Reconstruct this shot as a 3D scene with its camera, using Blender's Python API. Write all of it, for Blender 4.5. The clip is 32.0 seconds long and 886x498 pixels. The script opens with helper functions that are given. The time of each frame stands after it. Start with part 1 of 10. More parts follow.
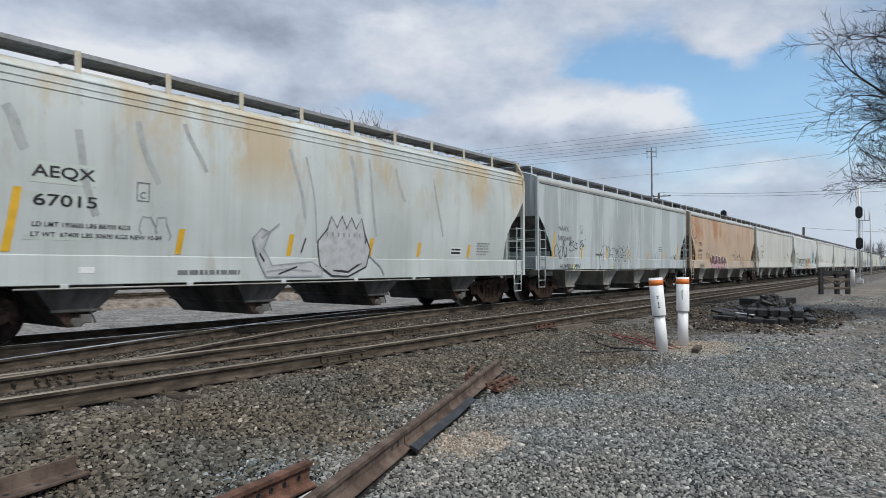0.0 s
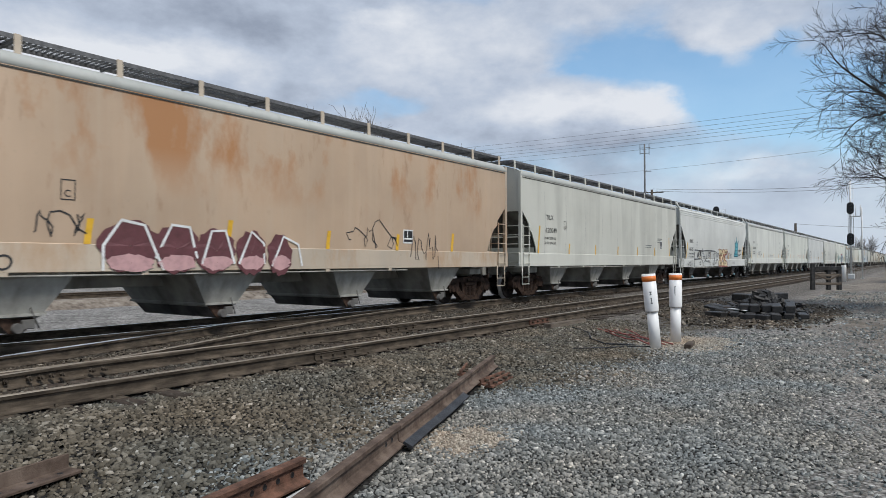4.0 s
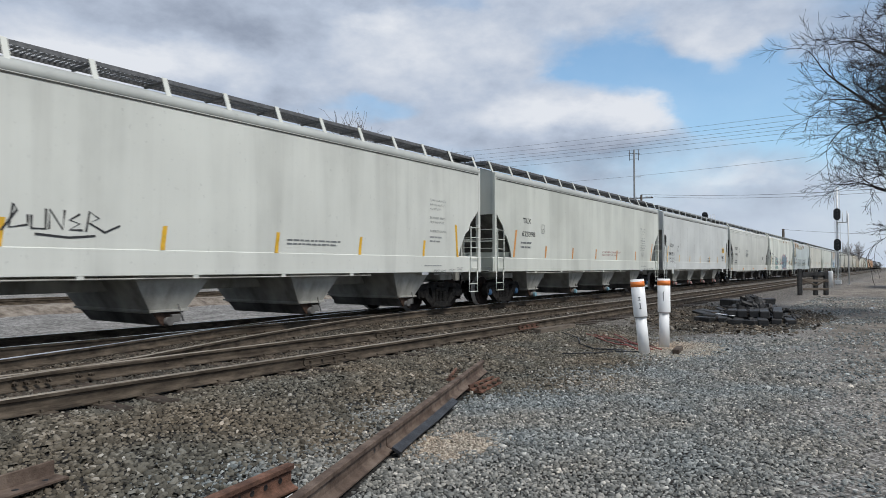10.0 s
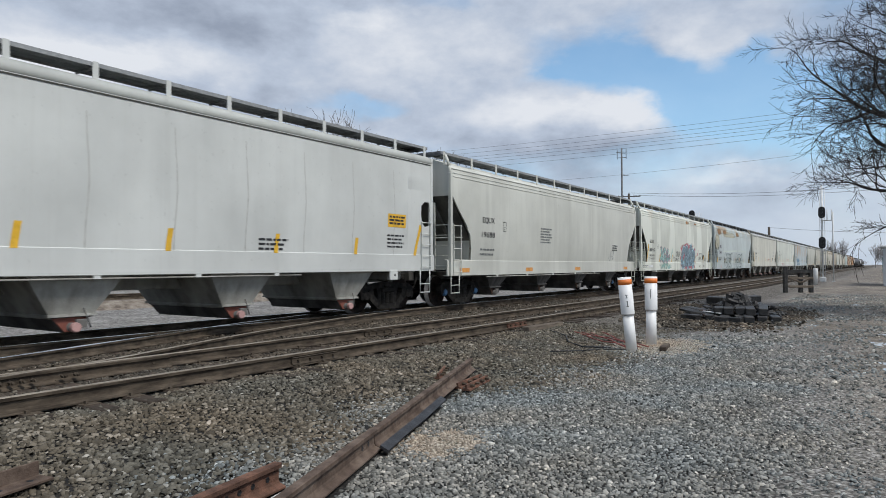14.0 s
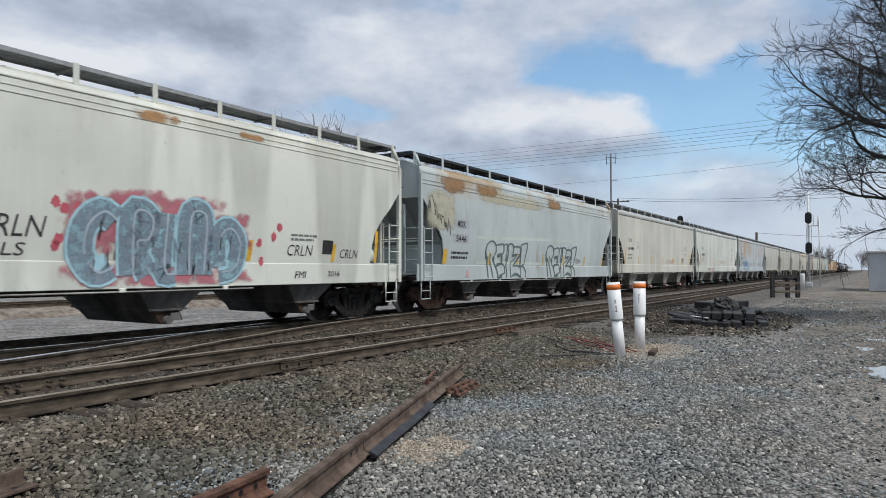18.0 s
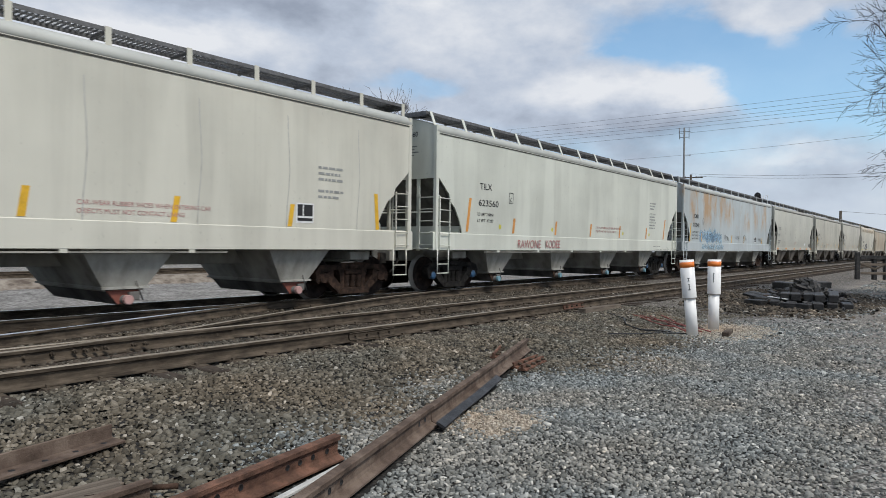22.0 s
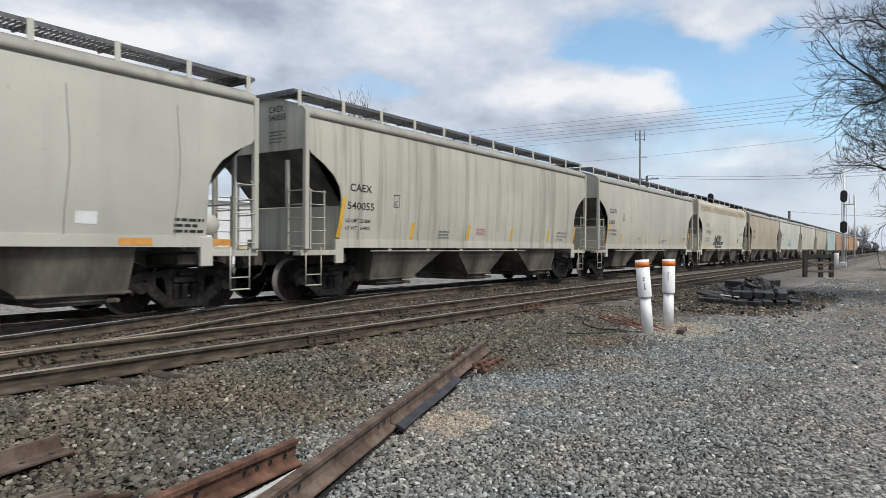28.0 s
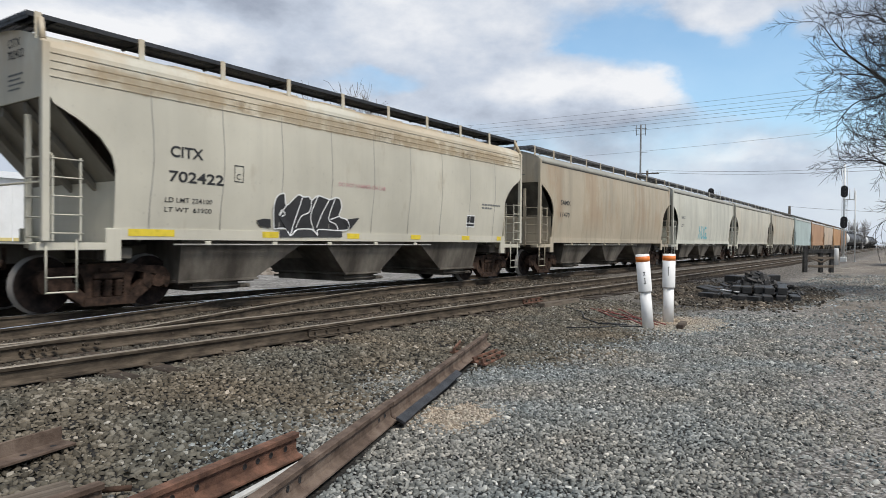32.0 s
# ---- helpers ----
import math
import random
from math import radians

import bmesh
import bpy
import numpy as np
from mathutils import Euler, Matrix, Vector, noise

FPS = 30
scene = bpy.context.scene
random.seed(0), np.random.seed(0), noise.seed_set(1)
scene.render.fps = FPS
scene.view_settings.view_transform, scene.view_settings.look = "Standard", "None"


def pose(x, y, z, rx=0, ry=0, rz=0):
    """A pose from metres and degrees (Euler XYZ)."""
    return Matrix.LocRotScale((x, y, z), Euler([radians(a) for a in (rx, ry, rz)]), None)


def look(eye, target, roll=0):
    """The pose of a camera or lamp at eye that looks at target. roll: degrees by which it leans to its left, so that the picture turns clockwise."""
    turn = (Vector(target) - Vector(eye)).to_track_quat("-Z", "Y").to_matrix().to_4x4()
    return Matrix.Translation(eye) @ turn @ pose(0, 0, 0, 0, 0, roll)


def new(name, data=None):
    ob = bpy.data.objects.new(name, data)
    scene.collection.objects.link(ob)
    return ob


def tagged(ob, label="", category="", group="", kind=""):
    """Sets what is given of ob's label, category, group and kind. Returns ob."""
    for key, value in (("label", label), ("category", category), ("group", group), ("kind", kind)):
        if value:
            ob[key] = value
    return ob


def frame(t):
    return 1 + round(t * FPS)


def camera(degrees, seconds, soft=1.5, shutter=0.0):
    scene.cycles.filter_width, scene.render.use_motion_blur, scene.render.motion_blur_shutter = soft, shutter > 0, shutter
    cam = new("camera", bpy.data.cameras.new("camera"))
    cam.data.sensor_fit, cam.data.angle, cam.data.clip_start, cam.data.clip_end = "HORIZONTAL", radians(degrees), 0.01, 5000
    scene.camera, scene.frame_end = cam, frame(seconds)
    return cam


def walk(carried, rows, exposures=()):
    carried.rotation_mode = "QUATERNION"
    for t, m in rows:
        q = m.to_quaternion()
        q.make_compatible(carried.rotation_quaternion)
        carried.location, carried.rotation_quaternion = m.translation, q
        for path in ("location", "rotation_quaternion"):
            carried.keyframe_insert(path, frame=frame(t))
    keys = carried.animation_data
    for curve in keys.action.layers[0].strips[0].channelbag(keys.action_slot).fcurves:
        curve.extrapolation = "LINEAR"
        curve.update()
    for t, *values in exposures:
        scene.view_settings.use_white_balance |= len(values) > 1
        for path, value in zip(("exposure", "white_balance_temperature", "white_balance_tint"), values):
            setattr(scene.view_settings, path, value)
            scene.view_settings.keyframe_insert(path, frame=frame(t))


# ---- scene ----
from itertools import product

# The track runs along x, the camera stands at the origin's side of it; z = 0 is the top of the rails.
cam = camera(67.2, 32.0, soft=0.45, shutter=0.12)


def view(x, y, z, yaw, tilt, lean):
    a, b = radians(yaw), radians(tilt)
    way = Vector((math.cos(b) * math.cos(a), math.cos(b) * math.sin(a), math.sin(b)))
    return look((x, y, z), Vector((x, y, z)) + way, lean)


walk(cam, [
    (0.0, view(0.012, 0.047, 1.224, 35.78, 1.42, 0.03)),
    (0.5, view(0.011, 0.050, 1.224, 35.62, 1.45, -0.04)),
    (1.0, view(0.007, 0.041, 1.222, 35.51, 1.41, -0.17)),
    (1.5, view(0.017, 0.045, 1.223, 35.41, 1.27, -0.22)),
    (2.0, view(0.015, 0.046, 1.222, 35.31, 1.15, -0.27)),
    (2.5, view(0.016, 0.041, 1.222, 35.30, 1.06, -0.26)),
    (3.0, view(0.014, 0.045, 1.218, 35.23, 1.07, -0.26)),
    (3.5, view(0.015, 0.045, 1.219, 35.24, 1.10, -0.17)),
    (5.5, view(0.007, 0.033, 1.224, 35.19, 1.31, -0.11)),
    (6.0, view(0.007, 0.032, 1.226, 35.13, 1.31, -0.08)),
    (6.5, view(0.008, 0.032, 1.226, 35.03, 1.36, -0.07)),
    (7.0, view(0.003, 0.030, 1.227, 34.88, 1.44, -0.11)),
    (7.5, view(-0.001, 0.023, 1.237, 34.71, 1.52, -0.04)),
    (8.0, view(0.006, 0.019, 1.232, 34.59, 1.64, -0.10)),
    (8.5, view(0.004, 0.016, 1.231, 34.54, 1.72, -0.10)),
    (9.0, view(0.004, 0.017, 1.225, 34.51, 1.77, -0.15)),
    (9.5, view(0.006, 0.021, 1.226, 34.49, 1.70, -0.07)),
    (10.0, view(0.007, 0.024, 1.230, 34.42, 1.54, -0.00)),
    (10.5, view(0.011, 0.023, 1.228, 34.36, 1.39, -0.05)),
    (11.0, view(0.012, 0.023, 1.229, 34.23, 1.22, -0.07)),
    (11.5, view(0.017, 0.028, 1.231, 34.08, 1.10, -0.08)),
    (12.0, view(0.017, 0.031, 1.226, 33.90, 1.09, -0.09)),
    (12.5, view(0.010, 0.023, 1.232, 33.77, 1.08, -0.06)),
    (13.0, view(0.009, 0.015, 1.229, 33.66, 1.18, -0.14)),
    (13.5, view(0.014, 0.018, 1.226, 33.55, 1.29, -0.14)),
    (14.0, view(0.008, 0.013, 1.225, 33.45, 1.43, -0.16)),
    (14.5, view(0.008, 0.012, 1.227, 33.34, 1.52, -0.21)),
    (16.5, view(0.006, 0.005, 1.228, 32.88, 1.74, -0.28)),
    (17.0, view(0.004, 0.005, 1.235, 32.78, 1.73, -0.16)),
    (17.5, view(0.001, -0.001, 1.239, 32.68, 1.75, -0.06)),
    (18.0, view(-0.000, 0.002, 1.232, 32.58, 1.81, -0.07)),
    (18.5, view(-0.002, -0.003, 1.234, 32.55, 1.82, 0.01)),
    (19.0, view(-0.000, -0.000, 1.230, 32.54, 1.80, 0.00)),
    (19.5, view(0.000, -0.008, 1.227, 32.61, 1.71, 0.03)),
    (20.0, view(0.003, -0.004, 1.227, 32.80, 1.52, 0.13)),
    (20.5, view(0.004, 0.013, 1.230, 33.31, 1.19, 0.35)),
    (21.0, view(0.010, 0.031, 1.225, 34.40, 0.80, 0.57)),
    (21.5, view(0.014, 0.048, 1.213, 36.14, 0.32, 0.64)),
    (22.0, view(0.022, 0.070, 1.207, 38.11, -0.32, 0.72)),
    (22.5, view(0.021, 0.093, 1.191, 39.52, -0.97, 0.68)),
    (23.0, view(0.024, 0.101, 1.191, 39.74, -1.57, 0.59)),
    (23.5, view(0.049, 0.089, 1.189, 38.88, -1.88, 0.54)),
    (24.0, view(0.047, 0.086, 1.192, 37.62, -1.91, 0.55)),
    (24.5, view(0.033, 0.072, 1.201, 36.51, -1.55, 0.59)),
    (25.0, view(0.031, 0.064, 1.206, 35.97, -1.00, 0.56)),
    (25.5, view(0.027, 0.058, 1.210, 35.62, -0.51, 0.40)),
    (27.5, view(0.021, 0.039, 1.208, 34.78, -0.03, 0.23)),
    (28.0, view(0.025, 0.040, 1.209, 34.78, -0.14, 0.30)),
    (28.5, view(0.025, 0.044, 1.212, 34.89, -0.27, 0.37)),
    (29.0, view(0.024, 0.047, 1.211, 34.96, -0.35, 0.30)),
    (29.5, view(0.026, 0.050, 1.214, 35.08, -0.43, 0.29)),
    (30.0, view(0.022, 0.047, 1.210, 35.09, -0.45, 0.28)),
    (30.5, view(0.023, 0.050, 1.209, 35.08, -0.51, 0.30)),
    (31.0, view(0.024, 0.052, 1.209, 35.00, -0.56, 0.38)),
    (31.5, view(0.027, 0.052, 1.209, 34.90, -0.63, 0.42)),
    (32.0, view(0.025, 0.050, 1.207, 34.77, -0.66, 0.49)),
], [(0.0, 0.0, 6320, 10), (19.0, 0.0, 6320, 10), (21.6, 0.02, 6420, 10), (22.2, 0.06, 6440, 10), (23.2, 0.22, 6470, 10), (27.0, 0.2, 6560, 10), (32.0, 0.21, 6600, 10)])

# ---- light ----
SUN_UP, SUN_TURN = 54.0, -98.0  # elevation, and the compass turn from +x towards +y


def make_world():
    world = bpy.data.worlds.new("sky")
    scene.world = world
    world.use_nodes = True
    nt = world.node_tree
    nt.nodes.clear()
    N, Lk = nt.nodes.new, nt.links.new

    def math_node(op, a, b=None, clamp=False):
        n = N("ShaderNodeMath")
        n.operation, n.use_clamp = op, clamp
        for i, v in enumerate((a, b)):
            if v is None:
                continue
            if isinstance(v, (int, float)):
                n.inputs[i].default_value = v
            else:
                Lk(v, n.inputs[i])
        return n.outputs[0]

    out = N("ShaderNodeOutputWorld")
    sky = N("ShaderNodeTexSky")
    sky.sky_type, sky.sun_disc = "NISHITA", False
    sky.sun_elevation, sky.sun_rotation = radians(SUN_UP), radians(90 - SUN_TURN)
    sky.air_density, sky.dust_density = 1.0, 0.6
    clear = N("ShaderNodeBackground")
    deep = N("ShaderNodeHueSaturation")
    Lk(sky.outputs[0], deep.inputs["Color"])
    deep.inputs["Hue"].default_value, deep.inputs["Saturation"].default_value, deep.inputs["Value"].default_value = 0.490, 1.14, 1.42
    Lk(deep.outputs[0], clear.inputs[0])
    clear.inputs[1].default_value = 0.115
    tc = N("ShaderNodeTexCoord")
    sep = N("ShaderNodeSeparateXYZ")
    Lk(tc.outputs["Generated"], sep.inputs[0])
    flat = N("ShaderNodeMapping")
    Lk(tc.outputs["Generated"], flat.inputs[0])
    flat.inputs["Scale"].default_value = (1.0, 1.0, 1.9)

    def noise_of(scale, detail, rough, shift):
        m = N("ShaderNodeMapping")
        Lk(flat.outputs[0], m.inputs[0])
        m.inputs["Location"].default_value = shift
        n = N("ShaderNodeTexNoise")
        Lk(m.outputs[0], n.inputs[0])
        n.inputs["Scale"].default_value, n.inputs["Detail"].default_value, n.inputs["Roughness"].default_value = scale, detail, rough
        return n.outputs[0]

    def lump(az, el, size_az, size_el, power=2.0):
        """A soft hump on the sky round one direction (degrees, tangent of the height)."""
        a = math_node("ADD", math_node("ARCTAN2", sep.outputs[1], sep.outputs[0]), math_node("MULTIPLY", math_node("SUBTRACT", warp_a, 0.5), 0.16))
        h = math_node("ADD", math_node("MULTIPLY", math_node("SUBTRACT", warp_h, 0.5), 0.075), math_node("DIVIDE", sep.outputs[2], math_node("SQRT", math_node("ADD", math_node("MULTIPLY", sep.outputs[0], sep.outputs[0]), math_node("MULTIPLY", sep.outputs[1], sep.outputs[1])))))
        da = math_node("DIVIDE", math_node("SUBTRACT", a, radians(az)), radians(size_az))
        dh = math_node("DIVIDE", math_node("SUBTRACT", h, el), size_el)
        r = math_node("ADD", math_node("MULTIPLY", da, da), math_node("MULTIPLY", dh, dh))
        return math_node("DIVIDE", 1.0, math_node("ADD", 1.0, math_node("MULTIPLY", r, r)))

    warp_a, warp_h = noise_of(7.0, 7, 0.56, (11.0, 4.0, 0)), noise_of(8.0, 7, 0.56, (2.0, 9.0, 0))
    cover = noise_of(4.2, 8, 0.56, (3.1, 1.7, 0))
    cover = math_node("ADD", cover, 0.16)
    for az, el, sa, se, k in ((18.6, 0.300, 4.8, 0.036, -0.72), (10.8, 0.222, 4.6, 0.040, -0.85), (3.0, 0.20, 6, 0.05, -0.6), (14.5, 0.265, 2.6, 0.03, -0.5), (8.0, 0.292, 1.6, 0.03, -0.45), (24.0, 0.288, 2.6, 0.014, -0.35), (40.5, 0.238, 5.0, 0.016, -0.42), (34.0, 0.40, 3.5, 0.02, -0.3), (20.8, 0.208, 5.6, 0.032, 0.5), (11.5, 0.335, 4.2, 0.04, 0.35), (23, 0.385, 6, 0.03, 0.3),
                              (48, 0.33, 18, 0.12, 0.35), (30, 0.22, 7, 0.04, 0.25), (29, 0.30, 4, 0.02, 0.2)):
        cover = math_node("ADD", cover, math_node("MULTIPLY", lump(az, el, sa, se), k))
    mask = N("ShaderNodeMapRange")
    mask.interpolation_type = "SMOOTHSTEP"
    Lk(cover, mask.inputs[0])
    mask.inputs[1].default_value, mask.inputs[2].default_value, mask.inputs[3].default_value = 0.22, 0.82, 0.12
    lit = math_node("ADD", noise_of(5.2, 8, 0.54, (7.4, 0.3, 0)), math_node("MULTIPLY", math_node("SUBTRACT", noise_of(17.0, 7, 0.6, (1.4, 5.3, 0)), 0.46), 0.38))
    for az, el, sa, se, k in ((18.5, 0.222, 4.8, 0.026, 0.30), (22.5, 0.175, 6, 0.02, -0.14), (59, 0.280, 8, 0.03, 0.40), (62, 0.38, 9, 0.04, -0.12), (34, 0.31, 8, 0.05, 0.24), (40, 0.368, 3, 0.018, 0.28), (49.5, 0.34, 5, 0.03, -0.14), (11.1, 0.30, 2.6, 0.03, 0.10), (27, 0.225, 5, 0.02, 0.22), (32, 0.28, 5, 0.03, -0.14), (9.5, 0.125, 3, 0.012, 0.3), (11, 0.33, 3, 0.03, 0.15)):
        lit = math_node("ADD", lit, math_node("MULTIPLY", lump(az, el, sa, se), k))
    ramp = N("ShaderNodeValToRGB")
    Lk(lit, ramp.inputs[0])
    e = ramp.color_ramp.elements
    e[0].position, e[0].color = 0.26, (0.305, 0.35, 0.435, 1)
    e[1].position, e[1].color = 0.84, (0.765, 0.785, 0.82, 1)
    mid = e.new(0.52)
    mid.color = (0.49, 0.55, 0.65, 1)
    cloud = N("ShaderNodeBackground")
    Lk(ramp.outputs[0], cloud.inputs[0])
    cloud.inputs[1].default_value = 1.0
    mix = N("ShaderNodeMixShader")
    Lk(mask.outputs[0], mix.inputs[0])
    Lk(clear.outputs[0], mix.inputs[1])
    Lk(cloud.outputs[0], mix.inputs[2])
    haze = N("ShaderNodeBackground")
    haze.inputs[0].default_value, haze.inputs[1].default_value = (0.56, 0.63, 0.73, 1), 1.0
    thin = N("ShaderNodeMapRange")
    thin.interpolation_type = "SMOOTHSTEP"
    Lk(sep.outputs[2], thin.inputs[0])
    thin.inputs[1].default_value, thin.inputs[2].default_value, thin.inputs[3].default_value, thin.inputs[4].default_value = 0.0, 0.16, 0.85, 0.0
    veil = N("ShaderNodeMixShader")
    Lk(thin.outputs[0], veil.inputs[0])
    Lk(mix.outputs[0], veil.inputs[1])
    Lk(haze.outputs[0], veil.inputs[2])
    Lk(veil.outputs[0], out.inputs[0])


make_world()
sun = new("sun", bpy.data.lights.new("sun", "SUN"))
sun.data.energy, sun.data.angle, sun.data.color = 2.7, radians(14), (1.0, 0.95, 0.87)
a, b = radians(SUN_TURN), radians(SUN_UP)
sun.matrix_world = look((0, 0, 0), (-math.cos(a) * math.cos(b), -math.sin(a) * math.cos(b), -math.sin(b)))

# ---- materials ----
def shader(name, colours, scale=6.0, detail=6.0, rough=0.8, metal=0.0, bump=0.3, bump_scale=40.0, stretch=(1, 1, 1), spread=(0.35, 0.65), per_piece=0.0, coat=0.0):
    """A two-scale procedural surface: a mottle of the colours and a fine relief."""
    m = bpy.data.materials.new(name)
    m.use_nodes = True
    nt = m.node_tree
    N, Lk = nt.nodes.new, nt.links.new
    bsdf = nt.nodes["Principled BSDF"]
    tc = N("ShaderNodeTexCoord")
    mp = N("ShaderNodeMapping")
    Lk(tc.outputs["Object"], mp.inputs[0])
    mp.inputs["Scale"].default_value = stretch
    n1 = N("ShaderNodeTexNoise")
    Lk(mp.outputs[0], n1.inputs[0])
    n1.inputs["Scale"].default_value, n1.inputs["Detail"].default_value, n1.inputs["Roughness"].default_value = scale, detail, 0.62
    ramp = N("ShaderNodeValToRGB")
    Lk(n1.outputs[0], ramp.inputs[0])
    e = ramp.color_ramp.elements
    k = len(colours)
    e[0].position, e[0].color = spread[0], (*colours[0], 1)
    e[1].position, e[1].color = spread[1], (*colours[-1], 1)
    for i in range(1, k - 1):
        e.new(spread[0] + (spread[1] - spread[0]) * i / (k - 1)).color = (*colours[i], 1)
    col = ramp.outputs[0]
    if per_piece:
        info = N("ShaderNodeObjectInfo")
        hsv = N("ShaderNodeHueSaturation")
        mr = N("ShaderNodeMapRange")
        Lk(info.outputs["Random"], mr.inputs[0])
        mr.inputs[3].default_value, mr.inputs[4].default_value = 1 - per_piece, 1 + per_piece
        Lk(mr.outputs[0], hsv.inputs["Value"])
        Lk(col, hsv.inputs["Color"])
        col = hsv.outputs[0]
    Lk(col, bsdf.inputs["Base Color"])
    n2 = N("ShaderNodeTexNoise")
    Lk(tc.outputs["Object"], n2.inputs[0])
    n2.inputs["Scale"].default_value, n2.inputs["Detail"].default_value = bump_scale, 5
    bp = N("ShaderNodeBump")
    bp.inputs["Strength"].default_value, bp.inputs["Distance"].default_value = bump, 0.02
    Lk(n2.outputs[0], bp.inputs["Height"])
    Lk(bp.outputs[0], bsdf.inputs["Normal"])
    mr2 = N("ShaderNodeMapRange")
    Lk(n1.outputs[0], mr2.inputs[0])
    mr2.inputs[3].default_value, mr2.inputs[4].default_value = min(1, rough + 0.1), max(0.05, rough - 0.1)
    Lk(mr2.outputs[0], bsdf.inputs["Roughness"])
    bsdf.inputs["Metallic"].default_value = metal
    bsdf.inputs["Specular IOR Level"].default_value = 0.5 if rough < 0.8 else 0.18
    return m


def paint(name, base, dirt=(0.30, 0.29, 0.26), streaks=0.35, rust=0.0, rust_colour=(0.42, 0.20, 0.06), rust_from=3.2, seed=0.0, chalk=0.0, wide=0.0, runs=0.0, blades=0.0):
    """Weathered car paint: blotches, streaks that run down, rust that starts under the roof, fine dents."""
    m = bpy.data.materials.new(name)
    m.use_nodes = True
    nt = m.node_tree
    N, Lk = nt.nodes.new, nt.links.new
    bsdf = nt.nodes["Principled BSDF"]
    tc = N("ShaderNodeTexCoord")

    def noise_at(scale, stretch, detail=5, rough=0.55, shift=0.0):
        mp = N("ShaderNodeMapping")
        Lk(tc.outputs["Object"], mp.inputs[0])
        mp.inputs["Scale"].default_value = stretch
        mp.inputs["Location"].default_value = (seed + shift, seed * 0.7, seed * 0.3)
        n = N("ShaderNodeTexNoise")
        Lk(mp.outputs[0], n.inputs[0])
        n.inputs["Scale"].default_value, n.inputs["Detail"].default_value, n.inputs["Roughness"].default_value = scale, detail, rough
        return n.outputs[0]

    def spread(v, lo, hi, a=0.0, b=1.0):
        r = N("ShaderNodeMapRange")
        Lk(v, r.inputs[0])
        for i, x in enumerate((lo, hi, a, b)):
            r.inputs[i + 1].default_value = x
        return r.outputs[0]

    def times(a, b):
        n = N("ShaderNodeMath")
        n.operation, n.use_clamp = "MULTIPLY", True
        for i, v in enumerate((a, b)):
            if isinstance(v, (int, float)):
                n.inputs[i].default_value = v
            else:
                Lk(v, n.inputs[i])
        return n.outputs[0]

    def blend(fac, a, b):
        n = N("ShaderNodeMix")
        n.data_type = "RGBA"
        Lk(fac, n.inputs[0])
        for i, v in ((6, a), (7, b)):
            if isinstance(v, tuple):
                n.inputs[i].default_value = (*v, 1)
            else:
                Lk(v, n.inputs[i])
        return n.outputs[2]

    base = (base[0], base[1] * 0.99, base[2] * 0.955)
    light = tuple(min(0.9, c * 1.07) for c in base)
    dark = tuple(c * 0.87 for c in base)
    col = blend(spread(noise_at(0.45, (1, 1, 1)), 0.35, 0.65), dark, light)
    run = noise_at(1.0, (2.6, 2.6, 0.12), 6, 0.6, 5.0)
    col = blend(times(spread(run, 0.5, 0.78), streaks), col, dirt)
    thin = noise_at(1.0, (5.5, 5.5, 0.07), 4, 0.6, 41.0)
    col = blend(times(spread(thin, 0.56, 0.70), 0.12 + 0.5 * streaks), col, tuple(0.5 * (x + y) for x, y in zip(dirt, base)))
    wash = noise_at(0.8, (1.6, 1.6, 0.22), 3, 0.5, 21.0)
    col = blend(times(spread(wash, 0.52, 0.7), 0.25 + chalk), col, tuple(min(0.85, c * 1.15 + 0.02) for c in base))
    if blades:
        # pale washes that taper as they climb the side
        high = N("ShaderNodeSeparateXYZ")
        Lk(tc.outputs["Object"], high.inputs[0])
        fall = N("ShaderNodeMath")
        fall.operation = "SUBTRACT"
        Lk(noise_at(1.0, (0.95, 0.95, 0.03), 2, 0.4, 91.0), fall.inputs[0])
        Lk(spread(high.outputs[2], 1.0, 4.2, 0.0, 0.12), fall.inputs[1])
        col = blend(times(spread(fall.outputs[0], 0.44, 0.5), blades), col, tuple(min(0.86, c * 1.14 + 0.03) for c in base))
    if runs:
        pale = tuple(min(0.85, c * 1.32 + 0.02) for c in base)
        col = blend(times(spread(noise_at(1.0, (1.1, 1.1, 0.1), 4, 0.6, 51.0), 0.5, 0.56), runs * 0.8), col, pale)
        col = blend(times(times(spread(noise_at(1.0, (7.0, 7.0, 0.16), 3, 0.6, 61.0), 0.52, 0.58), spread(noise_at(0.7, (1, 1, 0.6), 2, 0.5, 71.0), 0.45, 0.6)), runs), col, pale)
    if rust:
        sep = N("ShaderNodeSeparateXYZ")
        Lk(tc.outputs["Object"], sep.inputs[0])
        top = spread(sep.outputs[2], rust_from, rust_from + 0.9)
        spots = spread(noise_at(0.62, (1.0, 1.0, 0.42), 9, 0.68, 11.0), 0.49 - wide, 0.60 - wide)
        col = blend(times(times(spots, top), rust), col, rust_colour)
        fine = spread(noise_at(2.2, (1.0, 1.0, 0.3), 7, 0.65, 31.0), 0.6, 0.72)
        col = blend(times(fine, rust * 0.5), col, tuple(c * 0.6 for c in rust_colour))
    speck = spread(noise_at(14.0, (1, 1, 0.6), 4, 0.6, 3.0), 0.64, 0.74)
    col = blend(times(speck, 0.22), col, tuple(c * 0.5 for c in dirt))
    Lk(col, bsdf.inputs["Base Color"])
    bsdf.inputs["Roughness"].default_value = 0.55
    bp = N("ShaderNodeBump")
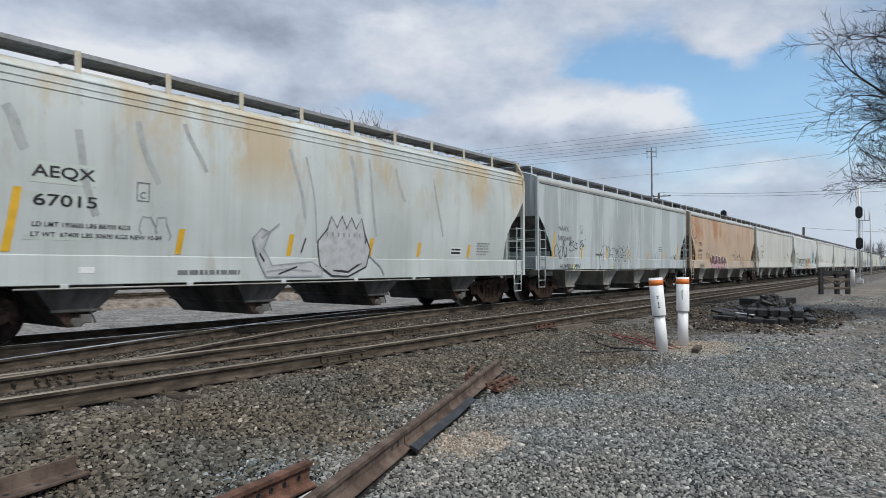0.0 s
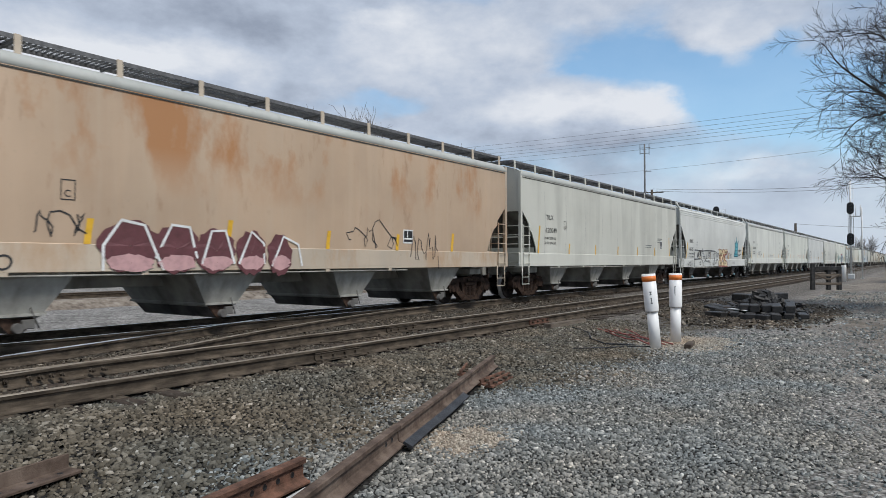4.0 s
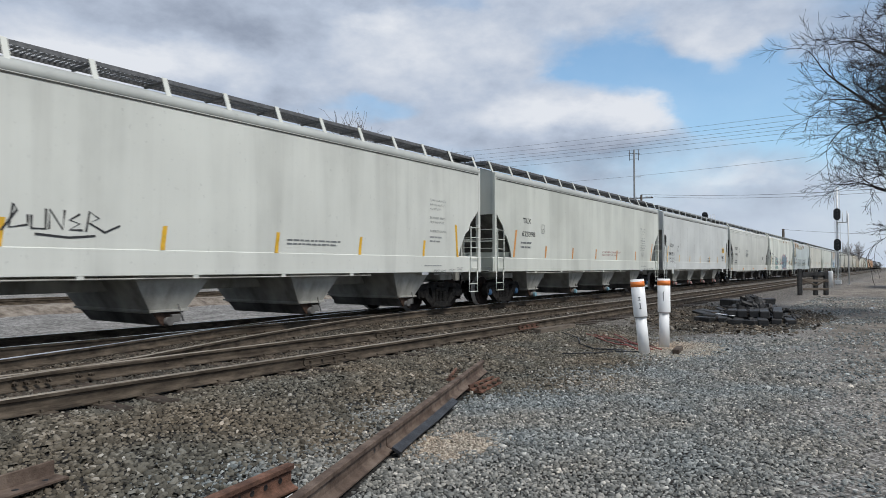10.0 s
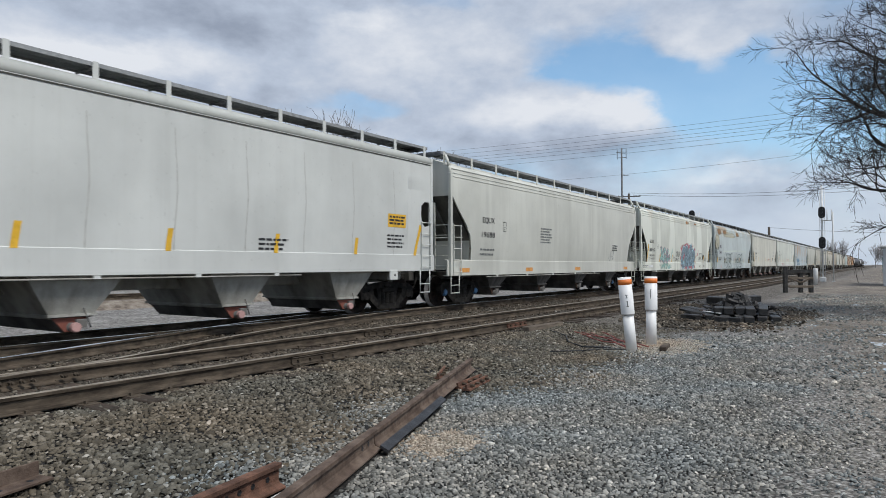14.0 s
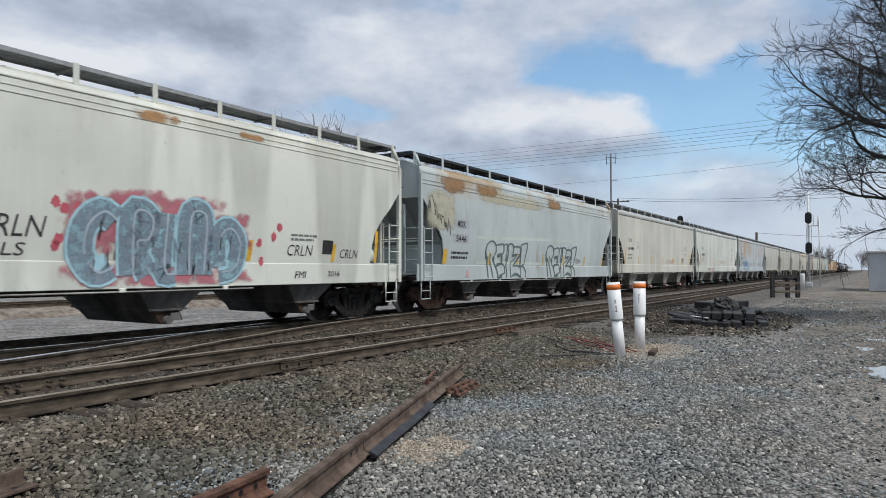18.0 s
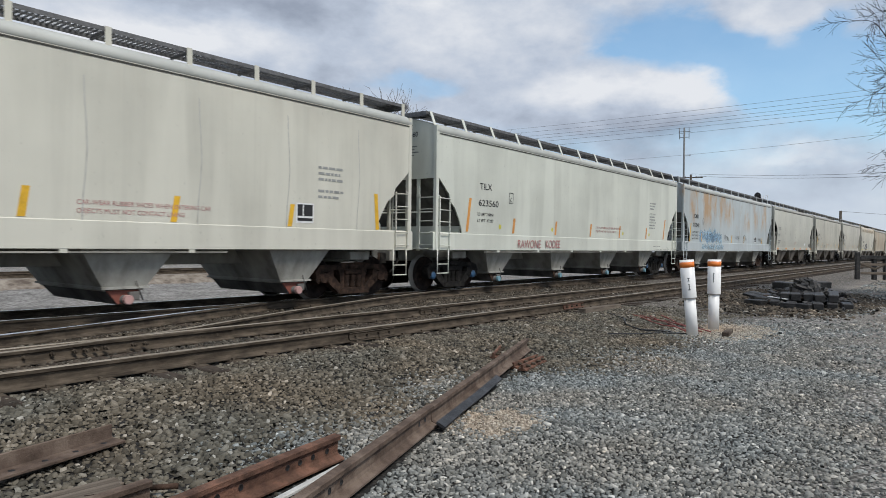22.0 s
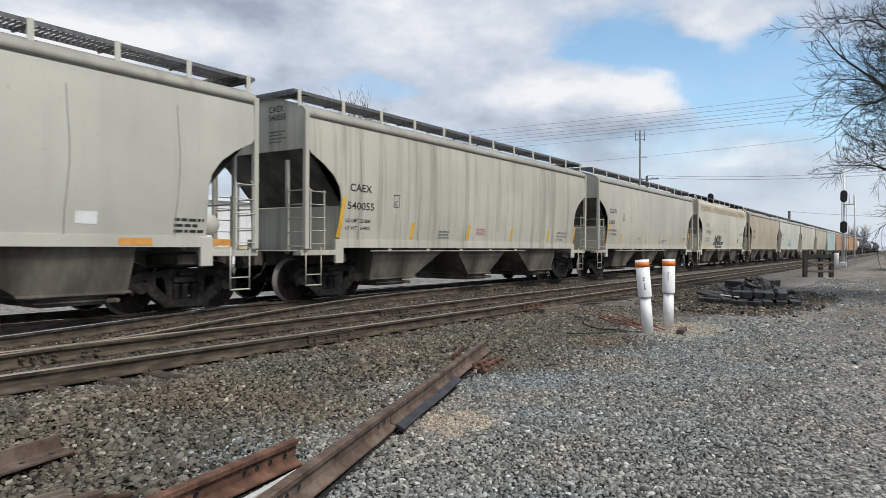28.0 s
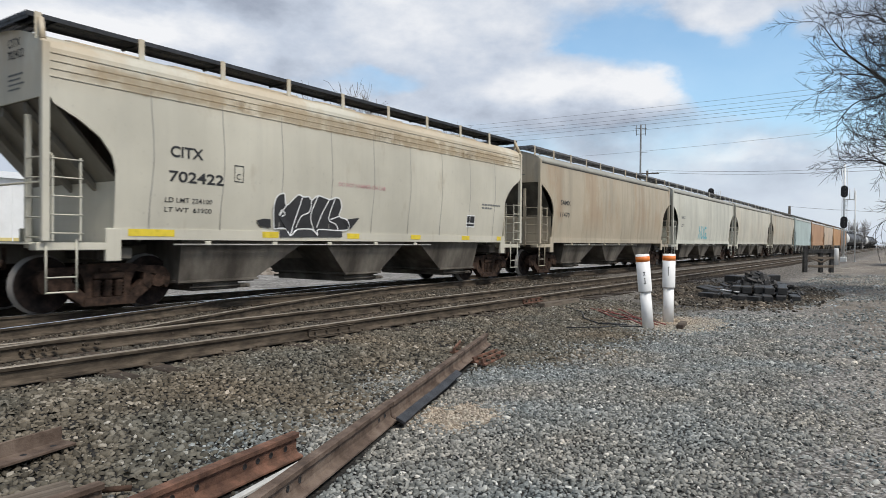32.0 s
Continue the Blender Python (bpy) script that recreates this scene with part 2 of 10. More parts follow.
    bp.inputs["Strength"].default_value, bp.inputs["Distance"].default_value = 0.25, 0.03
    Lk(noise_at(1.3, (1, 1, 0.6), 3, 0.5, 8.0), bp.inputs["Height"])
    Lk(bp.outputs[0], bsdf.inputs["Normal"])
    return m


def plain(name, colour, rough=0.6, metal=0.0):
    return shader(name, [tuple(c * 0.82 for c in colour), colour, tuple(min(0.95, c * 1.1) for c in colour)], 5.0, 5, rough, metal, 0.12, 60.0)


def wheel_material():
    """Dark brown wheel plates; the tread is worn to bright steel."""
    m = shader("wheel steel", [(0.010, 0.008, 0.008), (0.022, 0.016, 0.014), (0.045, 0.031, 0.025)], 5, 5, 0.85, 0.0, 0.2, 30)
    nt = m.node_tree
    N, Lk = nt.nodes.new, nt.links.new
    bsdf = nt.nodes["Principled BSDF"]
    tc = N("ShaderNodeTexCoord")
    flat = N("ShaderNodeVectorMath")
    flat.operation = "MULTIPLY"
    flat.inputs[1].default_value = (1, 0, 1)
    Lk(tc.outputs["Object"], flat.inputs[0])
    far = N("ShaderNodeVectorMath")
    far.operation = "LENGTH"
    Lk(flat.outputs[0], far.inputs[0])
    worn = N("ShaderNodeMapRange")
    Lk(far.outputs["Value"], worn.inputs[0])
    worn.inputs[1].default_value, worn.inputs[2].default_value = 0.446, 0.453
    mix = N("ShaderNodeMix")
    mix.data_type = "RGBA"
    Lk(worn.outputs[0], mix.inputs[0])
    Lk(bsdf.inputs["Base Color"].links[0].from_socket, mix.inputs[6])
    mix.inputs[7].default_value = (0.42, 0.41, 0.40, 1)
    Lk(mix.outputs[2], bsdf.inputs["Base Color"])
    Lk(worn.outputs[0], bsdf.inputs["Metallic"])
    return m


def spray(name, colour, cover=0.75, grain=7.0):
    """Thin sprayed paint through which the surface below shows in patches."""
    m = plain(name, colour, 0.7)
    nt = m.node_tree
    N, Lk = nt.nodes.new, nt.links.new
    out = next(n for n in nt.nodes if n.type == "OUTPUT_MATERIAL")
    tc = N("ShaderNodeTexCoord")
    n = N("ShaderNodeTexNoise")
    Lk(tc.outputs["Object"], n.inputs[0])
    n.inputs["Scale"].default_value, n.inputs["Detail"].default_value, n.inputs["Roughness"].default_value = grain, 6, 0.62
    r = N("ShaderNodeMapRange")
    Lk(n.outputs[0], r.inputs[0])
    r.inputs[1].default_value, r.inputs[2].default_value = 0.62 - 0.35 * cover, 0.80 - 0.35 * cover
    r.inputs[3].default_value, r.inputs[4].default_value = 0.15, 0.95
    clear = N("ShaderNodeBsdfTransparent")
    mix = N("ShaderNodeMixShader")
    Lk(r.outputs[0], mix.inputs[0])
    Lk(clear.outputs[0], mix.inputs[1])
    Lk(nt.nodes["Principled BSDF"].outputs[0], mix.inputs[2])
    Lk(mix.outputs[0], out.inputs[0])
    return m


STEEL_DARK = shader("dark truck steel", [(0.008, 0.008, 0.008), (0.016, 0.015, 0.014), (0.036, 0.032, 0.028)], 7, 6, 0.85, 0.0, 0.4, 50)
STEEL_BROWN = shader("rusty truck steel", [(0.016, 0.011, 0.009), (0.042, 0.027, 0.020), (0.08, 0.048, 0.034)], 7, 6, 0.85, 0.1, 0.4, 50)
WHEEL = wheel_material()
# slope and bay colours mix grime with the shade under the car body
SLOPE_SHADE = shader("sooty shaded slope sheet", [(0.06, 0.058, 0.053), (0.11, 0.108, 0.098), (0.17, 0.166, 0.15)], 1.2, 6, 0.85, 0.0, 0.2, 30, (1, 1, 0.5))
GRIME_SHADE = shader("grimy shaded hopper steel", [(0.20, 0.195, 0.175), (0.32, 0.315, 0.285), (0.42, 0.415, 0.38)], 1.6, 6, 0.85, 0.0, 0.25, 30, (1, 1, 0.5))
BAY_SHADE = shader("sooty shaded bay steel", [(0.055, 0.053, 0.05), (0.11, 0.105, 0.10), (0.17, 0.165, 0.155)], 1.6, 6, 0.85, 0.0, 0.25, 30, (1, 1, 0.5))
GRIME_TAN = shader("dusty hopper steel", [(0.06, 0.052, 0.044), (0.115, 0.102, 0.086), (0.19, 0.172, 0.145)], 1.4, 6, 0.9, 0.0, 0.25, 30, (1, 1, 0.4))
GRATING = shader("galvanised grating", [(0.09, 0.09, 0.092), (0.17, 0.17, 0.172)], 9, 4, 0.55, 0.2, 0.2, 60)
TREAD = shader("grey roof tread", [(0.22, 0.23, 0.235), (0.33, 0.34, 0.345)], 9, 4, 0.6, 0.1, 0.2, 60)
BLACK_INK = plain("black lettering paint", (0.022, 0.022, 0.024), 0.6)
GREY_INK = plain("faded lettering paint", (0.16, 0.17, 0.17), 0.7)
WHITE_INK = plain("white lettering paint", (0.75, 0.76, 0.75), 0.6)
YELLOW = plain("yellow reflective tape", (0.72, 0.42, 0.03), 0.45)
ORANGE_TAPE = plain("orange reflective tape", (0.66, 0.30, 0.07), 0.45)
RAIL_SIDE = shader("rusty rail", [(0.042, 0.033, 0.025), (0.080, 0.064, 0.048), (0.13, 0.104, 0.078)], 5, 7, 0.85, 0.15, 0.3, 70, (0.6, 2, 2))
RED_CABLE = plain("dull red cable", (0.24, 0.06, 0.05), 0.6)
RAIL_RED = shader("red rusted scrap rail", [(0.06, 0.035, 0.027), (0.125, 0.07, 0.05), (0.22, 0.115, 0.08)], 5, 7, 0.85, 0.1, 0.35, 80)
RAIL_TOP = shader("worn rail head", [(0.15, 0.126, 0.098), (0.25, 0.215, 0.172), (0.35, 0.31, 0.255)], 4, 5, 0.55, 0.4, 0.1, 60, (0.3, 4, 4))
RAIL_SHINY = shader("shiny rail head", [(0.62, 0.62, 0.62), (0.78, 0.78, 0.78)], 3, 3, 0.2, 0.95, 0.05, 60, (0.3, 4, 4))
TIE = shader("creosoted tie wood", [(0.03, 0.024, 0.019), (0.065, 0.05, 0.04), (0.11, 0.09, 0.07)], 4, 7, 0.9, 0, 0.6, 30, (1, 0.4, 1), per_piece=0.25)
TIE_BLACK = shader("burnt tie wood", [(0.008, 0.008, 0.008), (0.018, 0.017, 0.016), (0.05, 0.046, 0.043)], 5, 7, 0.55, 0, 0.6, 30, (1, 0.4, 1), per_piece=0.3)
WOOD_GREY = shader("weathered brown boards", [(0.06, 0.048, 0.038), (0.12, 0.098, 0.078), (0.19, 0.16, 0.13)], 3, 7, 0.9, 0, 0.5, 30, (0.3, 3, 3))
PVC = shader("white plastic pipe", [(0.70, 0.70, 0.69), (0.78, 0.78, 0.77), (0.82, 0.82, 0.81)], 4, 5, 0.45, 0, 0.05, 30, spread=(0.3, 0.7))
PIPE_ORANGE = plain("orange pipe band", (0.75, 0.20, 0.035), 0.5)
RUBBER = shader("black rubber mat", [(0.012, 0.012, 0.014), (0.022, 0.023, 0.026), (0.04, 0.042, 0.048)], 6, 6, 0.6, 0, 0.3, 40)
BARK = shader("dark bare bark", [(0.020, 0.018, 0.017), (0.042, 0.037, 0.034), (0.07, 0.063, 0.058)], 8, 6, 0.9, 0, 0.5, 30)
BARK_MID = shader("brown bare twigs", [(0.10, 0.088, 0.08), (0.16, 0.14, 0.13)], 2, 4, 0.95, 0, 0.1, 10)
# distance haze is put into this lighter bark colour
BARK_HAZE = shader("haze-paled bare twigs", [(0.22, 0.21, 0.205), (0.32, 0.305, 0.30)], 2, 4, 0.95, 0, 0.1, 10)
MAST_GREY = shader("dark weathered steel", [(0.09, 0.095, 0.10), (0.16, 0.165, 0.17)], 4, 4, 0.6, 0.3, 0.1, 40)
GALV = shader("galvanised steel", [(0.52, 0.53, 0.53), (0.64, 0.65, 0.65)], 5, 4, 0.55, 0.1, 0.1, 40)
SIGNAL_BLACK = plain("signal black", (0.012, 0.012, 0.013), 0.5)
POLE_WOOD = shader("old pole wood", [(0.06, 0.05, 0.042), (0.11, 0.095, 0.08)], 4, 6, 0.9, 0, 0.4, 30, (2, 2, 0.2))
CABLE = plain("overhead cable", (0.09, 0.09, 0.095), 0.7)
WHITE_WALL = shader("white metal siding", [(0.68, 0.69, 0.69), (0.78, 0.79, 0.79)], 0.6, 4, 0.6, 0, 0.05, 10)
YELLOW_WALL = plain("yellow painted wall", (0.60, 0.50, 0.22), 0.7)
GREY_SHED = shader("grey shed sheet", [(0.36, 0.38, 0.40), (0.46, 0.48, 0.50)], 0.8, 5, 0.6, 0.1, 0.1, 15)
TEAL_WALL = plain("teal cabinet paint", (0.10, 0.20, 0.20), 0.6)
TANK_BLACK = shader("black tank paint", [(0.02, 0.021, 0.024), (0.045, 0.047, 0.05), (0.08, 0.08, 0.082)], 0.7, 5, 0.5, 0, 0.1, 20)
TANK_WHITE = shader("white tank paint", [(0.50, 0.50, 0.49), (0.68, 0.68, 0.67)], 0.7, 5, 0.5, 0, 0.1, 20)
CAP_BLUE, CAP_PINK = plain("pale blue plastic", (0.16, 0.30, 0.36), 0.5), plain("faded red plastic", (0.45, 0.27, 0.25), 0.5)
BEARING_BLUE = plain("blue bearing cap", (0.035, 0.10, 0.20), 0.5)


def ground_material():
    """Brown ballast by the track, bluish gravel before it, pale sand, a dirt road with damp patches."""
    m = bpy.data.materials.new("railway ground")
    m.use_nodes = True
    nt = m.node_tree
    N, Lk = nt.nodes.new, nt.links.new
    bsdf = nt.nodes["Principled BSDF"]
    tc = N("ShaderNodeTexCoord")
    sep = N("ShaderNodeSeparateXYZ")
    Lk(tc.outputs["Object"], sep.inputs[0])
    X, Y = sep.outputs[0], sep.outputs[1]

    def tex(kind, scale, detail=5):
        n = N(kind)
        Lk(tc.outputs["Object"], n.inputs["Vector"])
        n.inputs["Scale"].default_value = scale
        if kind == "ShaderNodeTexNoise":
            n.inputs["Detail"].default_value = detail
        return n

    def op(kind, a, b):
        n = N("ShaderNodeMath")
        n.operation = kind
        for i, v in enumerate((a, b)):
            if isinstance(v, (int, float)):
                n.inputs[i].default_value = v
            else:
                Lk(v, n.inputs[i])
        return n.outputs[0]

    def step(v, lo, hi, a=0.0, b=1.0):
        r = N("ShaderNodeMapRange")
        r.interpolation_type = "SMOOTHSTEP"
        Lk(v, r.inputs[0])
        for i, x in enumerate((lo, hi, a, b)):
            r.inputs[i + 1].default_value = x
        return r.outputs[0]

    def blend(fac, a, b):
        n = N("ShaderNodeMix")
        n.data_type = "RGBA"
        Lk(fac, n.inputs[0])
        for i, v in ((6, a), (7, b)):
            if isinstance(v, tuple):
                n.inputs[i].default_value = (*v, 1)
            else:
                Lk(v, n.inputs[i])
        return n.outputs[2]

    def ramp(v, *stops):
        r = N("ShaderNodeValToRGB")
        Lk(v, r.inputs[0])
        e = r.color_ramp.elements
        e[0].position, e[0].color = stops[0][0], (*stops[0][1], 1)
        e[1].position, e[1].color = stops[-1][0], (*stops[-1][1], 1)
        for p, c in stops[1:-1]:
            e.new(p).color = (*c, 1)
        return r.outputs[0]

    def tint(a, b):
        n = N("ShaderNodeMix")
        n.data_type, n.blend_type = "RGBA", "MULTIPLY"
        n.inputs[0].default_value = 1.0
        Lk(a, n.inputs[6])
        Lk(b, n.inputs[7])
        return n.outputs[2]

    wob = tex("ShaderNodeTexNoise", 0.55, 4).outputs[0]
    wide = tex("ShaderNodeTexNoise", 0.16, 5).outputs[0]
    cells = tex("ShaderNodeTexVoronoi", 22)
    small = tex("ShaderNodeTexVoronoi", 30)
    csep = N("ShaderNodeSeparateColor")
    Lk(cells.outputs["Color"], csep.inputs[0])
    ssep = N("ShaderNodeSeparateColor")
    Lk(small.outputs["Color"], ssep.inputs[0])
    gap = ramp(cells.outputs["Distance"], (0.35, (1.0, 1.0, 1.0)), (0.72, (0.30, 0.29, 0.28)))
    gap_small = ramp(small.outputs["Distance"], (0.35, (1.0, 1.0, 1.0)), (0.72, (0.34, 0.33, 0.32)))
    brown = tint(ramp(csep.outputs[0], (0.0, (0.075, 0.064, 0.052)), (0.5, (0.155, 0.135, 0.112)), (0.9, (0.23, 0.208, 0.178)), (1.0, (0.36, 0.335, 0.30))), gap)
    blue = tint(ramp(ssep.outputs[0], (0.0, (0.115, 0.11, 0.10)), (0.5, (0.265, 0.252, 0.232)), (0.9, (0.40, 0.383, 0.358)), (1.0, (0.60, 0.585, 0.55))), gap_small)
    grit = tex("ShaderNodeTexNoise", 9.0, 8).outputs[0]
    pits = tex("ShaderNodeTexNoise", 38.0, 6).outputs[0]
    dirt = tint(ramp(grit, (0.3, (0.235, 0.203, 0.165)), (0.5, (0.36, 0.318, 0.265)), (0.7, (0.48, 0.43, 0.365))), ramp(pits, (0.36, (0.45, 0.44, 0.43)), (0.55, (1.0, 1.0, 1.0))))
    damp = ramp(wide, (0.35, (0.62, 0.60, 0.58)), (0.6, (1.0, 1.0, 1.0)))
    mul = N("ShaderNodeMix")
    mul.data_type, mul.blend_type = "RGBA", "MULTIPLY"
    mul.inputs[0].default_value = 1.0
    Lk(dirt, mul.inputs[6])
    Lk(damp, mul.inputs[7])
    blot = tex("ShaderNodeTexNoise", 1.7, 7).outputs[0]
    road = tint(tint(mul.outputs[2], ramp(blot, (0.36, (0.52, 0.50, 0.48)), (0.56, (1.0, 1.0, 1.0)))), ramp(small.outputs["Distance"], (0.3, (1.0, 1.0, 1.0)), (0.7, (0.66, 0.65, 0.64))))
    yw = op("ADD", Y, op("MULTIPLY", op("SUBTRACT", wob, 0.5), 1.6))
    col = blend(step(yw, 3.4, 4.8), blue, brown)
    # the shade between the loose stones is painted dark into the ground
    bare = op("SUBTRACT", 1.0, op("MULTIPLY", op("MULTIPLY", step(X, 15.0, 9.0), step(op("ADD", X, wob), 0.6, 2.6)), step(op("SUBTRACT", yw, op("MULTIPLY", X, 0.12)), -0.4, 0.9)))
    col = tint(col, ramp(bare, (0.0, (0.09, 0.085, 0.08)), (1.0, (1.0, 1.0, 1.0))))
    # the road lies to the camera's far side, beyond the gravel
    edge = op("SUBTRACT", op("MULTIPLY", op("SUBTRACT", X, 5.0), 0.17), yw)
    on_road = op("MULTIPLY", step(edge, -0.6, 1.4), step(yw, 4.6, 3.4))
    far = step(X, 45, 130)
    col = blend(on_road, col, road)
    # old sandy spill round the pipes, pale grit beside the loose rail
    def spot(x, y, r1, r2):
        dx = op("DIVIDE", op("SUBTRACT", X, x), r1)
        dy = op("DIVIDE", op("SUBTRACT", Y, y), r2)
        d = op("ADD", op("MULTIPLY", dx, dx), op("MULTIPLY", dy, dy))
        d = op("ADD", d, op("MULTIPLY", op("SUBTRACT", grit, 0.5), 1.5))
        return step(d, 1.25, 0.45)
    sand = ramp(grit, (0.3, (0.32, 0.27, 0.215)), (0.7, (0.50, 0.44, 0.37)))
    col = blend(spot(13.0, 3.5, 1.7, 0.85), col, sand)
    chips = ramp(ssep.outputs[1], (0.0, (0.22, 0.18, 0.14)), (0.6, (0.40, 0.34, 0.27)), (1.0, (0.55, 0.48, 0.40)))
    col = blend(spot(4.9, 3.25, 0.6, 0.4), col, chips)
    char = ramp(csep.outputs[0], (0.0, (0.03, 0.028, 0.026)), (1.0, (0.10, 0.09, 0.085)))
    col = blend(spot(22.5, 4.2, 7.5, 2.1), col, char)
    # oily bed under the passing train, with the train's shadow painted in near-black
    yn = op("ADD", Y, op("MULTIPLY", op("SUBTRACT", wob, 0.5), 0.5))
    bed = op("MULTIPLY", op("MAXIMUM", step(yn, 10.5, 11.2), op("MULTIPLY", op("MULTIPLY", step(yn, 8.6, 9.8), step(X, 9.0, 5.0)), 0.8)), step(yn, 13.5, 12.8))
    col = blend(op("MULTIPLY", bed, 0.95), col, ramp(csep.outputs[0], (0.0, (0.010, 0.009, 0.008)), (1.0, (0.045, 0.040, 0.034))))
    field = tint(ramp(tex("ShaderNodeTexNoise", 1.3, 7).outputs[0], (0.3, (0.19, 0.18, 0.165)), (0.7, (0.40, 0.385, 0.36))), ramp(tex("ShaderNodeTexNoise", 11.0, 8).outputs[0], (0.38, (0.35, 0.34, 0.33)), (0.6, (1.0, 1.0, 1.0))))
    col = blend(step(Y, 13.3, 14.4), col, field)
    col = blend(step(Y, -6, -16), col, ramp(grit, (0.3, (0.11, 0.11, 0.06)), (0.7, (0.20, 0.185, 0.11))))
    col = blend(step(Y, 60, 90), col, (0.15, 0.14, 0.095))
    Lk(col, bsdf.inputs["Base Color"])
    wet = op("MULTIPLY", on_road, step(wide, 0.48, 0.36))
    Lk(step(wet, 0.0, 1.0, 0.92, 0.6), bsdf.inputs["Roughness"])
    h = op("ADD", op("MULTIPLY", cells.outputs["Distance"], step(yw, 3.4, 4.8, 0.35, 1.0)), op("MULTIPLY", small.outputs["Distance"], 0.5))
    h = op("ADD", h, op("MULTIPLY", grit, 0.35))
    bp = N("ShaderNodeBump")
    bp.inputs["Strength"].default_value, bp.inputs["Distance"].default_value = 0.75, 0.035
    Lk(h, bp.inputs["Height"])
    Lk(bp.outputs[0], bsdf.inputs["Normal"])
    return m


def stone_material(name, stops):
    m = bpy.data.materials.new(name)
    m.use_nodes = True
    nt = m.node_tree
    N, Lk = nt.nodes.new, nt.links.new
    bsdf = nt.nodes["Principled BSDF"]
    geo = N("ShaderNodeNewGeometry")
    r = N("ShaderNodeValToRGB")
    Lk(geo.outputs["Random Per Island"], r.inputs[0])
    e = r.color_ramp.elements
    e[0].position, e[0].color = stops[0][0], (*stops[0][1], 1)
    e[1].position, e[1].color = stops[-1][0], (*stops[-1][1], 1)
    for p, c in stops[1:-1]:
        e.new(p).color = (*c, 1)
    tc = N("ShaderNodeTexCoord")
    n = N("ShaderNodeTexNoise")
    Lk(tc.outputs["Object"], n.inputs[0])
    n.inputs["Scale"].default_value = 60
    hsv = N("ShaderNodeHueSaturation")
    mr = N("ShaderNodeMapRange")
    Lk(n.outputs[0], mr.inputs[0])
    mr.inputs[3].default_value, mr.inputs[4].default_value = 0.7, 1.3
    Lk(mr.outputs[0], hsv.inputs["Value"])
    Lk(r.outputs[0], hsv.inputs["Color"])
    # patches of browner and of bluer stone
    broad = N("ShaderNodeTexNoise")
    Lk(tc.outputs["Object"], broad.inputs[0])
    broad.inputs["Scale"].default_value, broad.inputs["Detail"].default_value = 0.8, 4
    hue = N("ShaderNodeValToRGB")
    Lk(broad.outputs[0], hue.inputs[0])
    hue.color_ramp.elements[0].position, hue.color_ramp.elements[0].color = 0.38, (0.90, 0.95, 0.96, 1)
    hue.color_ramp.elements[1].position, hue.color_ramp.elements[1].color = 0.66, (1.08, 1.0, 0.90, 1)
    tone = N("ShaderNodeMix")
    tone.data_type, tone.blend_type = "RGBA", "MULTIPLY"
    tone.inputs[0].default_value = 1.0
    Lk(hsv.outputs[0], tone.inputs[6])
    Lk(hue.outputs[0], tone.inputs[7])
    Lk(tone.outputs[2], bsdf.inputs["Base Color"])
    bsdf.inputs["Roughness"].default_value = 0.8
    bsdf.inputs["Specular IOR Level"].default_value = 0.3
    return m


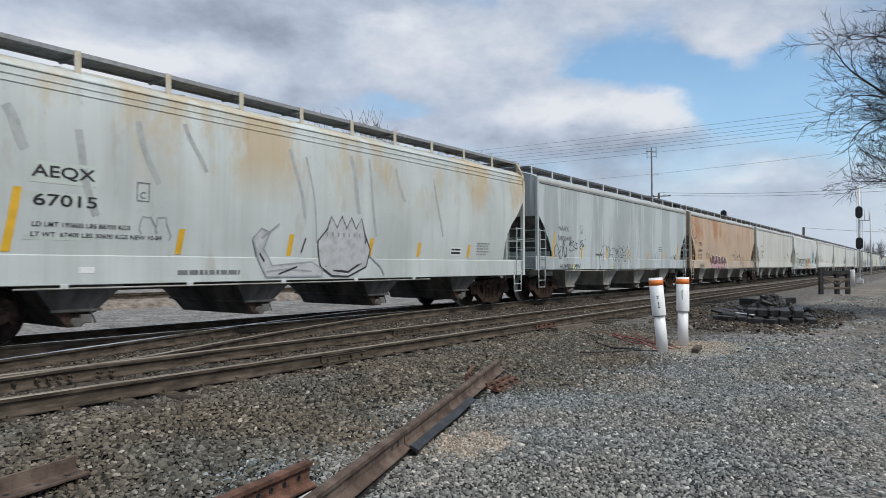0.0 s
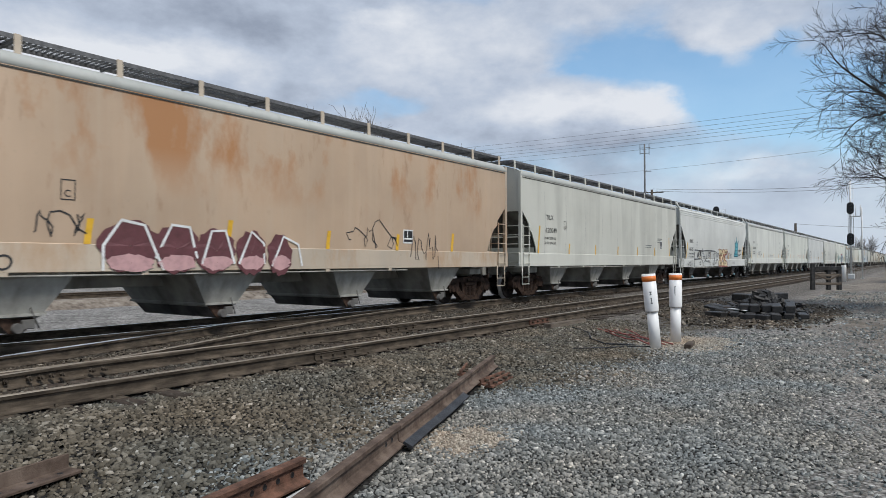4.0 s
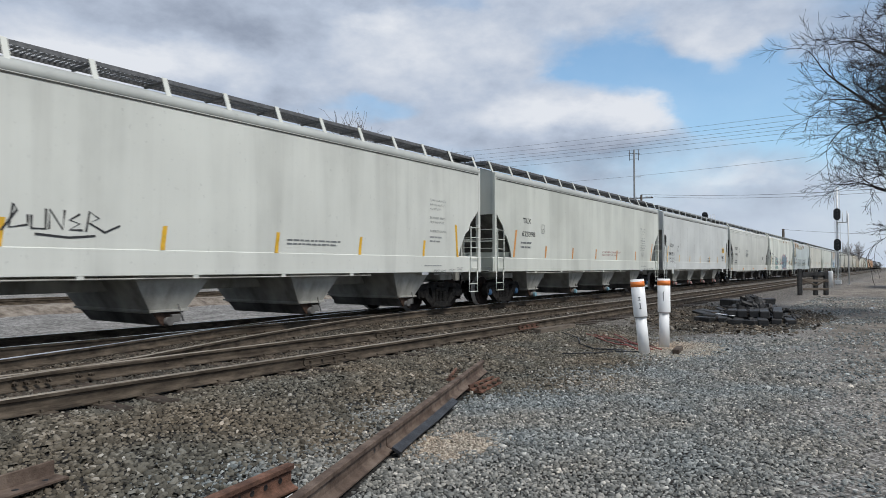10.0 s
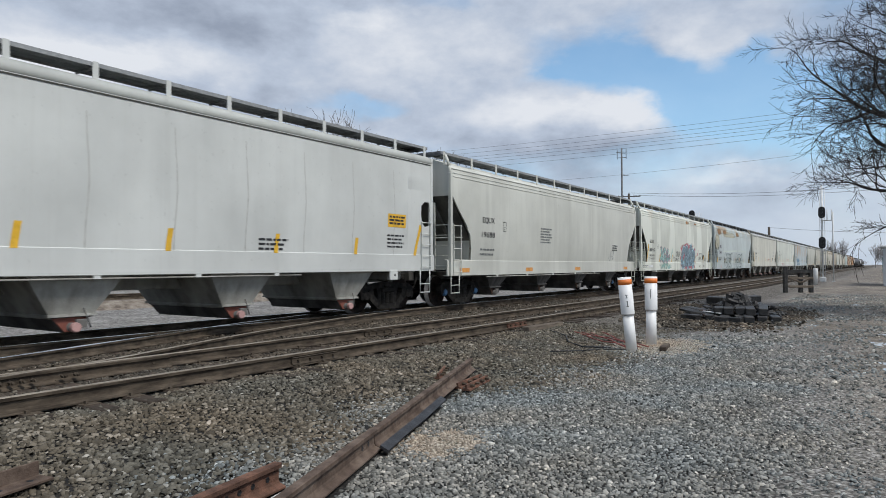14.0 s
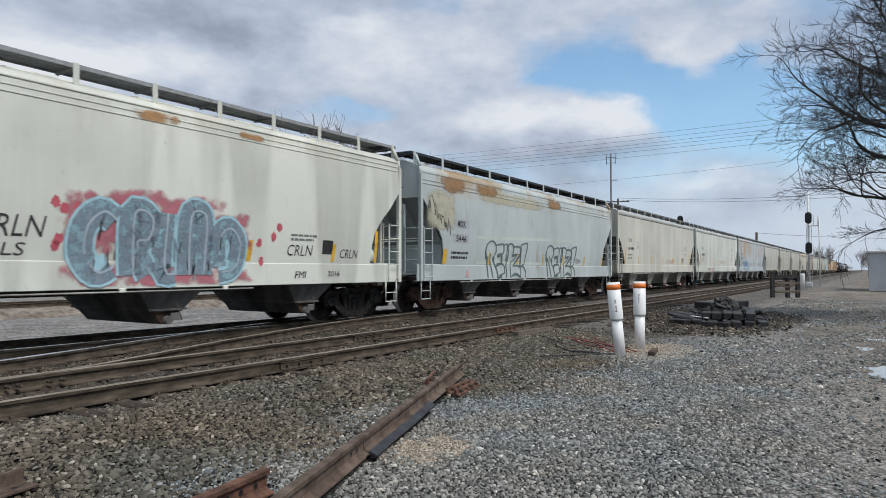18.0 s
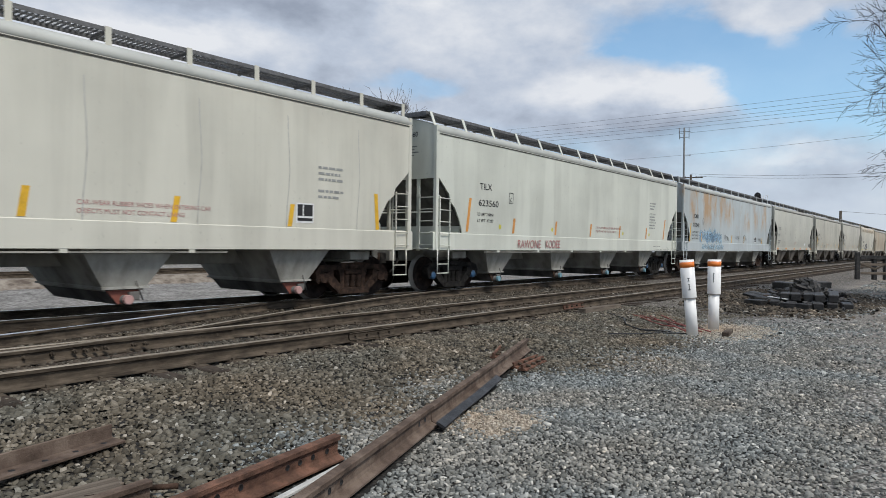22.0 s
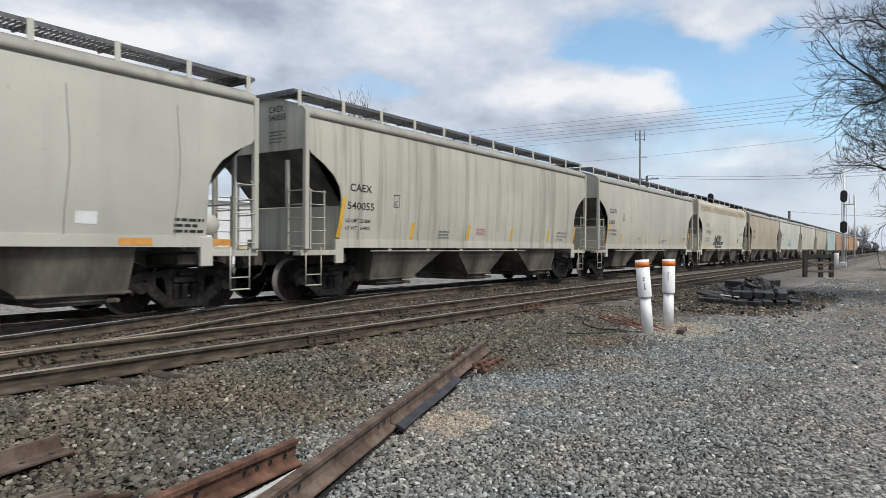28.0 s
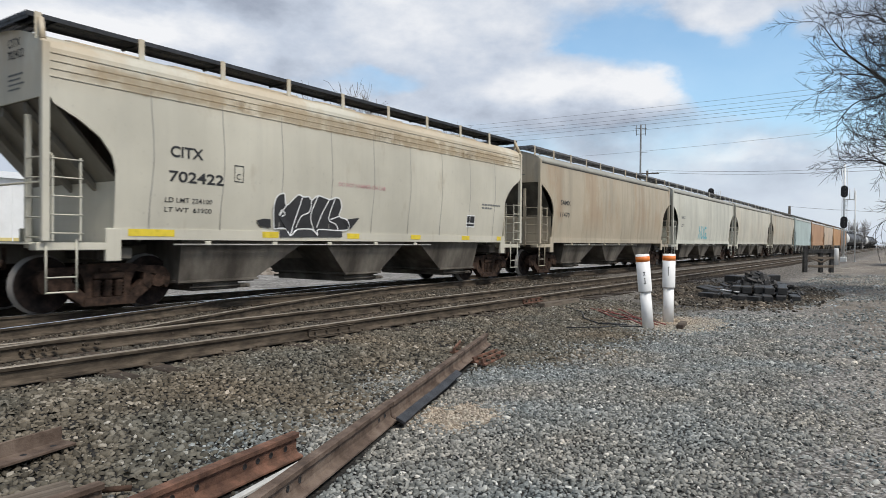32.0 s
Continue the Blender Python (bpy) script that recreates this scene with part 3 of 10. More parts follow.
# ---- mesh building ----
class Shape:
    """Collects faces of one mesh."""

    def __init__(self):
        self.v, self.f, self.s = [], [], []

    def add(self, verts, faces, smooth=False):
        k = len(self.v)
        self.v += [tuple(p) for p in verts]
        self.f += [tuple(i + k for i in f) for f in faces]
        self.s += [smooth] * len(faces)
        return self

    def box(self, x0, x1, y0, y1, z0, z1, c=0.0):
        """A block, with its edges chamfered by c."""
        if c <= 0:
            vs = [(x, y, z) for x in (x0, x1) for y in (y0, y1) for z in (z0, z1)]
            return self.add(vs, [(0, 1, 3, 2), (4, 6, 7, 5), (0, 4, 5, 1), (2, 3, 7, 6), (0, 2, 6, 4), (1, 5, 7, 3)])
        lo, hi = (x0, y0, z0), (x1, y1, z1)
        vs, key = [], {}
        for sx, sy, sz in product((0, 1), repeat=3):
            corner = [(lo, hi)[s][i] for i, s in enumerate((sx, sy, sz))]
            inner = [corner[i] + (c if s == 0 else -c) for i, s in enumerate((sx, sy, sz))]
            for ax in range(3):
                p = list(inner)
                p[ax] = corner[ax]
                key[sx, sy, sz, ax] = len(vs)
                vs.append(p)
        fs = []
        for ax in range(3):
            o = [i for i in range(3) if i != ax]
            for s in (0, 1):
                q = []
                for a_, b_ in ((0, 0), (1, 0), (1, 1), (0, 1)):
                    k = [0, 0, 0]
                    k[ax], k[o[0]], k[o[1]] = s, a_, b_
                    q.append(key[(*k, ax)])
                fs.append(q if (s == 1) == (ax != 1) else q[::-1])
            for a_, b_ in product((0, 1), repeat=2):
                k0, k1 = [0, 0, 0], [0, 0, 0]
                k0[ax], k1[ax] = 0, 1
                k0[o[0]] = k1[o[0]] = a_
                k0[o[1]] = k1[o[1]] = b_
                fs.append([key[(*k0, o[0])], key[(*k1, o[0])], key[(*k1, o[1])], key[(*k0, o[1])]])
        for k in product((0, 1), repeat=3):
            fs.append([key[(*k, 0)], key[(*k, 1)], key[(*k, 2)]])
        return self.add(vs, fs)

    def prism(self, outline, a0, a1, axis="y"):
        """An outline of (along, up) points drawn out between two places on the axis across it."""
        n = len(outline)
        at = {"y": lambda p, a: (p[0], a, p[1]), "x": lambda p, a: (a, p[0], p[1]), "z": lambda p, a: (p[0], p[1], a)}[axis]
        vs = [at(p, a0) for p in outline] + [at(p, a1) for p in outline]
        fs = [tuple(range(n)), tuple(range(2 * n - 1, n - 1, -1))] + [(i, i + n, (i + 1) % n + n, (i + 1) % n) for i in range(n)]
        return self.add(vs, fs)

    def tube(self, p0, p1, r0, r1=None, n=6, smooth=True, cap=True):
        p0, p1 = Vector(p0), Vector(p1)
        r1 = r0 if r1 is None else r1
        d = p1 - p0
        if d.length < 1e-6:
            return self
        s = d.orthogonal().normalized()
        t = d.normalized().cross(s)
        vs = []
        for p, r in ((p0, r0), (p1, r1)):
            vs += [p + (s * math.cos(2 * math.pi * i / n) + t * math.sin(2 * math.pi * i / n)) * r for i in range(n)]
        self.add(vs, [(i, (i + 1) % n, (i + 1) % n + n, i + n) for i in range(n)], smooth)
        if cap:
            self.add([], [])
            k = len(self.v) - 2 * n
            self.f += [tuple(range(k + n - 1, k - 1, -1)), tuple(range(k + n, k + 2 * n))]
            self.s += [False, False]
        return self

    def pipe(self, points, r, n=6):
        for p, q in zip(points, points[1:]):
            self.tube(p, q, r, r, n)
        return self

    def lathe(self, profile, n=24, axis="y", centre=(0, 0, 0), smooth=True):
        """A profile of (radius, along) points turned round the axis."""
        vs = []
        for r, h in profile:
            for i in range(n):
                w = 2 * math.pi * i / n
                c, s = r * math.cos(w), r * math.sin(w)
                p = {"y": (c, h, s), "z": (c, s, h), "x": (h, c, s)}[axis]
                vs.append((p[0] + centre[0], p[1] + centre[1], p[2] + centre[2]))
        fs = []
        for k in range(len(profile) - 1):
            fs += [(k * n + i, k * n + (i + 1) % n, (k + 1) * n + (i + 1) % n, (k + 1) * n + i) for i in range(n)]
        return self.add(vs, fs, smooth)

    def grid(self, rows, smooth=False, flip=False):
        """A sheet from rows of points, all rows of one length."""
        w = len(rows[0])
        fs = []
        for j in range(len(rows) - 1):
            for i in range(w - 1):
                q = (j * w + i, j * w + i + 1, (j + 1) * w + i + 1, (j + 1) * w + i)
                fs.append(q[::-1] if flip else q)
        return self.add([p for r in rows for p in r], fs, smooth)

    def mesh(self, name, material=None):
        me = bpy.data.meshes.new(name)
        me.from_pydata(self.v, [], self.f)
        me.polygons.foreach_set("use_smooth", self.s)
        me.materials.append(material)
        me.update()
        return me


def thing(name, label, category, group="", kind="", at=(0, 0, 0), turn=0.0):
    ob = new(name)
    ob.matrix_basis = pose(*at, 0, 0, turn)
    return tagged(ob, label, category, group, kind)


def part(name, shape, material, parent, label="", at=None):
    """One mesh object under a thing or a part. A ready mesh is shared; the material sits on the object."""
    me = shape if isinstance(shape, bpy.types.Mesh) else shape.mesh(name)
    ob = new(name, me)
    ob.material_slots[0].link = "OBJECT"
    ob.material_slots[0].material = material
    ob.parent = parent
    if at is not None:
        ob.location = at
    if label:
        ob["label"] = label
    return ob


def solid(name, shape, material, label, category, group="", kind="", at=(0, 0, 0), turn=0.0):
    """A thing of one mesh."""
    ob = part(name, shape, material, None)
    ob.matrix_basis = pose(*at, 0, 0, turn)
    return tagged(ob, label, category, group, kind)


# ---- ground ----
def swell(x, y):
    """Height of the ground: the track bed is raised, the road and the yard lie lower."""
    def ease(t):
        t = np.clip(t, 0, 1)
        return t * t * (3 - 2 * t)
    z = -0.33 + 0.13 * ease((y - 4.6) / 1.6) - 0.22 * ease((y - 13.6) / 1.5)
    z = z + 0.025 * np.sin(x * 0.9 + 1.3) * np.sin(y * 1.1) * ease((6.0 - y) / 2) + 0.012 * np.sin(x * 2.7) * np.sin(y * 3.1 + 0.5)
    return z


def axis_steps(lo, hi, near_lo, near_hi, step):
    mid = list(np.arange(near_lo, near_hi, step))
    left, d, p = [], step, near_lo
    while p > lo:
        d *= 1.25
        p -= d
        left.append(p)
    right, d, p = [], step, near_hi
    while p < hi:
        right.append(p)
        d *= 1.25
        p += d
    return np.array(left[::-1] + mid + right)


def make_ground():
    xs, ys = axis_steps(-2500, 4200, -3, 30, 0.3), axis_steps(-2500, 3500, -4, 18, 0.3)
    gx, gy = np.meshgrid(xs, ys)
    z = swell(gx, gy)
    pts = np.stack([gx, gy, z], -1)
    s = Shape()
    s.grid(pts.tolist(), True)
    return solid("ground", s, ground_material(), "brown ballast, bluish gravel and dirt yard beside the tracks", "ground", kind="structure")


make_ground()


LYING = [((8.36, 5.06), (0.68, 2.2)), ((3.27, 3.55), (0.97, 3.16)), ((2.42, 5.06), (0.75, 4.67)), ((2.1, 3.95), (0.7, 3.8)), ((6.2, 4.2), (4.2, 3.45))]  # loose rails, from end to end


def clear_of_rails(x, y):
    """True where no loose rail lies on the ground."""
    free = np.ones(len(x), bool)
    for (x0, y0), (x1, y1) in LYING:
        L = math.hypot(x1 - x0, y1 - y0)
        ux, uy = (x1 - x0) / L, (y1 - y0) / L
        along, off = (x - x0) * ux + (y - y0) * uy, (x - x0) * -uy + (y - y0) * ux
        free &= ~((along > 0) & (along < L) & (np.abs(off) < 0.095))
    for x0, y0, rx, ry in ((13.0, 3.5, 1.5, 0.75), (4.9, 3.25, 0.5, 0.33), (12.25, -0.12, 0.85, 0.33)):
        d = ((x - x0) / rx) ** 2 + ((y - y0) / ry) ** 2
        free &= d + 0.5 * np.sin(x * 13 + y * 7) * np.sin(y * 17) > 0.8
    return free


def pebbles(name, pitch, area, size, material, label, seed, keep, apart=True, over=0.5):
    """Loose stones, each a small worn block, bedded side by side over an area of (x0, x1, y0, y1), some on top of others."""
    rng = np.random.default_rng(seed)
    gx, gy = np.meshgrid(np.arange(area[0], area[1], pitch), np.arange(area[2], area[3], pitch * 0.86))
    gx[1::2] += pitch / 2
    low = np.stack([gx.ravel(), gy.ravel()], -1)
    high = low[rng.uniform(0, 1, len(low)) < over] + pitch / 2
    xy = np.concatenate([low, high]) + rng.uniform(-0.42, 0.42, (len(low) + len(high), 2)) * pitch
    rise = np.concatenate([np.zeros(len(low)), np.full(len(high), 0.30)])
    ok = keep(xy[:, 0], xy[:, 1], rng)
    if apart:
        ok &= clear_of_rails(xy[:, 0], xy[:, 1])
    x, y, rise = xy[ok, 0], xy[ok, 1], rise[ok]
    n = len(x)
    turn = (np.arange(5) + rng.uniform(-0.24, 0.24, (n, 5))) * (2 * math.pi / 5)
    reach = rng.uniform(0.82, 1.1, (n, 5))
    foot = np.stack([np.cos(turn) * reach, np.sin(turn) * reach, np.full((n, 5), -0.9)], -1)
    top = foot * rng.uniform(0.70, 0.88, (n, 1, 1))
    top[:, :, 2] = 0.85 + rng.uniform(-0.3, 0.3, (n, 1)) * np.cos(turn) + rng.uniform(-0.3, 0.3, (n, 1)) * np.sin(turn)
    v = np.concatenate([foot, top], 1)
    v *= (size * np.clip(np.exp(rng.normal(-0.06, 0.30, (n, 1, 1))), 0.5, 1.8) * rng.uniform(0.72, 1.0, (n, 1, 3))) * np.array([0.90, 0.54, 0.27])
    q = rng.normal(size=(n, 4)) * np.array([1, 0.15, 0.15, 0.9])
    q /= np.linalg.norm(q, axis=1, keepdims=True)
    w, a_, b_, c_ = q.T
    R = np.stack([1 - 2 * (b_ * b_ + c_ * c_), 2 * (a_ * b_ - c_ * w), 2 * (a_ * c_ + b_ * w), 2 * (a_ * b_ + c_ * w), 1 - 2 * (a_ * a_ + c_ * c_), 2 * (b_ * c_ - a_ * w),
                  2 * (a_ * c_ - b_ * w), 2 * (b_ * c_ + a_ * w), 1 - 2 * (a_ * a_ + b_ * b_)], -1).reshape(n, 3, 3)
    v = np.einsum("nij,nkj->nki", R, v)
    v += np.stack([x, y, swell(x, y) + size * (0.12 + rise + rng.uniform(-0.06, 0.16, n))], -1)[:, None]
    faces = np.array([(0, 1, 6, 5), (1, 2, 7, 6), (2, 3, 8, 7), (3, 4, 9, 8), (4, 0, 5, 9)])
    base = 10 * np.arange(n)[:, None]
    loops = np.concatenate([faces.reshape(1, 20) + base, np.array([[5, 6, 7, 8, 9]]) + base], 1).reshape(-1)
    starts = (np.array([[0, 4, 8, 12, 16, 20]]) + 25 * np.arange(n)[:, None]).reshape(-1)
    me = bpy.data.meshes.new(name)
    me.vertices.add(10 * n)
    me.vertices.foreach_set("co", v.reshape(-1))
    me.loops.add(25 * n)
    me.loops.foreach_set("vertex_index", loops.astype(np.int32))
    me.polygons.add(6 * n)
    me.polygons.foreach_set("loop_start", starts.astype(np.int32))
    me.polygons.foreach_set("use_smooth", np.ones(6 * n, dtype=bool))
    me.update(calc_edges=True)
    me.materials.append(material)
    ob = new(name, me)
    return tagged(ob, label, "gravel", kind="stuff")


BALLAST_STONE = stone_material("ballast stone", [(0.0, (0.050, 0.044, 0.034)), (0.4, (0.101, 0.089, 0.070)), (0.85, (0.163, 0.145, 0.117)), (0.97, (0.23, 0.21, 0.178)), (1.0, (0.40, 0.37, 0.33))])
GRAVEL_STONE = stone_material("blue gravel stone", [(0.0, (0.080, 0.085, 0.083)), (0.45, (0.176, 0.183, 0.179)), (0.85, (0.280, 0.286, 0.278)), (0.97, (0.40, 0.40, 0.385)), (1.0, (0.62, 0.61, 0.58))])


BED_STONE = stone_material("dark ballast stone", [(0.0, (0.03, 0.025, 0.02)), (0.5, (0.065, 0.054, 0.042)), (0.95, (0.125, 0.107, 0.085)), (1.0, (0.32, 0.29, 0.25))])


def in_view(x, y, reach):
    a_ = np.degrees(np.arctan2(y, x))
    r = np.hypot(x, y)
    fade = np.clip(1 + (a_ + 8) / 16, 0.0, 1) * np.clip(1 - (a_ - 78) / 22, 0.0, 1) * np.clip(1 - (2.6 - r) / 2.2, 0.06, 1)
    return (((np.sin(x * 91.7 + y * 57.3) * 4373.1) % 1.0) < fade) & (r < reach)


def border(x, y):
    return y + 0.5 * np.sin(x * 0.8) + 0.3 * np.sin(x * 2.1 + y) - 4.1


pebbles("ballast_stones", 0.047, (-0.7, 17, 2.4, 6.75), 0.037, BALLAST_STONE, "loose brownish grey ballast stones beside the rails", 3,
        lambda x, y, r: in_view(x, y, 17) & (border(x, y) + r.normal(0, 0.35, len(x)) > 0) & (r.uniform(0, 1, len(x)) < np.clip(1.5 - np.hypot(x, y) / 14, 0.2, 1)))
pebbles("bed_stones", 0.055, (1, 26, 7.05, 11.2), 0.044, BED_STONE, "dark ballast stones between the rails", 4,
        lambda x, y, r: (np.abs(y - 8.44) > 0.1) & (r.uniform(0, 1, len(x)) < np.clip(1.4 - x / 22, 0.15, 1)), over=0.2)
pebbles("gravel_stones", 0.034, (-0.3, 17, -0.6, 5.2), 0.0265, GRAVEL_STONE, "loose bluish grey gravel in front of the tracks", 5,
        lambda x, y, r: in_view(x, y, 16) & (border(x, y) + r.normal(0, 0.35, len(x)) < 0) & (r.uniform(0, 1, len(x)) < np.clip(1.6 - np.hypot(x, y) / 11, 0.1, 1) * np.clip(0.3 + (y - 0.14 * x + 0.4) / 1.0 + 0.3 * np.sin(x * 1.9 + y * 2.3), 0.18, 1)))


pebbles("heap_rubble", 0.11, (16.5, 27.5, 1.6, 6.4), 0.075, BED_STONE, "dark dirty stones strewn round the heap of ties", 14,
        lambda x, y, r: ((x - 21.8) / 5.2) ** 2 + ((y - 4.1) / 2.2) ** 2 + r.normal(0, 0.3, len(x)) < 1)
pebbles("road_stones", 0.12, (9, 40, -3.0, 3.6), 0.045, GRAVEL_STONE, "loose grey stones scattered on the dirt road", 15,
        lambda x, y, r: r.uniform(0, 1, len(x)) < 0.42 + 0.3 * np.sin(x * 1.1 + y * 2.0))


CHIP_STONE = stone_material("pale chips", [(0.0, (0.15, 0.125, 0.10)), (0.5, (0.31, 0.265, 0.215)), (1.0, (0.52, 0.47, 0.40))])
pebbles("pale_chips", 0.024, (4.0, 5.8, 2.6, 3.9), 0.02, CHIP_STONE, "pale sandy chips spilt beside the loose rail", 6,
        lambda x, y, r: ((x - 4.9) / 0.55) ** 2 + ((y - 3.25) / 0.36) ** 2 + r.normal(0, 0.5, len(x)) < 0.8, False)
pebbles("sandy_spill", 0.034, (11.0, 15.0, 2.5, 4.6), 0.022, CHIP_STONE, "pale sand and chips spilt round the pipes", 8,
        lambda x, y, r: ((x - 13.0) / 1.6) ** 2 + ((y - 3.5) / 0.8) ** 2 + r.normal(0, 0.25, len(x)) < 1, False)


# ---- tracks ----
def rail_section(h=0.17):
    """Half outlines of a flat-bottomed rail: foot, web and head, as (across, up) with the top at zero."""
    right = [(0.07, -h), (0.07, -h + 0.012), (0.018, -h + 0.032), (0.009, -h + 0.05), (0.009, -0.048), (0.034, -0.036), (0.036, -0.006), (0.028, 0.0)]
    return right + [(-x, z) for x, z in right[::-1]]


def sweep(points, section, shape=None):
    """A section swept along points of (x, y, z)."""
    s = shape or Shape()
    pts = [Vector(p) for p in points]
    rings = []
    for i, p in enumerate(pts):
        d = (pts[min(i + 1, len(pts) - 1)] - pts[max(i - 1, 0)])
        d.z = 0
        d.normalize()
        side = Vector((-d.y, d.x, 0))
        rings.append([p + side * a_ + Vector((0, 0, b_)) for a_, b_ in section])
    n = len(section)
    vs = [q for r in rings for q in r]
    fs = []
    for k in range(len(rings) - 1):
        fs += [(k * n + i, (k + 1) * n + i, (k + 1) * n + (i + 1) % n, k * n + (i + 1) % n) for i in range(n)]
    fs += [tuple(range(n)), tuple(range(len(vs) - 1, len(vs) - n - 1, -1))]
    return s.add(vs, fs)


HEAD = [(0.035, -0.006), (0.028, 0.003), (-0.028, 0.003), (-0.035, -0.006)]
NEAR_Y, FAR_Y = 7.67, 12.1


def long_points(y, x0=-420, x1=900):
    return [(x, y, 0) for x in (x0, -40, 0, 10, 20, 40, 80, 160, 320, x1)]


def make_track(name, centre, label, shiny):
    t = thing(name, label, "railway track", kind="structure")
    for y in (centre - 0.755, centre + 0.755):
        r = part("rail", sweep(long_points(y), rail_section()), RAIL_SIDE, t)
        part("rail_head", sweep(long_points(y), HEAD), RAIL_SHINY if shiny else RAIL_TOP, r, "shiny worn running surface" if shiny else "dull worn running surface")
    tie = Shape().box(-0.11, 0.11, -1.3, 1.3, -0.36, -0.175, 0.012).mesh("tie")
    plate = Shape().box(-0.09, 0.09, -0.17, 0.17, -0.178, -0.165, 0.004).box(-0.05, -0.02, -0.12, -0.08, -0.166, -0.135).box(0.02, 0.05, 0.08, 0.12, -0.166, -0.135)
    clip = plate.mesh("tie_plate")
    rng = random.Random(7)
    for k in range(-8, 130):
        x = k * 0.5 + 0.2
        o = part("tie", tie, TIE, t, at=(x + rng.uniform(-0.03, 0.03), centre + rng.uniform(-0.04, 0.04), rng.uniform(-0.012, 0.0)))
        o.rotation_euler.z = rng.uniform(-0.02, 0.02)
        if x < 30:
            for y in (-0.755, 0.755):
                part("tie_plate", clip, RAIL_SIDE, o, at=(0, y, 0))
    return t


near_track = make_track("track_near", NEAR_Y, "rusty unused railway track on dark wooden ties", False)
far_track = make_track("track_main", FAR_Y, "main railway track under the passing train", True)

yard_track = thing("track_yard", "rusty yard track on a low brown bank behind the train", "railway track", kind="structure")
part("bank", Shape().prism([(24.0, -0.6), (25.0, -0.12), (28.4, -0.12), (29.4, -0.6)], -60, 420, "x"), shader("brown bank", [(0.10, 0.08, 0.065), (0.20, 0.17, 0.14), (0.28, 0.25, 0.21)], 3, 7, 0.95, 0, 0.6, 20), yard_track)
for y in (26.0, 27.5):
    part("rail", sweep([(x, y, 0.05) for x in (-60, 0, 60, 420)], rail_section()), RAIL_SIDE, yard_track)
cross = thing("track_crossover", "crossover rails with a bolted frog between two tracks", "railway track", kind="structure")


def bend(points, n=24):
    """A smooth line through a few (x, y) points, at rail height."""
    p = np.array(points, float)
    t = np.arange(len(p))
    out = []
    for u in np.linspace(0, len(p) - 1, n):
        i = min(int(u), len(p) - 2)
        f = u - i
        a_, b_ = p[i], p[i + 1]
        m0 = (p[i + 1] - p[max(i - 1, 0)]) / 2
        m1 = (p[min(i + 2, len(p) - 1)] - p[i]) / 2
        q = (2 * f**3 - 3 * f**2 + 1) * a_ + (f**3 - 2 * f**2 + f) * m0 + (-2 * f**3 + 3 * f**2) * b_ + (f**3 - f**2) * m1
        out.append((q[0], q[1], -0.004))
    return out


for line in ([(1.0, 8.05), (3.4, 8.28), (5.0, 8.62), (6.0, 8.98), (8.1, 9.72), (11.3, 10.62), (14.5, 11.12), (19, 11.27)],
             [(-2.0, 8.9), (2.0, 9.45), (4.5, 10.1), (7.0, 10.85), (10.0, 11.75), (14.0, 12.5), (19, 12.78)]):
    pts = bend(line)
    r = part("rail", sweep(pts, rail_section()), RAIL_SIDE, cross)
    part("rail_head", sweep(pts, HEAD), RAIL_SHINY if line[0][0] < 0 else RAIL_TOP, r)
part("guard_rail", sweep(bend([(1.5, 8.31), (3.5, 8.33), (5.7, 8.36)], 8), rail_section()), RAIL_SIDE, cross)
for x in (2.7, 2.95, 3.25, 3.5, 3.62, 3.74, 3.86, 4.2, 4.35):
    part("bolt", Shape().tube((x, 8.27, -0.085), (x, 8.21, -0.085), 0.028, n=6, smooth=False).tube((x, 8.22, -0.085), (x, 8.17, -0.085), 0.015, n=6), RAIL_SIDE, cross)
for k in range(16):
    o = part("tie", Shape().box(-0.11, 0.11, -2.2, 2.2, -0.36, -0.178, 0.012), TIE, cross, at=(1.0 + k * 0.55 + 0.27, 10.0, -0.004))
# joint bars on the near rail
for x0, y in ((7.05, NEAR_Y - 0.755), (13.4, NEAR_Y - 0.755), (10.4, NEAR_Y + 0.755), (5.1, NEAR_Y + 0.755)):
    jb = thing("joint_bar", "rusty bolted joint bar clamped against the rail", "joint bar", "joint bars on the near track", at=(x0, y, 0))
    part("bar", Shape().prism([(-0.045, -0.15), (-0.02, -0.125), (-0.02, -0.06), (-0.04, -0.045), (-0.058, -0.05), (-0.045, -0.07), (-0.045, -0.12), (-0.07, -0.145)], -0.46, 0.46, "x"), RAIL_RED if x0 > 12 else RAIL_SIDE, jb)
    for u in (-0.35, -0.12, 0.12, 0.35):
        part("bolt", Shape().tube((u, -0.04, -0.09), (u, -0.085, -0.09), 0.02, n=6, smooth=False), RAIL_SIDE, jb)


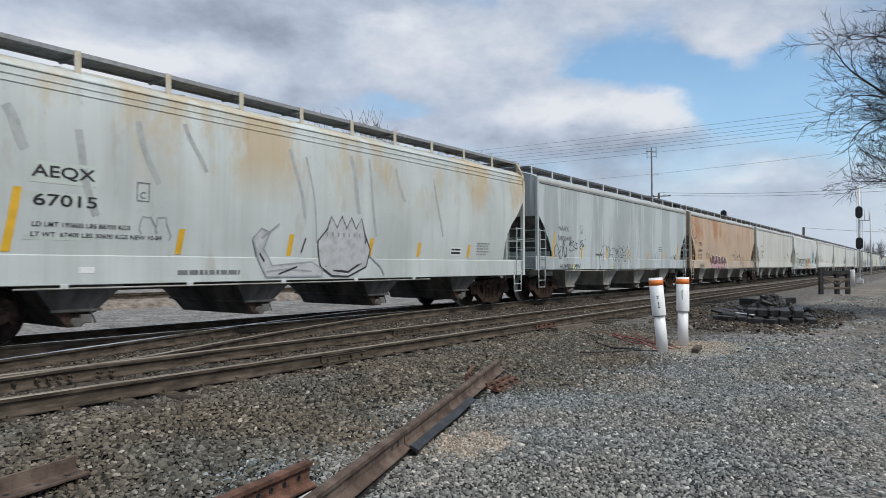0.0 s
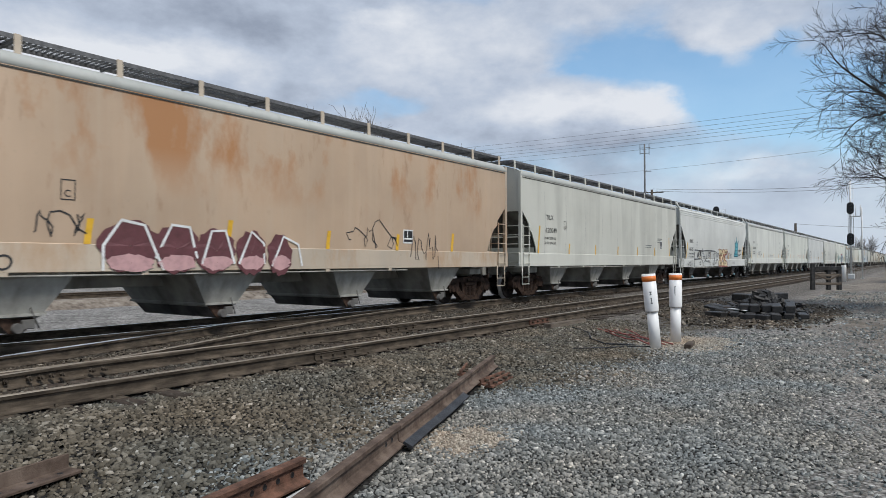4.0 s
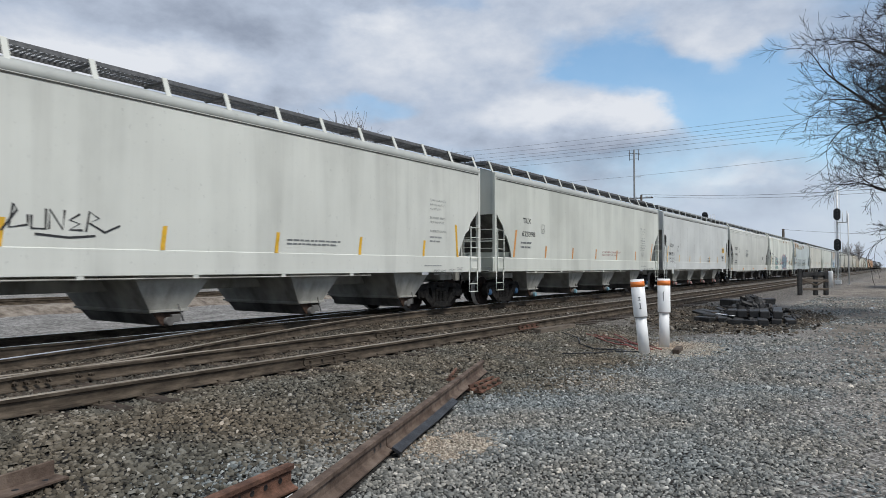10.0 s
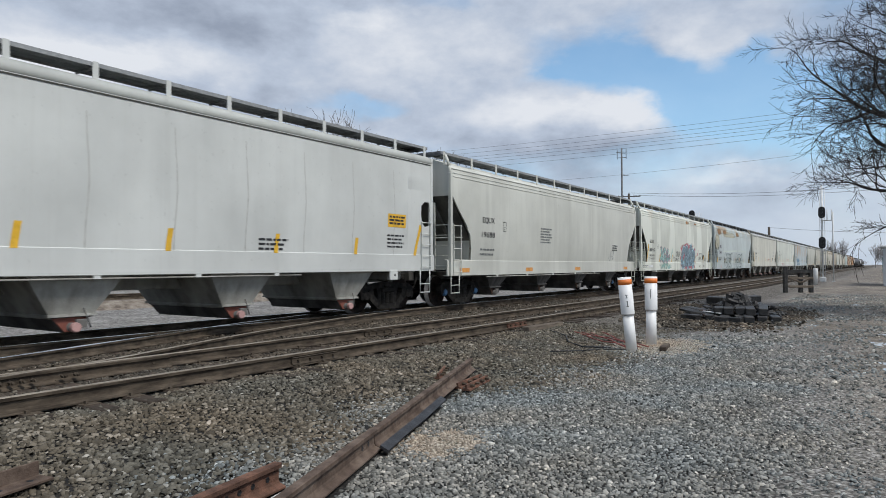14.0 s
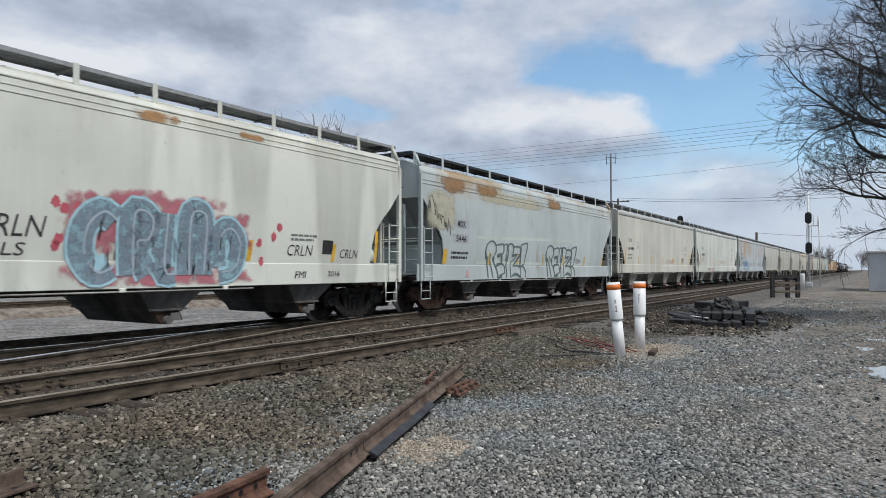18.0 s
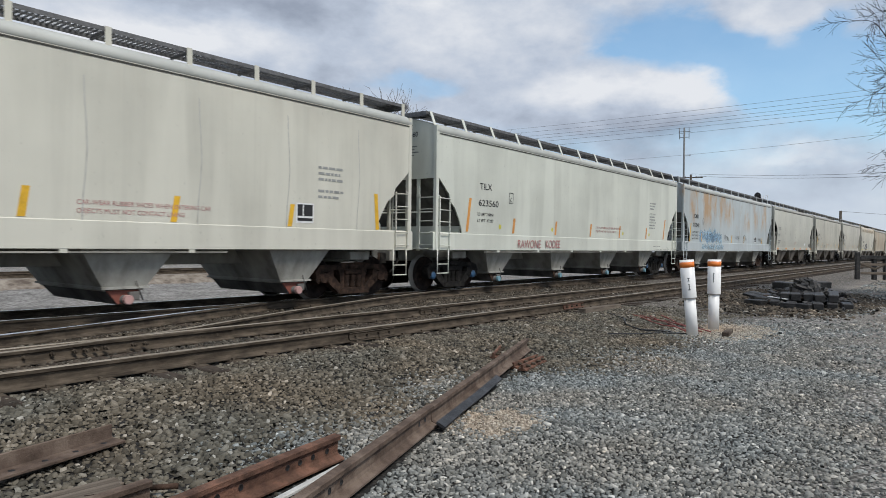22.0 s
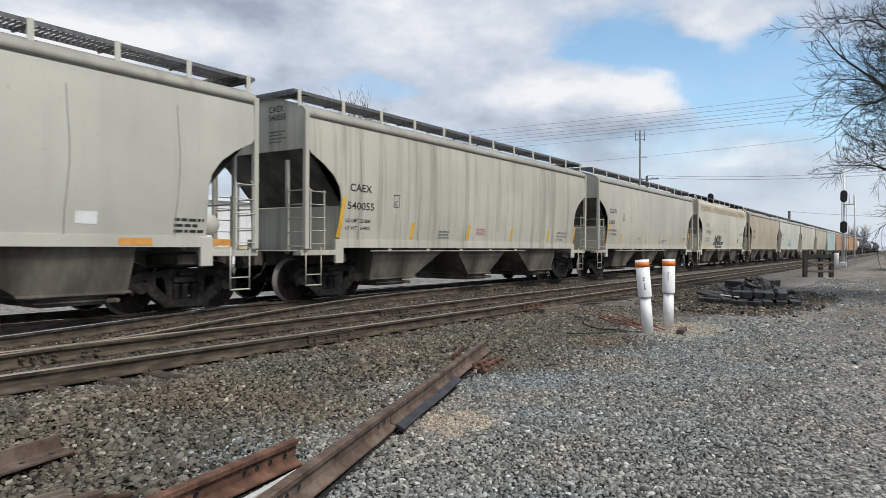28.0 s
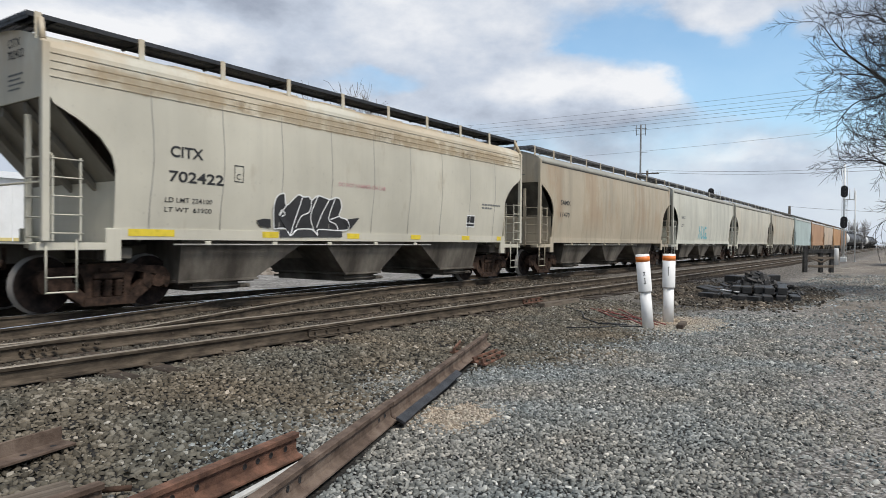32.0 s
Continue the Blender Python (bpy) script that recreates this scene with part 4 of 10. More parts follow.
# ---- railway cars ----
# Car space: x runs back from the leading end's corner post, y = 0 is the car's middle, z = 0 the rail top.
STYLES = {
    # flat-sided car with a deep side sill
    "flat": dict(wall=[(1.50, 1.56), (2.6, 1.585), (4.05, 1.585)], roof=[(4.05, 1.588), (4.075, 1.602), (4.15, 1.595), (4.22, 1.54), (4.29, 1.38), (4.36, 1.15), (4.44, 0.85), (4.52, 0.5), (4.56, 0.0)], sill=(1.08, 1.52),
                 cut=[(0.10, 2.92), (0.55, 2.52), (0.60, 2.34), (0.80, 2.20), (1.02, 1.86), (1.12, 1.64), (1.14, 1.50)], bays=4, bay_top=1.12, bay_out=0.26, step=0.5, rib_z=(), truck=1.40, crown=0.0),
    # round-sided car with ribs pressed under the roof
    "round": dict(wall=[(1.38, 1.52), (1.9, 1.575), (2.6, 1.60), (3.2, 1.60), (3.7, 1.585), (4.05, 1.545)], roof=[(4.05, 1.545), (4.14, 1.50), (4.22, 1.38), (4.31, 1.15), (4.40, 0.8), (4.46, 0.4), (4.48, 0.0)], sill=(0.92, 1.38),
                  cut=[(0.08, 3.30), (0.5, 2.82), (0.85, 2.50), (1.12, 2.15), (1.22, 1.75), (1.24, 1.38)], bays=4, bay_top=0.97, bay_out=0.33, step=0.42, rib_z=(3.68, 3.79, 4.0), truck=1.32, crown=0.0),
    # round-sided car with a shallow sill and deep open hoppers
    "grain": dict(wall=[(1.36, 1.50), (1.9, 1.56), (2.6, 1.59), (3.2, 1.595), (3.7, 1.58), (4.02, 1.555)], roof=[(4.02, 1.558), (4.045, 1.575), (4.10, 1.57), (4.17, 1.52), (4.24, 1.40), (4.33, 1.15), (4.42, 0.85), (4.51, 0.5), (4.56, 0.0)], sill=(1.16, 1.38),
                  cut=[(0.10, 3.33), (0.16, 3.22), (0.55, 3.02), (0.86, 2.80), (1.06, 2.54), (1.12, 2.30), (1.13, 1.36)], bays=3, bay_top=1.30, bay_out=0.24, step=0.38, rib_z=(), truck=1.27, crown=0.0),
}
# flat-sided car with closed end panels
STYLES["boxed"] = dict(STYLES["flat"], cut=[(0.10, 3.27)] + STYLES["flat"]["cut"][1:])
STYLES["ribbed"] = dict(STYLES["round"], rib_z=(3.85, 3.96, 4.085))
# hopper-bottomed car with ribs pressed under a plain roof
STYLES["pressed"] = dict(STYLES["grain"], wall=STYLES["grain"]["wall"][:-1] + [(4.05, 1.545)], roof=STYLES["round"]["roof"], rib_z=(3.62, 3.74, 3.86, 3.98))
FLAT, ROUND, GRAIN = ("flat", "boxed"), ("round", "ribbed", "pressed"), ("grain", "pressed")
cache = {}


def once(key, build):
    if key not in cache:
        cache[key] = build()
    return cache[key]


def half_width(style, z):
    w = STYLES[style]["wall"]
    return float(np.interp(z, [p[0] for p in w], [p[1] for p in w]))


def side_sheet(style, L, sign, closed=False):
    st = STYLES[style]
    top = st["wall"][-1][0]
    low = st["wall"][0][0]
    cut = [c for c in st["cut"]] if not closed else [(0.0, st["cut"][0][1]), (1.15, st["cut"][0][1]), (1.16, low)]
    us = sorted({round(u, 3) for u, _ in cut} | {round(L - u, 3) for u, _ in cut} | {0.0, L} | {round(u, 3) for u in np.linspace(1.6, L - 1.6, 12)})
    cu, cz = [c[0] for c in cut], [c[1] for c in cut]
    def bottom(u):
        e = min(u, L - u)
        if e <= cu[0]:
            return cz[0]
        return float(np.interp(e, cu, cz)) if e < cu[-1] else low
    def rows(push):
        out = []
        for k in range(9):
            f = k / 8
            row = []
            for u in us:
                z = bottom(u) + (top - bottom(u)) * f
                row.append((u, sign * (half_width(style, z) - push), z))
            out.append(row)
        return out
    s = Shape()
    outer, inner = rows(0), rows(0.03)
    s.grid(outer, True, flip=sign > 0)
    s.grid(inner, True, flip=sign < 0)
    for a_, b_ in ((outer[0], inner[0]),):
        s.grid([a_, b_], flip=sign < 0)
    for i in (0, -1):
        s.grid([[r[i] for r in outer], [r[i] for r in inner]], flip=(sign > 0) == (i == 0))
    return s.mesh("side_sheet")


def roof_sheet(style, L):
    """The arched roof with a turned-down edge, closed at both ends."""
    st = STYLES[style]
    prof = [(-w, z) for z, w in st["roof"]] + [(w, z) for z, w in st["roof"][::-1][1:]]
    inner = [(y * 0.985, z - 0.02) for y, z in prof[::-1]]
    n = len(prof)
    s = Shape()
    s.grid([[(u, y, z) for y, z in prof] for u in (0.02, L / 2, L - 0.02)], True, flip=True)
    s.grid([[(u, y, z) for y, z in inner] for u in (0.02, L / 2, L - 0.02)], True, flip=True)
    for u in (0.02, L - 0.02):
        s.grid([[(u, y, z) for y, z in prof], [(u, y, z) for y, z in inner[::-1]]])
    return s.mesh("roof")


def end_sheet(style, L, back):
    """The upright end under the roof and the slope sheet that falls inwards below it."""
    st = STYLES[style]
    z1 = st["cut"][0][1]
    top = st["wall"][-1][0]
    u = 0.025
    prof = [(half_width(style, z) - 0.004, z) for z in np.linspace(z1 - 0.02, top, 6)] + [(w - 0.012, z - 0.012) for z, w in st["roof"][1:]]
    pts = [(y, z) for y, z in prof] + [(-y, z) for y, z in prof[::-1][1:]]
    s = Shape().prism(pts, L - u if back else u, L - u - 0.03 if back else u + 0.03, "x")
    return s.mesh("end_sheet")


def slope_sheet(style, L, back):
    st = STYLES[style]
    z1, z0 = st["cut"][0][1], st["bay_top"] - 0.05
    f = (lambda u: L - u) if back else (lambda u: u)
    run = (z1 - z0) * 0.92
    s = Shape()
    a_ = [(f(0.12), 1.5, z1), (f(0.12), -1.5, z1)]
    b_ = [(f(0.12 + run), 1.42, z0), (f(0.12 + run), -1.42, z0)]
    c_ = [(f(0.12 + run + 0.05), 1.42, z0), (f(0.12 + run + 0.05), -1.42, z0)]
    d_ = [(f(0.19), 1.5, z1), (f(0.19), -1.5, z1)]
    s.grid([a_, b_, c_, d_, a_])
    return s.mesh("slope_sheet")


def stiffener(style, L, back):
    """A rib under the slope sheet, from the end post down to the sill."""
    st = STYLES[style]
    z1, z0 = st["cut"][0][1], st["bay_top"] - 0.05
    f = (lambda u: L - u) if back else (lambda u: u)
    run = (z1 - z0) * 0.92
    return Shape().prism([(f(0.10), z1 - 0.02), (f(0.10), z1 - 0.16), (f(0.07 + run), z0 - 0.1), (f(0.07 + run), z0)], -0.05, 0.05, "y").mesh("stiffener")


def window_end(style, L, back, sign):
    """A closed end panel of the side with an eight-cornered opening."""
    f = (lambda u: L - u) if back else (lambda u: u)
    z0, z1 = STYLES[style]["wall"][0][0], STYLES[style]["cut"][0][1]
    u0, u1 = 0.1, 1.16
    out = [(u0, z0), ((u0 + u1) / 2, z0), (u1, z0), (u1, 2.55), (u1, z1), ((u0 + u1) / 2, z1), (u0, z1), (u0, 2.55)]
    hole = [(0.14, 2.34), (0.36, 2.28), (0.5, 2.40), (0.56, 2.60), (0.54, 2.86), (0.40, 2.97), (0.2, 2.98), (0.14, 2.9)]
    s = Shape()
    for push in (0.0, 0.03):
        vs = [(f(u), sign * (half_width(style, z) - push), z) for u, z in out + hole]
        s.add(vs, [(i, (i + 1) % 8, (i + 1) % 8 + 8, i + 8) for i in range(8)])
    a_ = [(f(u), sign * half_width(style, z), z) for u, z in hole + hole[:1]]
    s.grid([a_, [(x, y - sign * 0.03, z) for x, y, z in a_]])
    return s.mesh("end_panel")


def side_sill(style, L, sign):
    z0, z1 = STYLES[style]["sill"]
    w = half_width(style, z1) + 0.012
    s = Shape()
    if style in GRAIN:
        s.prism([(sign * (w - 0.1), z1), (sign * (w + 0.005), z1), (sign * (w + 0.005), z0 + 0.03), (sign * (w - 0.02), z0 + 0.03), (sign * (w - 0.02), z1 - 0.03), (sign * (w - 0.1), z1 - 0.03)], 1.0, L - 1.0, "x")
        for u0, u1 in ((-0.05, 1.15), (L - 1.15, L + 0.05)):
            y0, y1 = sorted((sign * (w - 0.25), sign * (w + 0.01)))
            s.box(u0, u1, y0, y1, 1.02, 1.14, 0.01)
        for u in (1.12, L - 1.12):
            y0, y1 = sorted((sign * (w - 0.06), sign * (w + 0.012)))
            s.box(u - 0.13, u + 0.13, y0, y1, 0.84, z1 - 0.01, 0.01)
    else:
        s.prism([(sign * (w - 0.14), z1 + 0.03), (sign * (w - 0.02), z1 + 0.012), (sign * w, z1 - 0.01), (sign * w, z0 + 0.01), (sign * (w - 0.012), z0), (sign * (w - 0.16), z0), (sign * (w - 0.16), z0 + 0.02), (sign * (w - 0.04), z0 + 0.02), (sign * (w - 0.04), z1 - 0.03)], -0.08, L + 0.08, "x")
    return s.mesh("side_sill")


def centre_sill(L):
    return Shape().box(-0.25, L + 0.25, -0.28, 0.28, 0.78, 1.1, 0.02).mesh("centre_sill")


def ladder(sign, u0, u1, z0, z1, w, rungs):
    """Round rungs between two thin uprights, bent in at the top."""
    s = Shape()
    y = sign * (w + 0.035)
    for u in (u0, u1):
        s.box(u - 0.013, u + 0.013, y - 0.016, y + 0.016, z0, z1 - 0.04)
    for k in range(rungs):
        z = z0 + 0.12 + (z1 - z0 - 0.2) * k / (rungs - 1)
        s.tube((u0 - 0.03, y + sign * 0.018, z), (u1 + 0.03, y + sign * 0.018, z), 0.011, n=6)
    s.tube((u1 if u0 > 1 else u0, y, z1 - 0.05), (u1 if u0 > 1 else u0, sign * (w - 0.02), z1), 0.012, n=6)
    return s.mesh("ladder")


def end_ladder(u, z0, z1, rungs):
    s = Shape()
    y0, y1 = -1.5, -1.02
    for y in (y0, y1):
        s.box(u - 0.014, u + 0.014, y - 0.014, y + 0.014, z0, z1)
    for k in range(rungs):
        z = z0 + 0.12 + (z1 - z0 - 0.2) * k / (rungs - 1)
        s.tube((u, y0 - 0.03, z), (u, y1 + 0.03, z), 0.013, n=5)
    return s.mesh("end_ladder")


def stirrup(sign, u0, u1, z0, z1, w):
    """A hanging step of bent round bar on two hanger plates."""
    s = Shape()
    y = sign * w
    for u in (u0, u1):
        s.tube((u, y, z0), (u, y, z1), 0.014, n=6)
        s.prism([(u - 0.03, z1 + 0.02), (u + 0.03, z1 + 0.02), (u + 0.02, z1 - 0.14), (u - 0.02, z1 - 0.14)], y - 0.006, y + 0.006)
    s.tube((u0 - 0.01, y, z0), (u1 + 0.01, y, z0), 0.016, n=6)
    s.tube((u0, y, z0 + 0.23), (u1, y, z0 + 0.23), 0.013, n=6)
    return s.mesh("step")


def walk_board(L, sign, bearers, sheet=False):
    """A long roof walk: cross slats between two edge angles, or a close-meshed tread."""
    s = Shape()
    y0, y1 = 0.74, 1.32
    z = 4.58
    for y in (y0, (y0 + y1) / 2, y1):
        a_, b_ = sorted((sign * (y - 0.006), sign * (y + 0.006)))
        s.box(-0.12, L + 0.12, a_, b_, z - (0.07 if y != (y0 + y1) / 2 else 0.035), z)
    a_, b_ = sorted((sign * y0, sign * y1))
    u, (pitch, wide) = -0.1, (0.05, 0.045) if sheet else (0.085, 0.036)
    while u < L + 0.1:
        s.box(u, u + wide, a_, b_, z - 0.03, z - 0.008)
        u += pitch
    for i in range(bearers):
        at = 0.05 + (L - 0.1) * i / (bearers - 1)
        s.box(at - 0.02, at + 0.02, a_, b_, z - 0.1, z - 0.06)
        s.tube((at, sign * 1.3, z - 0.07), (at + 0.3, sign * 0.86, z - 0.09), 0.014, n=5)
    return s.mesh("roof_walk")


def bracket(style, sign, splay):
    """An upright plate that holds the roof walk, and the bearer under it."""
    s = Shape()
    st = STYLES[style]
    foot = 1.50 if splay else 1.34
    zr = float(np.interp(foot, [w for z, w in st["roof"]][::-1], [z for z, w in st["roof"]][::-1]))
    s.prism([(sign * 1.33, 4.59), (sign * 1.345, 4.59), (sign * (foot + 0.015), zr - 0.05), (sign * foot, zr - 0.05)], -0.05, 0.05, "x")
    return s.mesh("walk_bracket")


def cross_walk(L, back):
    """The walk across the end, in two leaves that follow the roof, on an end angle."""
    s = Shape()
    u0 = L - 0.36 if back else -0.1
    for k in range(4):
        u = u0 + 0.46 * k / 3
        s.box(u - 0.008, u + 0.008, -1.3, 1.3, 4.52, 4.58)
    for k in range(34):
        y = -1.29 + 2.58 * k / 34
        s.box(u0, u0 + 0.46, y, y + 0.036, 4.55, 4.572)
    s.box(*((L + 0.05, L + 0.06) if back else (-0.1, -0.09)), -1.33, 1.33, 4.47, 4.585)
    return s.mesh("cross_walk")


def hatch():
    return Shape().prism([(-0.42, 4.47), (-0.40, 4.55), (-0.2, 4.59), (0.2, 4.59), (0.40, 4.55), (0.42, 4.47)], -0.62, 0.62, "x").mesh("hatch_cover")


def bay(style, half, lo, hi):
    """A hopper pocket: a trough that narrows to its outlet."""
    st = STYLES[style]
    zt, zo = st["bay_top"], st["bay_out"] + 0.14
    yt, yo = 1.44, 1.24
    s = Shape()
    rings = [[(-half, -yt, zt), (half, -yt, zt), (half, yt, zt), (-half, yt, zt)], [(lo, -yo, zo + 0.06), (hi, -yo, zo + 0.06), (hi, yo, zo + 0.06), (lo, yo, zo + 0.06)],
             [(lo + 0.03, -yo + 0.03, zo), (hi - 0.03, -yo + 0.03, zo), (hi - 0.03, yo - 0.03, zo), (lo + 0.03, yo - 0.03, zo)]]
    vs = [p for r in rings for p in r]
    fs = [(k * 4 + i, k * 4 + (i + 1) % 4, (k + 1) * 4 + (i + 1) % 4, (k + 1) * 4 + i) for k in range(2) for i in range(4)] + [(0, 3, 2, 1), (8, 9, 10, 11)]
    s.add(vs, fs)
    s.box(lo - 0.03, hi + 0.03, -yo - 0.05, yo + 0.05, zo + 0.03, zo + 0.07)
    return s.mesh("hopper_bay")


def outlet(style):
    """The discharge trough under a bay, its gate rack and handle."""
    st = STYLES[style]
    z = st["bay_out"]
    s = Shape()
    if style in GRAIN:
        s.box(-0.52, 0.52, -1.16, 1.16, z, z + 0.15, 0.012)
        for y in (-1.2, 1.2):
            s.tube((-0.62, y, z + 0.07), (0.62, y, z + 0.07), 0.022, n=8)
        s.box(0.5, 0.72, -1.24, -1.05, z + 0.02, z + 0.10, 0.01)
        s.tube((0.66, -1.3, z + 0.06), (0.66, -1.1, z + 0.06), 0.035, n=10)
        return s.mesh("outlet_gate")
    yo = 1.2
    s.prism([(-0.36, z + 0.2), (0.36, z + 0.2), (0.10, z - 0.08), (-0.10, z - 0.08)], -yo, yo, "y")
    s.tube((0.0, -yo - 0.12, z + 0.0), (0.0, yo + 0.12, z + 0.0), 0.075, n=12)
    s.tube((0.3, -yo - 0.06, z - 0.02), (0.16, -yo - 0.1, z + 0.30), 0.013, n=6)
    s.box(-0.3, 0.3, -yo - 0.03, -yo + 0.02, z + 0.15, z + 0.2, 0.006)
    s.box(0.06, 0.24, -yo - 0.08, -yo, z - 0.02, z + 0.12, 0.01)
    return s.mesh("outlet_gate")


def coupler(back, L):
    f = (lambda u: L - u) if back else (lambda u: u)
    s = Shape()
    def bx(u0, u1, *r):
        a_, b_ = sorted((f(u0), f(u1)))
        s.box(a_, b_, *r, 0.015)
    bx(-0.3, 0.1, -0.09, 0.09, 0.78, 0.95)
    bx(-0.47, -0.26, -0.16, 0.14, 0.72, 1.0)
    bx(-0.02, 0.05, -0.3, 0.3, 0.7, 1.05)
    s.pipe([(f(-0.05), -0.4, 0.85), (f(-0.2), -0.42, 0.62), (f(-0.4), -0.4, 0.5)], 0.025)
    return s.mesh("coupler")


def brake_wheel(L):
    """Hand brake wheel: a rim on five spokes."""
    s = Shape()
    s.lathe([(0.26, -0.015), (0.28, 0.0), (0.26, 0.015), (0.24, 0.0), (0.26, -0.015)], 20, "x", (L + 0.02, 0.55, 2.0))
    for k in range(5):
        w = 2 * math.pi * k / 5
        s.tube((L - 0.02, 0.55, 2.0), (L + 0.02, 0.55 + 0.26 * math.cos(w), 2.0 + 0.26 * math.sin(w)), 0.012, n=5)
    return s.mesh("brake_wheel")


def side_frame():
    """A cast truck side: arched top chord, pedestals over the bearings, sloping arms down to the spring seat."""
    s = Shape()
    y0, y1 = -0.075, 0.075
    s.prism([(-1.10, 0.46), (-1.12, 0.58), (-1.06, 0.68), (-0.94, 0.735), (-0.55, 0.745), (-0.36, 0.79), (0.36, 0.79), (0.55, 0.745), (0.94, 0.735), (1.06, 0.68), (1.12, 0.58), (1.10, 0.46), (1.0, 0.56), (0.78, 0.60), (0.5, 0.645), (-0.5, 0.645), (-0.78, 0.60), (-1.0, 0.56)], y0, y1)
    for k in (-1, 1):
        s.prism([(k * 1.12, 0.56), (k * 1.11, 0.40), (k * 1.05, 0.33), (k * 1.0, 0.40), (k * 0.98, 0.55)][:: k], y0 - 0.02, y1 + 0.02)
        s.prism([(k * 0.80, 0.56), (k * 0.78, 0.40), (k * 0.72, 0.33), (k * 0.60, 0.44), (k * 0.62, 0.62), (k * 0.7, 0.64)][:: k], y0 - 0.02, y1 + 0.02)
        s.prism([(k * 0.76, 0.36), (k * 0.60, 0.50), (k * 0.36, 0.27), (k * 0.30, 0.12), (k * 0.42, 0.10)][:: k], y0 - 0.01, y1 + 0.01)
        s.prism([(k * 0.27, 0.2), (k * 0.37, 0.2), (k * 0.40, 0.5), (k * 0.48, 0.68), (k * 0.27, 0.68)][:: k], y0 + 0.01, y1 - 0.01)
        s.prism([(k * (0.89 + 0.13 * math.cos(0.4 * i)), 0.47 + 0.11 * math.sin(0.4 * i)) for i in range(16)][:: k], y0 - 0.03, y1)
    s.prism([(-0.44, 0.10), (0.44, 0.10), (0.40, 0.20), (0.34, 0.235), (-0.34, 0.235), (-0.40, 0.20)], y0 - 0.06, y1 + 0.06)
    s.box(-0.26, 0.26, -0.115, 0.12, 0.53, 0.64, 0.02)
    s.box(-0.17, 0.17, -0.125, -0.07, 0.66, 0.72, 0.012)
    return s.mesh("side_frame")


def springs():
    s = Shape()
    for u in (0.0,):
        prof = []
        for k in range(11):
            f = k / 10
            prof.append((0.062 + 0.028 * (k % 2), 0.23 + 0.29 * f))
        s.lathe(prof, 8, "z", (u, -0.03, 0))
    return s.mesh("spring")


def wheelset():
    """Two wheels on an axle; the origin lies on the axle."""
    s = Shape()
    s.tube((0, -1.05, 0), (0, 1.05, 0), 0.075, n=12)
    for k in (-1, 1):
        # outer face, tread, flange, inner face
        prof = [(0.0, 0.805), (0.12, 0.805), (0.15, 0.77), (0.20, 0.745), (0.34, 0.775), (0.375, 0.80), (0.448, 0.80), (0.455, 0.79), (0.458, 0.70), (0.487, 0.695), (0.487, 0.67), (0.40, 0.665), (0.36, 0.70), (0.20, 0.71), (0.12, 0.69), (0.0, 0.69)]
        s.lathe([(r, k * y) for r, y in prof], 26, "y")
        for i in range(3):
            w = 2 * math.pi * i / 3
            s.tube((0.07 * math.cos(w), k * 1.05, 0.07 * math.sin(w)), (0.07 * math.cos(w), k * 1.085, 0.07 * math.sin(w)), 0.02, n=6)
        s.tube((0, k * 0.98, 0), (0, k * 1.07, 0), 0.11, n=14)
    return s.mesh("wheelset")


def bolster():
    s = Shape().box(-0.16, 0.16, -0.95, 0.95, 0.42, 0.66, 0.03)
    for u in (-0.45, 0.45):
        s.box(u - 0.05, u + 0.05, -0.8, 0.8, 0.36, 0.44, 0.01)
        for y in (-0.74, 0.74):
            s.prism([(u - 0.04 + (0.1 if u > 0 else -0.1), 0.2), (u + 0.04 + (0.1 if u > 0 else -0.1), 0.2), (u + 0.04, 0.55), (u - 0.04, 0.55)], y - 0.05, y + 0.05)
    return s.mesh("bolster")


WHEELS = []


def add_truck(car, u, steel, cap):
    t = part("truck", once("bolster", bolster), steel, car, at=(u, 0, 0))
    f = once("side_frame", side_frame)
    for y in (-1.02, 1.02):
        fr = part("side_frame", f, steel, t, at=(0, y, 0))
        if y > 0:
            fr.rotation_euler.z = math.pi
        for du in (-0.19, 0.0, 0.19):
            part("spring", once("springs", springs), steel, fr, at=(du, 0, 0))
    for du in (-0.89, 0.89):
        w = part("wheelset", once("wheelset", wheelset), WHEEL, t, at=(du, 0, 0.458))
        WHEELS.append((car, w, u + du, du))
        if cap:
            part("bearing_cap", once("cap", lambda: Shape().lathe([(0.0, -1.142), (0.085, -1.142), (0.105, -1.12), (0.105, -1.05)], 16, "y").mesh("bearing_cap")), cap, t, "blue painted bearing cap", at=(du, 0, 0.42))
    return t


# decals: lettering and marks laid on the near side of a car
def on_side(style, verts, lift=0.006):
    top = STYLES[style]["sill"][1]
    proud = half_width(style, top) + (0.012 if style not in GRAIN else 0.017)
    return [(x, -((proud if z < top + 0.01 else half_width(style, z)) + lift), z) for x, z in verts]


def glyphs(text, bold=0.0, outline=0.0):
    """The mesh of some lettering, one unit high, as points and faces."""
    key = ("text", text, bold, outline)
    if key in cache:
        return cache[key]
    cu = bpy.data.curves.new("lettering", "FONT")
    cu.body, cu.size, cu.resolution_u = text, 1.0, 3
    cu.offset = bold
    if outline:
        cu.fill_mode, cu.bevel_depth, cu.bevel_resolution = "NONE", outline, 0
    ob = bpy.data.objects.new("lettering", cu)
    me = ob.to_mesh()
    vs = np.array([v.co[:2] for v in me.vertices]) if len(me.vertices) else np.zeros((0, 2))
    fs = [tuple(p.vertices) for p in me.polygons]
    ob.to_mesh_clear()
    bpy.data.objects.remove(ob)
    cache[key] = (vs, fs)
    return cache[key]


